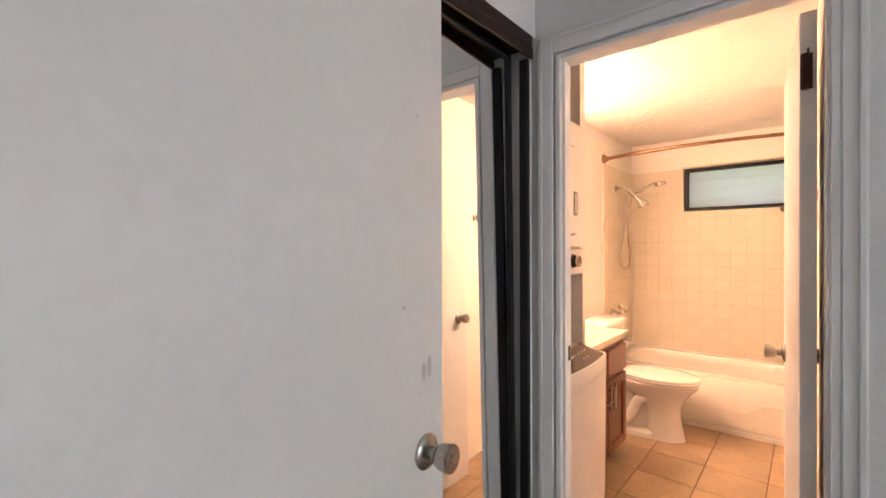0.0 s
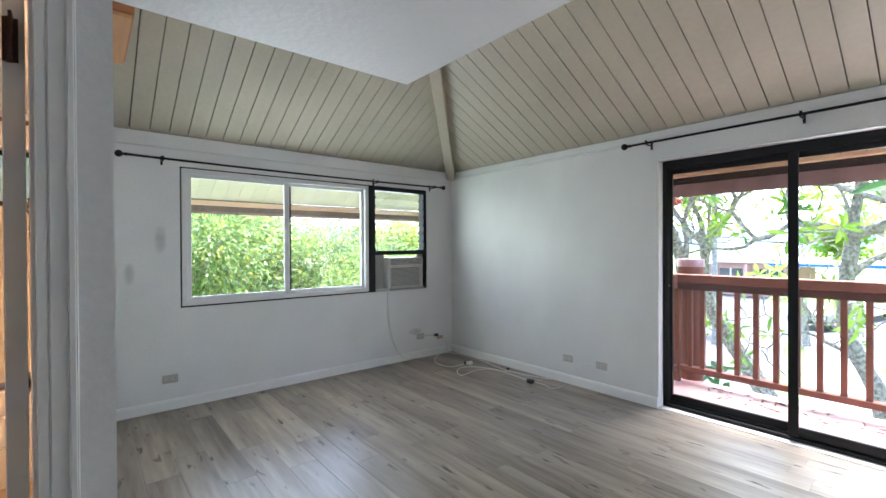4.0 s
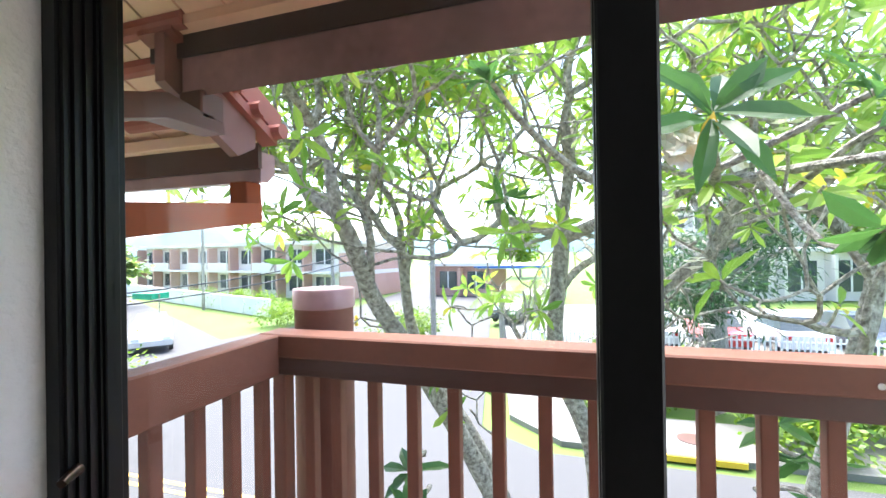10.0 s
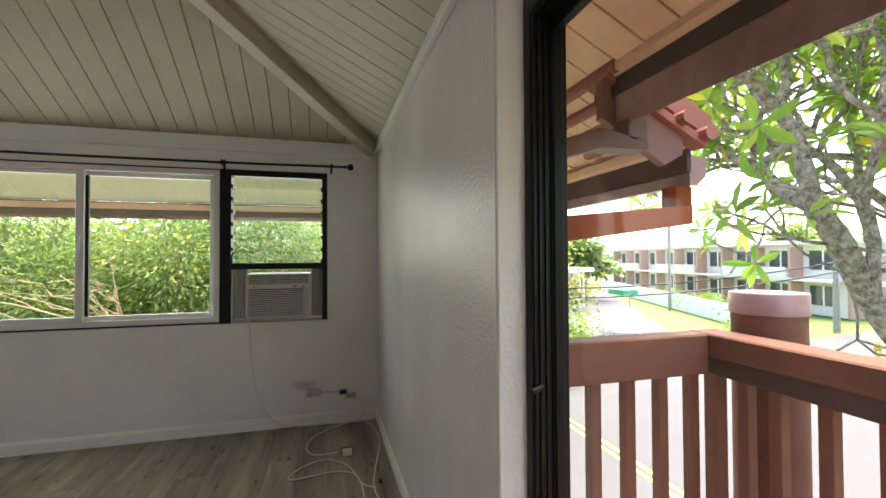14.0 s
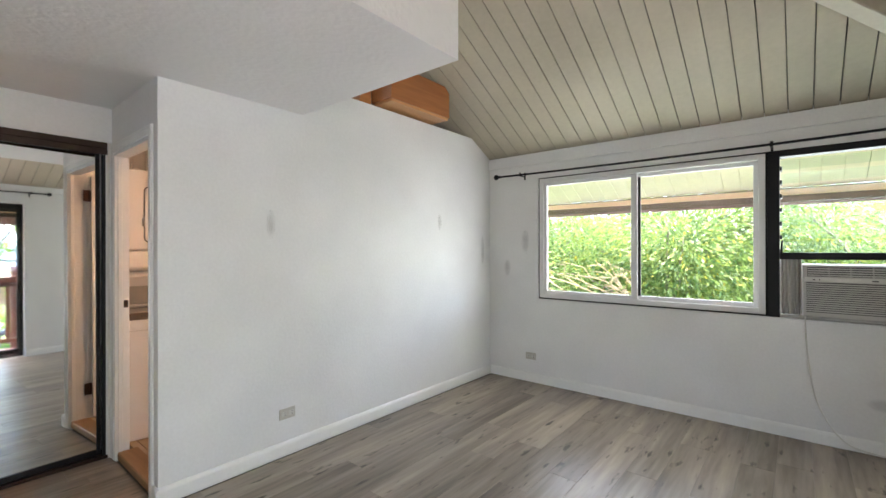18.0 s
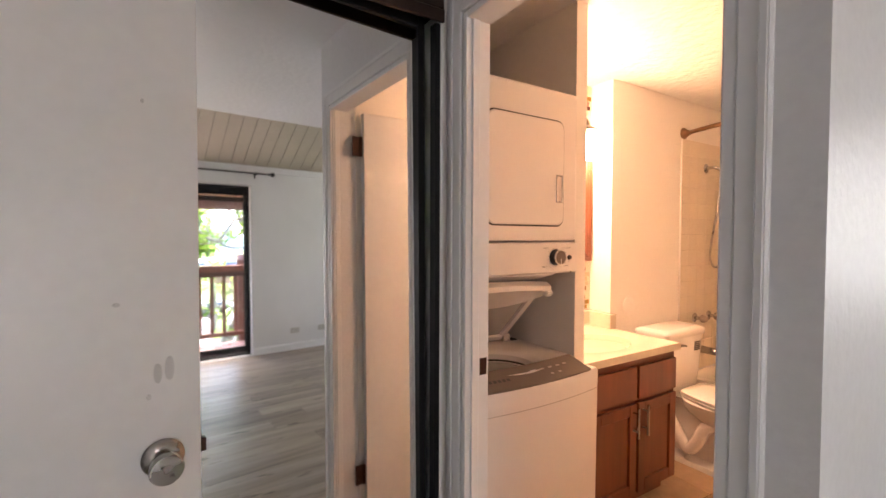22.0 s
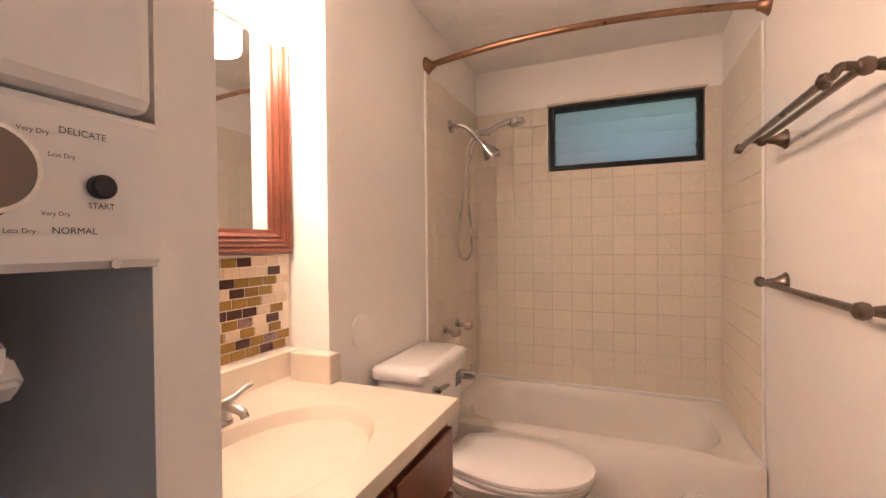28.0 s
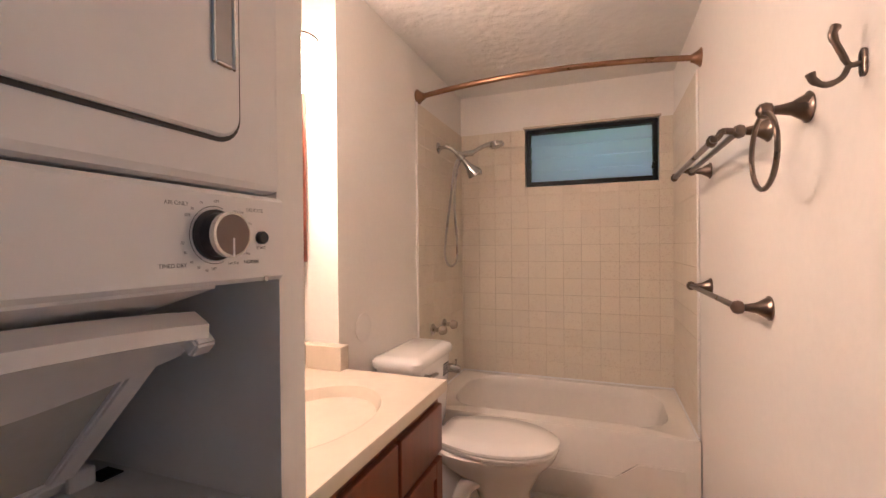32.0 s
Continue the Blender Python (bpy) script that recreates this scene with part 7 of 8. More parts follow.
for k in range(5):
    s = 0.52 + 0.10 * k
    part("roof_tile", T([(XE + s, 1.74, 2.045 - 0.514 * (s - 0.50)), (XE + s, 2.36, 2.045 - 0.514 * (s - 0.50))], 0.028, 10), M_ROOFTILE, eave_e)
part("trim", B(XE + 0.855, 1.841, 1.790, XE + 0.905, 5.0, 1.835, bev=0.004), M_EAVE, eave_e)
# lower fascia takes the same darker brown as the under rail
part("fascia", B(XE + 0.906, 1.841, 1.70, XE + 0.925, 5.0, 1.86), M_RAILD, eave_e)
bm = bmesh.new()
prism(bm, [(XE + 0.926, 1.765), (XE + 0.926, 1.655), (XE + 0.965, 1.655), (XE + 1.005, 1.69), (XE + 1.005, 1.765)], "y", 1.848, 5.0)
part("gutter", bm, M_GUTTER, eave_e)
bm = bmesh.new()
box(bm, XE + 0.895, 1.885, 1.545, XE + 0.975, 1.965, 1.6545, bev=0.004)
vs = [Vector((XE + 0.975, 1.885, 1.505)), Vector((XE + 0.975, 1.967, 1.505)), Vector((XO + 0.01, LEAD_Y + 0.085, LEAD_Z)), Vector((XO + 0.01, LEAD_Y, LEAD_Z))]
lo = [bm.verts.new(v) for v in vs]
hi = [bm.verts.new(v + Vector((0, 0, 0.075))) for v in vs]
for i in range(4):
    bm.faces.new((lo[i], lo[(i + 1) % 4], hi[(i + 1) % 4], hi[i]))
bm.faces.new(lo[::-1])
bm.faces.new(hi)
part("leader", bm, M_LEADER, eave_e, "orange-brown downpipe elbow")
# north gutter
part("trim", B(-1.0, YN + 0.83, ez(0.85) - 0.03, 4.9, YN + 0.87, ez(0.85) + 0.02), M_EAVE, eave_n)
bm = bmesh.new()
prism(bm, [(YN + 0.871, 1.90), (YN + 0.871, 1.775), (YN + 0.95, 1.775), (YN + 0.98, 1.81), (YN + 0.98, 1.90)], "x", -1.0, 4.9)
part("gutter", bm, M_TAUPE, eave_n)
part("gutter_lip", B(-1.0, YN + 0.93, 1.752, 4.9, YN + 0.94, 1.7745), M_GUTTER, eave_n)

# outer house walls below, so that the room stands on a storey
bm = bmesh.new()
box(bm, -2.1, YS - 1.6, -3.2, XO, YO, -0.301)
solo("wall_lower_storey", bm, M_STUCCO, "plain white lower storey wall", "wall", kind="structure")

# ---- ground ----
GZ = -3.2
M_ASPH = mat("asphalt", (0.06, 0.06, 0.064, 1), 0.85, big=0.25, fine=12, amount=0.25, bump=0.1)
M_GRASS = mat("lawn", (0.10, 0.17, 0.025, 1), 0.9, big=0.5, fine=14, amount=0.35, bump=0.2)
M_CONC = mat("pale_concrete", (0.17, 0.165, 0.155, 1), 0.8, big=0.6, fine=20, amount=0.2, bump=0.08)
M_YELLOW = mat("yellow_road_paint", (0.65, 0.42, 0.03, 1), 0.6, amount=0.2)
M_WHITE = mat("white_wall_paint", (0.72, 0.72, 0.70, 1), 0.6, big=0.5, amount=0.1)
bm = bmesh.new()
quad(bm, (-900, -900, GZ - 0.05), (900, -900, GZ - 0.05), (900, 900, GZ - 0.05), (-900, 900, GZ - 0.05))
solo("ground", bm, M_GRASS, "green lawn and verges", "ground", kind="structure", at=(0, 0, GZ - 0.05))


def sheet(name, pts, z, th, material, label, category):
    bm = bmesh.new()
    prism(bm, pts, "z", z - th, z)
    return solo(name, bm, material, label, category, kind="structure")


sheet("road", [(6.4, -60), (13.6, -60), (13.6, 1.6), (14.6, 3.2), (70, 13.5), (70, 22), (27, 17.6), (22, 19.0), (42, 54), (33, 60), (14, 24), (10.5, 24), (6.4, 60), (4.0, 60), (5.4, 20)], GZ, 0.06, M_ASPH, "grey asphalt street with a junction", "road")
sheet("pavement", [(14.1, -60), (16.2, -60), (16.2, 0.6), (60, 9.6), (60, 11.2), (15.4, 2.6), (14.1, 1.2)], GZ + 0.09, 0.16, M_CONC, "pale concrete pavement", "pavement")
sheet("car_park", [(19.0, -16), (40, -16), (40, 5.0), (19.0, 1.0)], GZ + 0.06, 0.12, M_CONC, "pale concrete forecourt", "forecourt")
for i, (a, b) in enumerate((((10.2, -40), (10.0, 16)), ((10.45, -40), (10.25, 16)))):
    bm = bmesh.new()
    d = (Vector((b[0] - a[0], b[1] - a[1], 0))).normalized()
    s = Vector((-d.y, d.x, 0)) * 0.05
    A, Bv = Vector((*a, GZ + 0.004)), Vector((*b, GZ + 0.004))
    quad(bm, A - s, Bv - s, Bv + s, A + s)
    solo("road_line", bm, M_YELLOW, "yellow painted line on the asphalt", "road line", "road lines", kind="structure")
bm = bmesh.new()
box(bm, 6.55, -20, GZ + 0.001, 6.65, 18, GZ + 0.005)
solo("road_line", bm, M_WHITE, "white painted line along the street's edge", "road line", "road lines", kind="structure")
drain = thing("storm_drain", (14.0, -1.6, GZ), "concrete kerb inlet with a yellow painted edge", "storm drain")
part("slab", B(14.0, -2.6, GZ + 0.0, 15.6, -0.7, GZ + 0.13, bev=0.02), M_CONC, drain)
part("yellow_edge", B(13.9, -2.5, GZ + 0.0, 13.998, -0.8, GZ + 0.135, bev=0.01), M_YELLOW, drain, "yellow painted kerb edge")
part("manhole_cover", T([(14.9, -1.7, GZ + 0.131), (14.9, -1.7, GZ + 0.145)], 0.32, 20), M_RAILD, drain)

# ---- plants ----
M_BARK = mat("grey_lichen_bark", (0.46, 0.43, 0.38, 1), 0.85, big=22, fine=70, amount=0.4, bump=0.25, dark=(0.06, 0.045, 0.03, 1), dist=0.02)


def leaf_material(name, a, b, c):
    """Leaves in three greens by island, a little translucent."""
    m = bpy.data.materials.new(name)
    m.use_nodes = True
    N, L = m.node_tree.nodes, m.node_tree.links
    bs = N["Principled BSDF"]
    g, r = N.new("ShaderNodeNewGeometry"), N.new("ShaderNodeValToRGB")
    r.color_ramp.elements[0].color, r.color_ramp.elements[1].color = a, b
    e = r.color_ramp.elements.new(0.93)
    e.color = b
    r.color_ramp.elements[2].position = 1.0
    r.color_ramp.elements[2].color = c
    L.new(g.outputs["Random Per Island"], r.inputs[0])
    L.new(r.outputs[0], bs.inputs["Base Color"])
    bs.inputs["Roughness"].default_value = 0.42
    tl, mx = N.new("ShaderNodeBsdfTranslucent"), N.new("ShaderNodeMixShader")
    L.new(r.outputs[0], tl.inputs[0])
    mx.inputs[0].default_value = 0.58
    L.new(bs.outputs[0], mx.inputs[1])
    L.new(tl.outputs[0], mx.inputs[2])
    L.new(mx.outputs[0], N["Material Output"].inputs[0])
    return m


M_LEAF = leaf_material("plumeria_leaf", (0.13, 0.27, 0.04, 1), (0.33, 0.48, 0.08, 1), (0.6, 0.5, 0.05, 1))
M_FINE = leaf_material("fine_leaf", (0.05, 0.12, 0.035, 1), (0.23, 0.31, 0.075, 1), (0.50, 0.40, 0.05, 1))
M_YTREE = leaf_material("yellow_green_leaf", (0.12, 0.17, 0.02, 1), (0.27, 0.27, 0.035, 1), (0.4, 0.3, 0.03, 1))
M_HEDGE = leaf_material("hedge_leaf", (0.07, 0.17, 0.015, 1), (0.24, 0.36, 0.03, 1), (0.3, 0.4, 0.04, 1))
M_PINE = leaf_material("pine_leaf", (0.02, 0.06, 0.02, 1), (0.05, 0.12, 0.04, 1), (0.08, 0.15, 0.05, 1))
M_PETAL = mat("white_petal", (0.8, 0.78, 0.7, 1), 0.6, amount=0.08, bump=0)


def add_leaf(V, F, base, d, nrm, length, width, droop=0.25):
    """A folded pointed leaf of six points: a mid-rib and two blades."""
    d = d.normalized()
    s = d.cross(nrm).normalized()
    n2 = s.cross(d).normalized()
    i = len(V)
    V += [base, base + d * length * 0.35 + s * width * 0.42 + n2 * width * 0.16, base + d * length * 0.7 + s * width * 0.5 - n2 * droop * length * 0.25 + n2 * width * 0.14, base + d * length - n2 * droop * length * 0.6,
          base + d * length * 0.7 - s * width * 0.5 - n2 * droop * length * 0.25 + n2 * width * 0.14, base + d * length * 0.35 - s * width * 0.42 + n2 * width * 0.16, base + d * length * 0.35, base + d * length * 0.7 - n2 * droop * length * 0.25]
    F += [(i, i + 6, i + 1), (i + 1, i + 6, i + 7, i + 2), (i + 2, i + 7, i + 3), (i, i + 5, i + 6), (i + 5, i + 4, i + 7, i + 6), (i + 4, i + 3, i + 7)]


def raw_mesh(name, V, F, material):
    me = bpy.data.meshes.new(name)
    me.from_pydata([tuple(v) for v in V], [], F)
    me.materials.append(material)
    return me


def whorl(V, F, tip, d, rg, n, size):
    """Leaves round a stub's end."""
    d = d.normalized()
    a = d.cross(Vector((0.2, 0.9, 0.3))).normalized()
    b = d.cross(a)
    for k in range(n):
        t = 2.4 * k + rg.uniform(-0.2, 0.2)
        out = a * math.cos(t) + b * math.sin(t)
        tilt = rg.uniform(-0.15, 0.75)
        dd = (out + d * tilt).normalized()
        add_leaf(V, F, tip - d * rg.uniform(0, 0.06), dd, d, size * rg.uniform(0.6, 1.15), size * rg.uniform(0.20, 0.29), rg.uniform(0.1, 0.5))


def plumeria(base, trunk, heads, seed, label, trunk_r=0.105, leafsize=0.27, levels=6):
    """A trunk that forks into kinked limbs; every stub ends in a whorl of leaves."""
    rg = random.Random(seed)
    tree = thing("plumeria_tree", base, label, "tree", "plumeria trees by the balcony")
    wood = bmesh.new()
    V, F, PV, PF = [], [], [], []

    def grow(p, d, r, ln, lev):
        n = 3
        pts, rad = [p], [r]
        q = p.copy()
        dd = d.copy()
        for i in range(n):
            dd = (dd + Vector((rg.uniform(-0.42, 0.42), rg.uniform(-0.42, 0.42), rg.uniform(-0.22, 0.34)))).normalized()
            if q.x < 6.1 and dd.x < 0:
                dd.x *= -0.5
            q = q + dd * ln / n
            pts.append(q.copy())
            rad.append(max(0.010, r * (1 - 0.16 * (i + 1) / n) * rg.uniform(0.86, 1.16)))
        tube(wood, pts, rad, 7 if lev < 3 else 5)
        if lev >= levels:
            if q.z > 1.5 or rg.random() < 0.35:
                whorl(V, F, q, dd, rg, rg.randint(5, 8), leafsize)
            if rg.random() < 0.07:
                for k in range(6):
                    c = q + dd * 0.06 + Vector((rg.uniform(-0.06, 0.06), rg.uniform(-0.06, 0.06), rg.uniform(0, 0.07)))
                    for j in range(5):
                        a = 2 * math.pi * j / 5
                        add_leaf(PV, PF, c, Vector((math.cos(a), math.sin(a), 0.35)), Vector((0, 0, 1)), 0.045, 0.035, 0.1)
            return
        kids = 3 if rg.random() < (0.35 if lev < 4 else 0.22) else 2
        a0 = rg.uniform(0, 6.28)
        e1 = dd.cross(Vector((0.3, 0.2, 0.9))).normalized()
        e2 = dd.cross(e1)
        for k in range(kids):
            a = a0 + 2 * math.pi * k / kids + rg.uniform(-0.5, 0.5)
            side = e1 * math.cos(a) + e2 * math.sin(a)
            nd = (dd * 0.65 + side * rg.uniform(0.6, 1.05) + Vector((0, 0, 0.16))).normalized()
            grow(q, nd, rad[-1] * rg.uniform(0.72, 0.86), ln * rg.uniform(0.76, 0.97), lev + 1)
        if lev >= 2 and rg.random() < (0.35 if q.z > 1.5 else 0.1):
            sd = (e1 * math.cos(a0 + 1) + e2 * math.sin(a0 + 1) + Vector((0, 0, 0.5))).normalized()
            tube(wood, [pts[2], pts[2] + sd * 0.09, pts[2] + sd * 0.17 + Vector((0, 0, 0.04))], [rad[2] * 0.5, rad[2] * 0.4, rad[2] * 0.38], 5)
            whorl(V, F, pts[2] + sd * 0.17 + Vector((0, 0, 0.04)), sd, rg, 6, leafsize * 0.85)

    path = smooth_path([base] + trunk, 5)
    m = len(path)
    tube(wood, path, [trunk_r * (1.15 - 0.45 * i / m) * rg.uniform(0.93, 1.08) for i in range(m)], 10)
    for at, d, r, ln in heads:
        grow(Vector(at), Vector(d).normalized(), r, ln * 1.0, 1)
    part("trunk", wood, M_BARK, tree, "grey lichen-spotted forking trunk and limbs", smooth=True)
    off = Vector(base)
    cr = new("crown", raw_mesh("crown", [v - off for v in V], F, M_LEAF))
    cr.parent = tree
    if PV:
        fl = new("flowers", raw_mesh("flowers", [v - off for v in PV], PF, M_PETAL))
        fl.parent = tree
        tagged(fl, "white plumeria flowers")
    return tree


plumeria((8.4, 0.95, GZ), [(8.4, 1.3, -2.2), (8.3, 1.84, -0.99), (8.0, 2.32, 0.03), (7.6, 2.49, 0.6), (7.4, 2.65, 1.0), (7.1, 2.68, 1.48), (6.93, 2.71, 1.70)],
         [((6.93, 2.71, 1.70), (-0.30, 0.60, 0.35), 0.055, 0.62), ((6.93, 2.71, 1.70), (-0.1, -0.1, 1), 0.058, 0.78), ((7.0, 2.70, 1.60), (0.2, 0.45, 0.8), 0.05, 0.7), ((7.4, 2.65, 1.0), (0.1, -0.5, 0.8), 0.05, 0.75)],
         3, "plumeria tree leaning over the street with grey forking limbs", 0.10)
plumeria((8.55, 1.2, GZ), [(8.5, 1.6, -1.4), (8.6, 2.3, -0.3), (8.6, 2.7, 0.41), (8.49, 2.78, 1.43)],
         [((8.49, 2.78, 1.43), (0.1, 0.55, 0.8), 0.055, 0.8), ((8.49, 2.78, 1.43), (-0.15, -0.5, 0.8), 0.06, 0.9), ((8.55, 2.75, 0.9), (0.3, 0.3, 0.8), 0.045, 0.8), ((8.49, 2.78, 1.43), (0.0, 0.0, 1.0), 0.05, 0.95)],
         5, "slender plumeria tree beside a leaning one", 0.085)
plumeria((8.4, 0.7, GZ), [(8.4, 0.58, -1.6), (8.42, 0.62, -0.7), (8.5, 0.98, 0.26), (8.5, 0.9, 1.49)],
         [((8.5, 0.9, 1.49), (0.0, 0.1, 1), 0.07, 0.85), ((8.5, 0.9, 1.49), (-0.1, 0.7, 0.6), 0.06, 0.75), ((8.5, 0.95, 0.9), (0.4, -0.5, 0.6), 0.055, 0.75), ((8.45, 0.8, -0.2), (0.3, 0.5, 0.5), 0.04, 0.5)],
         8, "plumeria tree with knotted grey limbs beside the balcony", 0.115)
plumeria((8.8, 0.5, GZ), [(8.7, 0.35, -2.0), (8.4, 0.16, -0.4), (8.6, 0.2, 0.2), (8.95, -0.05, 0.8), (8.9, -0.6, 1.3)],
         [((8.9, -0.6, 1.3), (-0.1, -0.3, 0.9), 0.065, 0.8), ((8.9, -0.6, 1.3), (0.3, -0.6, 0.5), 0.06, 0.8), ((8.95, -0.05, 0.8), (0.4, 0.4, 0.8), 0.05, 0.8)],
         14, "plumeria tree with a wide leafy crown", 0.09)
plumeria((7.8, -0.6, GZ), [(7.9, -0.85, -1.8), (8.0, -1.15, -0.6), (8.0, -1.45, 0.6), (8.0, -1.55, 1.1)],
         [((8.0, -1.55, 1.1), (-0.05, 0.35, 0.9), 0.065, 0.7), ((8.0, -1.55, 1.1), (0.2, -0.7, 0.6), 0.065, 0.75), ((8.0, -1.4, 0.4), (-0.5, 0.1, 0.6), 0.045, 0.6)],
         23, "plumeria tree close behind the balcony railing", 0.095)
plumeria((10.2, -3.6, GZ), [(10.1, -3.5, -1.6), (9.8, -3.4, 0.0)],
         [((9.8, -3.4, 0.0), (-0.3, 0.3, 0.9), 0.08, 0.95), ((9.8, -3.4, 0.0), (0.2, -0.6, 0.7), 0.08, 0.95), ((9.9, -3.45, -0.6), (-0.3, 0.7, 0.5), 0.06, 0.8)],
         31, "plumeria tree further along the street", 0.14)

# the branch that reaches close to the sliding door
near = thing("plumeria_branch", (8.0, 0.3, 0.4), "plumeria limb with large leaves, one yellow leaf and white flowers", "branch", "plumeria trees by the balcony")
LOW_SPRAYS = [
    ((6.6, 1.96, -0.23), (-0.3, 0.2, 0.5), 9, 0.3),
    ((6.5, 1.88, -0.46), (-0.2, -0.3, 0.3), 7, 0.28),
    ((6.4, -0.41, 0.24), (-0.3, 0.1, -0.5), 8, 0.33),
    ((6.5, -0.31, 0.4), (-0.3, 0.3, 0.5), 7, 0.28),
    ((5.70, -0.39, 1.44), (-0.4, 0.1, -0.6), 9, 0.34),
    ((7.2, 1.31, 1.79), (-0.3, 0.1, -0.7), 7, 0.3),
    ((6.0, -0.65, 1.96), (-0.4, -0.3, 0.3), 8, 0.34),
    ((6.6, -0.63, -0.15), (-0.2, -0.1, 0.5), 6, 0.26),
]
rg = random.Random(77)
tip = Vector((5.66, 0.19, 1.94))
bm = bmesh.new()
tube(bm, smooth_path([(8.5, 0.9, 1.49), (8.05, 0.52, 1.64), (7.6, 0.22, 1.76), (7.0, -0.10, 1.80), (6.45, -0.02, 1.82), (5.76, 0.19, 1.91)], 5), [0.072 - 0.0022 * i for i in range(26)], 10)
tube(bm, smooth_path([(7.0, -0.10, 1.80), (6.6, -0.45, 1.82), (6.1, -0.75, 1.80), (5.72, -1.0, 1.80)], 5), [0.036 - 0.0014 * i for i in range(16)], 8)
tube(bm, smooth_path([(6.45, -0.02, 1.82), (6.1, -0.25, 1.92), (5.8, -0.42, 2.0)], 5), [0.026 - 0.001 * i for i in range(11)], 8)
tube(bm, smooth_path([(7.6, 0.22, 1.76), (7.1, 0.75, 2.0), (6.5, 1.05, 2.2), (6.05, 1.2, 2.36)], 5), [0.04 - 0.0016 * i for i in range(16)], 8)
for q, d, n, s in LOW_SPRAYS:
    q, d = Vector(q), Vector(d).normalized()
    tube(bm, smooth_path([q + Vector((0.75, 0.15, -0.25 if d.z > 0 else 0.35)), q + Vector((0.4, 0.02, -0.05)), q - d * 0.01], 4), [0.022 - 0.0012 * k for k in range(9)], 6)
part("limb", bm, M_BARK, near, smooth=True)
V, F = [], []
for q, d, n, s in ((tip, Vector((-0.7, -0.05, 0.35)), 12, 0.38), (Vector((5.7, -1.0, 1.78)), Vector((-0.6, -0.7, 0.3)), 8, 0.33), (Vector((5.78, -0.43, 2.0)), Vector((-0.4, -0.5, 0.8)), 8, 0.3), (Vector((6.03, 1.2, 2.37)), Vector((-0.3, 0.1, 0.9)), 11, 0.3), (Vector((6.45, -0.02, 1.84)), Vector((0, -0.2, 1)), 5, 0.24)):
    whorl(V, F, q, d, rg, n, s)
for q, d, n, s in LOW_SPRAYS:
    whorl(V, F, Vector(q), Vector(d), rg, n, s)
lv = new("leaves", raw_mesh("leaves", [v - Vector(near.location) for v in V], F, leaf_material("dark_plumeria_leaf", (0.03, 0.085, 0.022, 1), (0.075, 0.18, 0.04, 1), (0.2, 0.32, 0.05, 1))))
lv.parent = near
V, F = [], []
add_leaf(V, F, tip, Vector((-0.2, 0.25, -0.9)), Vector((-1, 0, 0)), 0.2, 0.07)
yl = new("yellow_leaf", raw_mesh("yellow_leaf", [v - Vector(near.location) for v in V], F, M_YELLOW))
yl.parent = near
V, F = [], []
for c0 in (Vector((5.72, 0.34, 1.83)), Vector((5.74, 0.27, 1.80)), Vector((6.85, -0.20, 1.93)), Vector((6.80, -0.30, 1.95))):
    for k in range(10):
        c = c0 + Vector((rg.uniform(-0.06, 0.06), rg.uniform(-0.07, 0.07), rg.uniform(-0.05, 0.05)))
        nd = Vector((-0.6, rg.uniform(-0.4, 0.4), rg.uniform(-0.2, 0.6)))
        s1 = nd.cross(Vector((0, 0, 1))).normalized()
        s2 = nd.cross(s1).normalized()
        for j in range(5):
            a = 2 * math.pi * j / 5
            add_leaf(V, F, c, s1 * math.cos(a) + s2 * math.sin(a) + nd * 0.4, nd, 0.048, 0.042, 0.1)
fl = new("flowers", raw_mesh("flowers", [v - Vector(near.location) for v in V], F, M_PETAL))
fl.parent = near


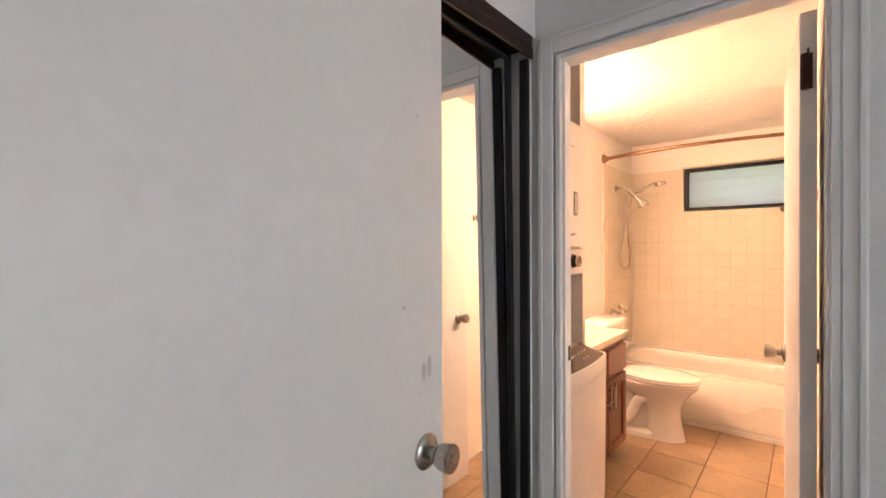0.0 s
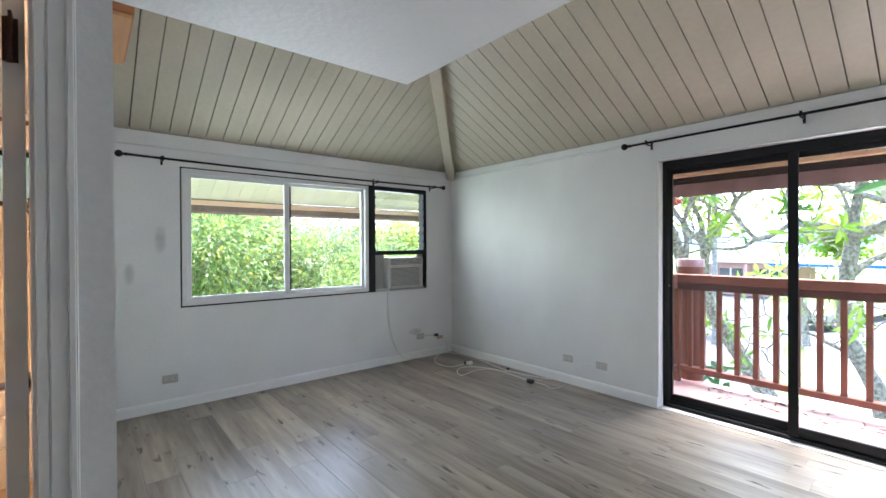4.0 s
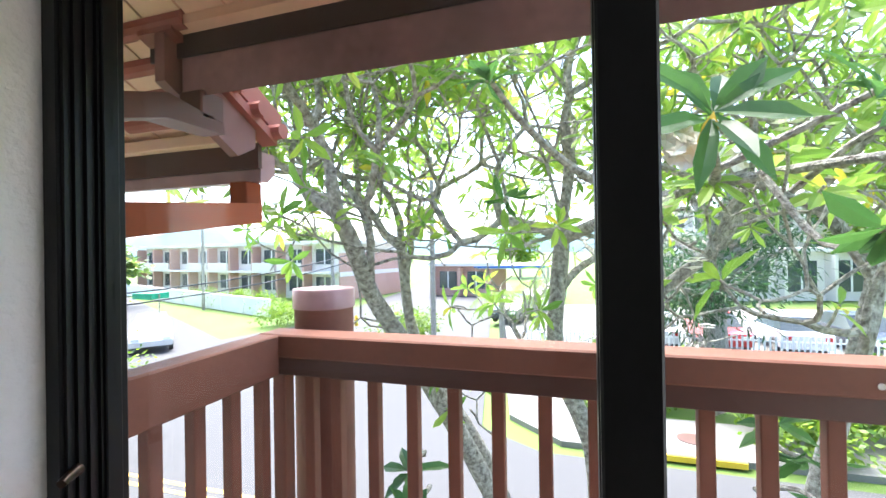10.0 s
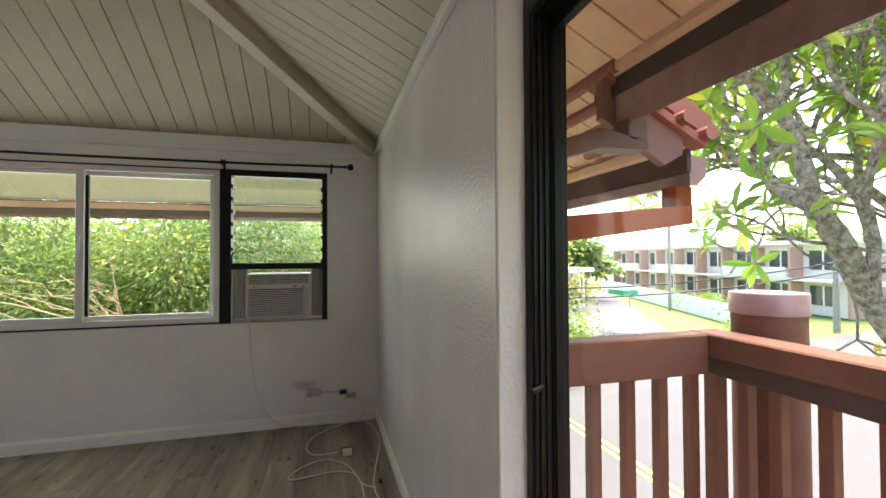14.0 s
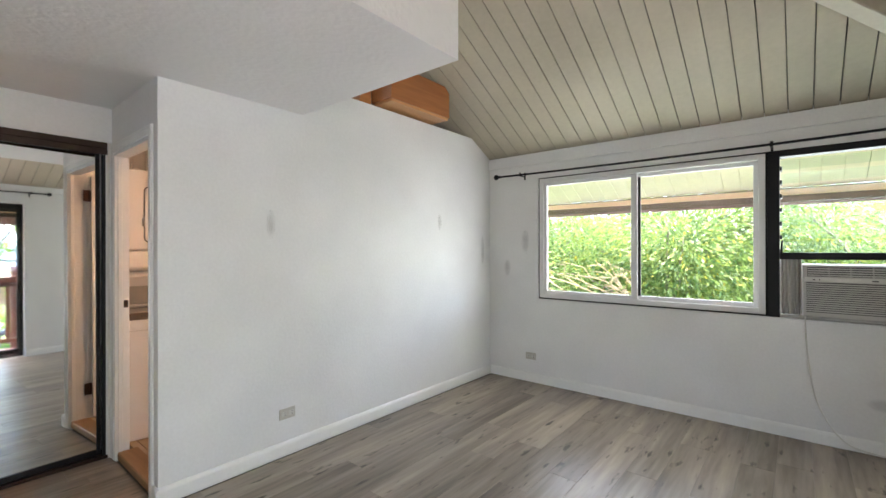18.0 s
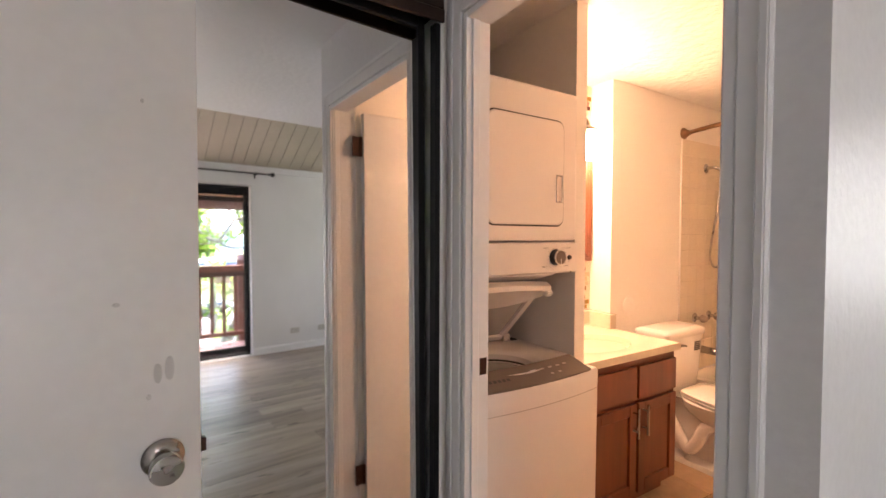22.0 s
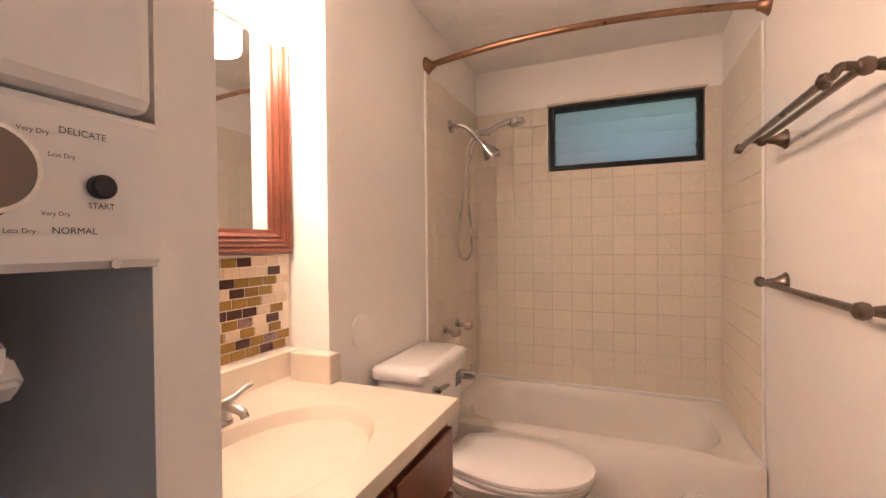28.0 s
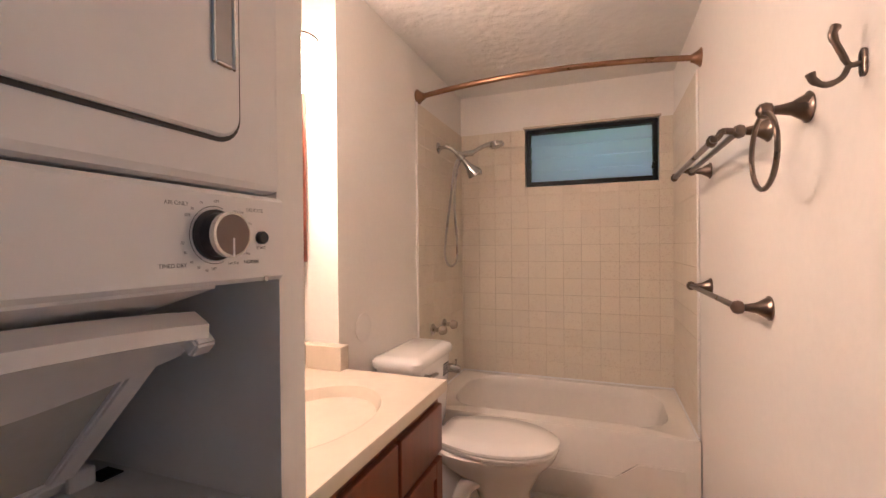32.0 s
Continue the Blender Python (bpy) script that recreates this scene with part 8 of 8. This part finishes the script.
def bushy(name, base, height, radius, seed, material, label, n=5000, size=0.09, narrow=0.28, trunk_r=0.12, category="tree", low=0.25, limbs=9):
    """A tree whose crown is many small leaves set along twigs in uneven clumps."""
    rg = random.Random(seed)
    tree = thing(name, base, label, category)
    b = Vector(base)
    wood = bmesh.new()
    clumps = []
    top = b + Vector((0, 0, height * 0.55))
    tube(wood, [b, b + Vector((0.05, 0.03, height * 0.3)), top], [trunk_r, trunk_r * 0.8, trunk_r * 0.5], 8)
    for k in range(limbs):
        a = 2 * math.pi * k / limbs + rg.uniform(-0.4, 0.4)
        h = rg.uniform(low, 0.95)
        r = radius * rg.uniform(0.45, 1.0) * math.sqrt(max(0.1, 1 - (2 * h - 1.05) ** 2 * 0.8))
        e = b + Vector((r * math.cos(a), r * math.sin(a), height * h))
        s = b + Vector((0.04, 0.02, height * min(0.52, h * 0.7)))
        mid = (s + e) * 0.5 + Vector((rg.uniform(-0.2, 0.2), rg.uniform(-0.2, 0.2), rg.uniform(0, 0.3)))
        tube(wood, smooth_path([s, mid, e], 4), [trunk_r * 0.45 - trunk_r * 0.045 * i for i in range(9)], 6)
        clumps += [(e, 0.5), (mid, 0.4), ((mid + e) * 0.5, 0.45)]
    part("trunk", wood, M_BARK, tree, smooth=True)
    V, F = [], []
    for i in range(n):
        c, f = rg.choice(clumps)
        v = Vector((rg.gauss(0, 1), rg.gauss(0, 1), rg.gauss(0, 0.75))) * radius * f * 0.42
        p = c + v
        d = (v.normalized() + Vector((rg.uniform(-0.6, 0.6), rg.uniform(-0.6, 0.6), rg.uniform(-0.7, 0.3)))).normalized()
        s = d.cross(Vector((rg.uniform(-1, 1), rg.uniform(-1, 1), 1))).normalized()
        L_, w = size * rg.uniform(0.6, 1.4), size * narrow * rg.uniform(0.7, 1.2)
        j = len(V)
        V += [p, p + d * L_ * 0.5 + s * w, p + d * L_, p + d * L_ * 0.5 - s * w]
        F.append((j, j + 1, j + 2, j + 3))
    cr = new("crown", raw_mesh("crown", [v - b for v in V], F, material))
    cr.parent = tree
    return tree


bushy("shrub_tree", (1.2, 8.6, GZ), 6.1, 2.3, 1, M_FINE, "feathery light green tree outside the window", 60000, 0.085, 0.17, low=0.35, limbs=14)
bushy("shrub_tree", (4.3, 9.6, GZ), 5.8, 2.4, 2, M_FINE, "feathery light green tree beyond the eave", 60000, 0.085, 0.17, low=0.35, limbs=14)
bushy("shrub_tree", (-1.6, 9.0, GZ), 6.2, 2.4, 3, M_FINE, "feathery light green tree with drooping twigs", 60000, 0.085, 0.17, low=0.3, limbs=13)
bushy("shrub_tree", (3.0, 13.5, GZ), 6.2, 3.2, 4, M_FINE, "tall light green tree in the yard", 17000, 0.2, 0.18, low=0.3, limbs=14)
bushy("shrub_tree", (8.0, 13.0, GZ), 5.0, 2.6, 5, M_FINE, "light green tree at the yard's edge", 9000, 0.18, 0.16, low=0.3, limbs=12)
bushy("yellow_tree", (14.0, 21.0, GZ), 6.0, 2.6, 6, M_YTREE, "olive-yellow tree beside the side street", 8000, 0.22, 0.3, low=0.45)
bushy("hedge_bush", (12.6, 16.6, GZ), 2.0, 2.2, 7, M_HEDGE, "bright green bush at the street corner", 6000, 0.16, 0.35, 0.05, "bush", low=0.2, limbs=12)
bushy("hedge_bush", (9.5, 19.0, GZ), 2.6, 2.6, 8, M_HEDGE, "bright green bush along the verge", 6000, 0.16, 0.35, 0.05, "bush", low=0.2, limbs=12)
bushy("pine_tree", (22.5, -4.2, GZ), 9.5, 3.6, 9, M_PINE, "dark conifer behind the white fence", 9000, 0.3, 0.12, 0.45, low=0.25, limbs=22)
for i, (hx_, hy_, hr) in enumerate(((15.3, -3.9, 1.0), (16.0, -5.6, 1.2), (17.4, -0.2, 1.1), (17.6, -2.0, 1.2), (18.5, -8.0, 1.6), (24.0, 9.0, 1.6), (31.8, 24.5, 1.2), (33.8, 29.5, 1.2), (36.0, 35.0, 1.2), (27.0, 18.6, 1.5))):
    bushy("hedge_bush", (hx_, hy_, GZ), 1.3, hr * 1.2, 40 + i, M_HEDGE, "clipped bright green hedge bush", 2200, 0.14, 0.4, 0.04, "bush", low=0.3, limbs=8)
for i, (hx_, hy_, hh) in enumerate(((60, 40, 9), (75, 10, 9), (52, -14, 8), (66, -30, 10), (40, -24, 7), (30, 40, 7), (20, 48, 7), (8, 40, 8), (-6, 30, 8), (90, 60, 10), (48, 75, 9))):
    bushy("far_tree", (hx_, hy_, GZ), hh, hh * 0.42, 60 + i, M_FINE if hy_ > 25 else (M_HEDGE if i % 2 else M_PINE), "green tree in the distance", 1800, 0.6, 0.4, 0.25, low=0.35)


def palm(base, h, seed):
    rg = random.Random(seed)
    t = thing("palm_tree", base, "slender palm with drooping fronds near the street", "palm", "palms by the street")
    b = Vector(base)
    part("trunk", T([b, b + Vector((0.15, 0.1, h * 0.5)), b + Vector((0.25, 0.1, h))], [0.2, 0.14, 0.12], 8), M_BARK, t, smooth=True)
    V, F = [], []
    c = b + Vector((0.25, 0.1, h))
    for k in range(16):
        a = 2.4 * k
        rise = rg.uniform(-0.2, 0.8)
        pts = []
        for j in range(9):
            u = j / 8
            pts.append(c + Vector((math.cos(a), math.sin(a), 0)) * 1.9 * u + Vector((0, 0, rise * 1.2 * u - 1.5 * u * u)))
        for p0, p1 in zip(pts, pts[1:]):
            d = (p1 - p0).normalized()
            s = d.cross(Vector((0, 0, 1))).normalized()
            for q in (p0, (p0 + p1) / 2):
                for sg in (-1, 1):
                    i = len(V)
                    e = q + s * sg * 0.42 + d * 0.3 + Vector((0, 0, -0.22))
                    V.extend([q, q + d * 0.05, e])
                    F.append((i, i + 1, i + 2))
    cr = new("fronds", raw_mesh("fronds", [v - b for v in V], F, M_HEDGE))
    cr.parent = t


# bare tan branches arching up in front of the leafy trees
dry = thing("bare_shrub", (1.7, 6.9, GZ), "bare tan branches arching over among the leafy trees", "shrub")
rg = random.Random(23)
bm = bmesh.new()
fork = Vector((1.45, 6.4, 0.45))
tube(bm, smooth_path([(1.7, 6.9, GZ), (1.75, 6.8, -1.2), fork], 5), [0.07 - 0.003 * i for i in range(11)], 8)
for k in range(11):
    e = Vector((rg.uniform(-0.6, 1.3), rg.uniform(5.9, 6.5), rg.uniform(0.80, 1.50)))
    s = fork + Vector((rg.uniform(-0.1, 0.25), rg.uniform(-0.2, 0.2), rg.uniform(-0.35, 0.1)))
    mid = s.lerp(e, 0.55) + Vector((0, rg.uniform(-0.15, 0.15), rg.uniform(-0.12, 0.22)))
    path = smooth_path([s, mid, e], 5)
    tube(bm, path, [0.013 - 0.0009 * i for i in range(11)], 6)
    for q in path[4:10:2]:
        tube(bm, [q, q + Vector((rg.uniform(-0.25, 0.1), rg.uniform(-0.1, 0.1), rg.uniform(0.02, 0.18))), q + Vector((rg.uniform(-0.42, 0.05), rg.uniform(-0.15, 0.15), rg.uniform(-0.05, 0.28)))], [0.008, 0.006, 0.003], 5)
part("branches", bm, mat("dry_tan_bark", (0.50, 0.37, 0.24, 1), 0.8, big=9, fine=60, amount=0.35, bump=0.15), dry, smooth=True)

palm((33, 19, GZ), 6.2, 1)
palm((25, 4.4, GZ), 2.4, 2)
palm((28, 3.0, GZ), 2.8, 3)
palm((-0.55, 6.9, GZ), 3.1, 5)

# ---- buildings, walls, fence, cars, poles ----
M_BRICK = mat("pink_brick", (0.50, 0.30, 0.24, 1), 0.8, big=0.4, fine=8, amount=0.2, bump=0.05)
M_PALE = mat("pale_render", (0.66, 0.62, 0.57, 1), 0.7, big=0.3, amount=0.12)
M_DARKWIN = mat("dark_window_glass", (0.06, 0.075, 0.08, 1), 0.1, bump=0, amount=0.2)
M_BLUE = mat("blue_fascia", (0.02, 0.12, 0.42, 1), 0.4, bump=0)


def block(name, c, size, yaw, floors, bays, wallm, label, pierm=None):
    """A building with storeys of windows and balconies on its long street face."""
    L_, D_, H_ = size
    ob = thing(name, c, label, "building")
    m = pose(c[0], c[1], c[2], 0, 0, yaw)

    def w(bm):
        bmesh.ops.transform(bm, matrix=m, verts=bm.verts)
        return bm
    part("wall", w(B(0, 0, 0, L_, D_, H_)), wallm, ob)
    part("roof", w(B(-0.5, -0.7, H_, L_ + 0.5, D_ + 0.5, H_ + 0.35)), M_PALE, ob)
    fh = H_ / floors
    bw = L_ / bays
    for f in range(floors):
        if f:
            part("balcony", w(B(0.3, -1.2, f * fh - 0.15, L_ - 0.3, -0.01, f * fh + 0.05)), M_PALE, ob)
            for k in range(bays):
                if k % 3 != 2:
                    part("parapet", w(B(k * bw + 0.2, -1.25, f * fh + 0.051, (k + 1) * bw - 0.2, -1.15, f * fh + 0.9)), M_PALE, ob)
        for k in range(bays):
            x0 = k * bw + bw * 0.18
            wd = part("window", w(B(x0, -0.05, f * fh + 0.75, x0 + bw * 0.62, -0.005, f * fh + fh * 0.82)), M_DARKWIN, ob)
            part("frame", w(B(x0 + bw * 0.29, -0.08, f * fh + 0.75, x0 + bw * 0.33, -0.051, f * fh + fh * 0.82)), M_WHITE, wd)
            part("pier", w(B(k * bw - 0.12, -1.1, f * fh + 0.06, k * bw + 0.12, -0.012, f * fh + fh - 0.16)), pierm or wallm, ob)
    if pierm:
        part("end_wall", w(B(L_ + 0.01, -0.2, 0, L_ + 0.2, D_, H_ - 0.9)), pierm, ob, "pink brick end wall")
        part("end_band", w(B(L_ + 0.01, -0.2, H_ * 0.42, L_ + 0.24, D_, H_ * 0.50)), M_PALE, ob, "pale band across the brick")
    return ob


block("apartment_block", (46.0, 55.0, GZ), (33.4, 10, 5.4), -101.2, 2, 9, M_PALE, "two-storey pink-brick apartment block with balconies across the street", M_BRICK)
block("shop", (46, 15, GZ), (6, 6, 3.0), -95, 1, 2, M_BRICK, "small red-brick shop beyond the junction")
block("shop", (44, -4, GZ), (22, 10, 4.0), -80, 1, 6, M_PALE, "low pale commercial building behind the forecourt")
block("office_block", (62, -6, GZ), (26, 12, 9), -75, 3, 8, M_PALE, "pale office block in the distance")
block("house", (17.0, 30.0, GZ), (10, 8, 3.2), 25, 1, 4, M_WHITE, "low white house behind the side street's hedge")
block("house", (2.0, 22.0, GZ), (12, 8, 3.4), 5, 1, 4, M_PALE, "low pale house behind the yard's trees")
can = thing("canopy", (49, 7, GZ), "white canopy with a blue fascia over the forecourt", "canopy")
part("roof", B(45, 3.5, GZ + 2.75, 53, 10.5, GZ + 3.1), M_WHITE, can)
part("fascia", B(44.9, 3.4, GZ + 2.8, 44.99, 10.6, GZ + 3.0), M_BLUE, can, "blue stripe")
for px_, py_ in ((46, 4), (46, 10), (52, 4), (52, 10)):
    part("post", B(px_ - 0.15, py_ - 0.15, GZ, px_ + 0.15, py_ + 0.15, GZ + 2.75), M_WHITE, can)
wallt = thing("garden_wall", (29.3, 21.9, GZ), "long low white garden wall along the side street", "wall")
d = Vector((7.0, 18.6, 0)).normalized()
for k in range(9):
    p = Vector((29.3, 21.9, GZ)) + d * k * 3.6
    bm = B(0, -0.1, 0, 3.5, 0.1, 1.3, bev=0.01)
    bmesh.ops.transform(bm, matrix=Matrix.Translation(p) @ Matrix.Rotation(math.atan2(d.y, d.x), 4, "Z"), verts=bm.verts)
    part("wall_panel", bm, M_WHITE, wallt)
fence = thing("picket_fence", (22.9, -4, GZ), "white metal picket fence in front of the parked cars", "fence")
part("rail", B(22.85, -12, GZ + 0.95, 22.9, 3.2, GZ + 1.0), M_WHITE, fence)
part("rail", B(22.85, -12, GZ + 0.25, 22.9, 3.2, GZ + 0.3), M_WHITE, fence)
pk = bmesh.new()
box(pk, -0.02, -0.03, 0, 0.02, 0.03, 1.15)
pk_me = mesh_of("picket", pk, M_WHITE)
for k in range(84):
    ob = new("picket", pk_me)
    ob.parent = fence
    ob.location = Vector((22.80, -12 + k * 0.18, GZ + 0.02)) - Vector(fence.location)


def car(c, yaw, colour, label, rough=0.25):
    ob = thing("car", c, label, "car", "parked cars")
    m = pose(*c, 0, 0, yaw)
    paint = mat("car_paint", colour, rough, metal=0.2, coat=0.5, bump=0, amount=0.03)

    def w(bm):
        bmesh.ops.transform(bm, matrix=m, verts=bm.verts)
        return bm
    bm = bmesh.new()
    loft(bm, [[(x, y, z) for x, z in ((-2.2, 0.35), (2.2, 0.35), (2.25, 0.6), (2.1, 0.85), (1.0, 0.98), (-1.9, 1.02), (-2.2, 0.9))] for y in (-0.86, -0.8, 0.8, 0.86)])
    part("body", w(bm), paint, ob, smooth=True)
    bm = bmesh.new()
    loft(bm, [[(1.05, s * 0.78, 0.97), (0.35, s * 0.66, 1.48), (-1.2, s * 0.66, 1.50), (-1.85, s * 0.78, 1.0)] for s in (-1, 1)])
    part("cabin", w(bm), M_DARKWIN, ob)
    part("roof", w(B(-1.2, -0.62, 1.485, 0.35, 0.62, 1.53, bev=0.02)), paint, ob)
    for x in (-1.35, 1.4):
        for s in (-1, 1):
            wh = part("wheel", w(T([(x, s * 0.70, 0.33), (x, s * 0.88, 0.33)], 0.33, 16)), M_PLUG, ob)
            part("rim", w(T([(x, s * 0.881, 0.33), (x, s * 0.89, 0.33)], 0.2, 12)), M_NICKEL, wh)
    for s in (-1, 1):
        part("headlight", w(B(2.16, s * 0.62 - 0.16, 0.62, 2.235, s * 0.62 + 0.16, 0.78, bev=0.02)), M_WHITE, ob)
        part("tail_light", w(B(-2.21, s * 0.66 - 0.12, 0.70, -2.17, s * 0.66 + 0.12, 0.86, bev=0.01)), mat("red_lens", (0.4, 0.01, 0.01, 1), 0.2, bump=0) if s < 0 else bpy.data.materials["red_lens"], ob)
    return ob


car((20.0, 21.4, GZ), 231, (0.75, 0.75, 0.75, 1), "white car waiting in the side street")
car((31.5, 4.7, GZ + 0.10), 168, (0.03, 0.035, 0.05, 1), "dark car parked along the street")
car((36.0, 3.9, GZ + 0.10), 168, (0.6, 0.6, 0.6, 1), "silver car parked along the street")
car((40.5, 3.1, GZ + 0.10), 168, (0.7, 0.7, 0.7, 1), "white car parked along the street")
for k in range(5):
    car((26.5, -2.5 - k * 2.7, GZ + 0.06), 0 + (k % 2) * 180, ((0.7, 0.7, 0.7, 1), (0.5, 0.05, 0.04, 1), (0.6, 0.6, 0.62, 1), (0.05, 0.06, 0.08, 1), (0.72, 0.72, 0.7, 1))[k], ("white", "red", "silver", "dark", "white")[k] + " car parked behind the white fence")


def pole(p, h, label, arm=False):
    ob = thing("utility_pole", p, label, "pole")
    part("mast", T([p, (p[0], p[1], p[2] + h)], [0.14, 0.10], 10), M_BARK, ob, smooth=True)
    if arm:
        part("crossarm", B(p[0] - 0.06, p[1] - 1.0, p[2] + h - 0.6, p[0] + 0.06, p[1] + 1.0, p[2] + h - 0.48), M_BARK, ob)


pole((31.5, 30.2, GZ), 9.5, "wooden utility pole on the side street's verge", True)
pole((22.8, 7.3, GZ), 9.0, "grey utility pole at the junction")
wires = thing("overhead_wires", (22.8, 7.3, 4.5), "black overhead wires between the poles", "cable")
for k, (a, b) in enumerate((((31.5, 29.4, 5.9), (22.8, 7.3, 5.0)), ((31.5, 31.0, 5.9), (22.8, 7.3, 4.6)), ((22.8, 7.3, 2.6), (6.5, 12.0, 0.6)), ((22.8, 7.3, 2.3), (6.5, 12.4, 0.3)))):
    A, Bv = Vector(a), Vector(b)
    part("wire", T([A.lerp(Bv, t / 10) - Vector((0, 0, 0.8 * 4 * (t / 10) * (1 - t / 10))) for t in range(11)], 0.02, 5), M_PLUG, wires)
hyd = thing("fire_hydrant", (27.6, 14.0, GZ - 0.05), "yellow fire hydrant on the verge", "hydrant")
bm = bmesh.new()
lathe(bm, (27.6, 14.0, GZ - 0.05), (0, 0, 1), [(0, 0.16), (0.05, 0.16), (0.06, 0.11), (0.5, 0.11), (0.52, 0.14), (0.6, 0.12), (0.72, 0.03)], 12)
part("barrel", bm, M_YELLOW, hyd, smooth=True)
part("outlet", T([(27.4, 14.0, GZ + 0.35), (27.8, 14.0, GZ + 0.35)], 0.06, 10), M_YELLOW, hyd)
sgn_ = thing("street_sign", (20.6, 21.6, GZ - 0.05), "green street name sign on a grey post", "sign")
part("post", T([(20.6, 21.6, GZ - 0.05), (20.6, 21.6, GZ + 2.6)], 0.04, 8), M_NICKEL, sgn_)
part("plate", B(20.2, 22.97, GZ + 2.3, 21.2, 21.63, GZ + 2.6), mat("sign_green", (0.0, 0.28, 0.14, 1), 0.4, bump=0), sgn_, "green plate")
# distant hills, the haze of distance put into their pale colour
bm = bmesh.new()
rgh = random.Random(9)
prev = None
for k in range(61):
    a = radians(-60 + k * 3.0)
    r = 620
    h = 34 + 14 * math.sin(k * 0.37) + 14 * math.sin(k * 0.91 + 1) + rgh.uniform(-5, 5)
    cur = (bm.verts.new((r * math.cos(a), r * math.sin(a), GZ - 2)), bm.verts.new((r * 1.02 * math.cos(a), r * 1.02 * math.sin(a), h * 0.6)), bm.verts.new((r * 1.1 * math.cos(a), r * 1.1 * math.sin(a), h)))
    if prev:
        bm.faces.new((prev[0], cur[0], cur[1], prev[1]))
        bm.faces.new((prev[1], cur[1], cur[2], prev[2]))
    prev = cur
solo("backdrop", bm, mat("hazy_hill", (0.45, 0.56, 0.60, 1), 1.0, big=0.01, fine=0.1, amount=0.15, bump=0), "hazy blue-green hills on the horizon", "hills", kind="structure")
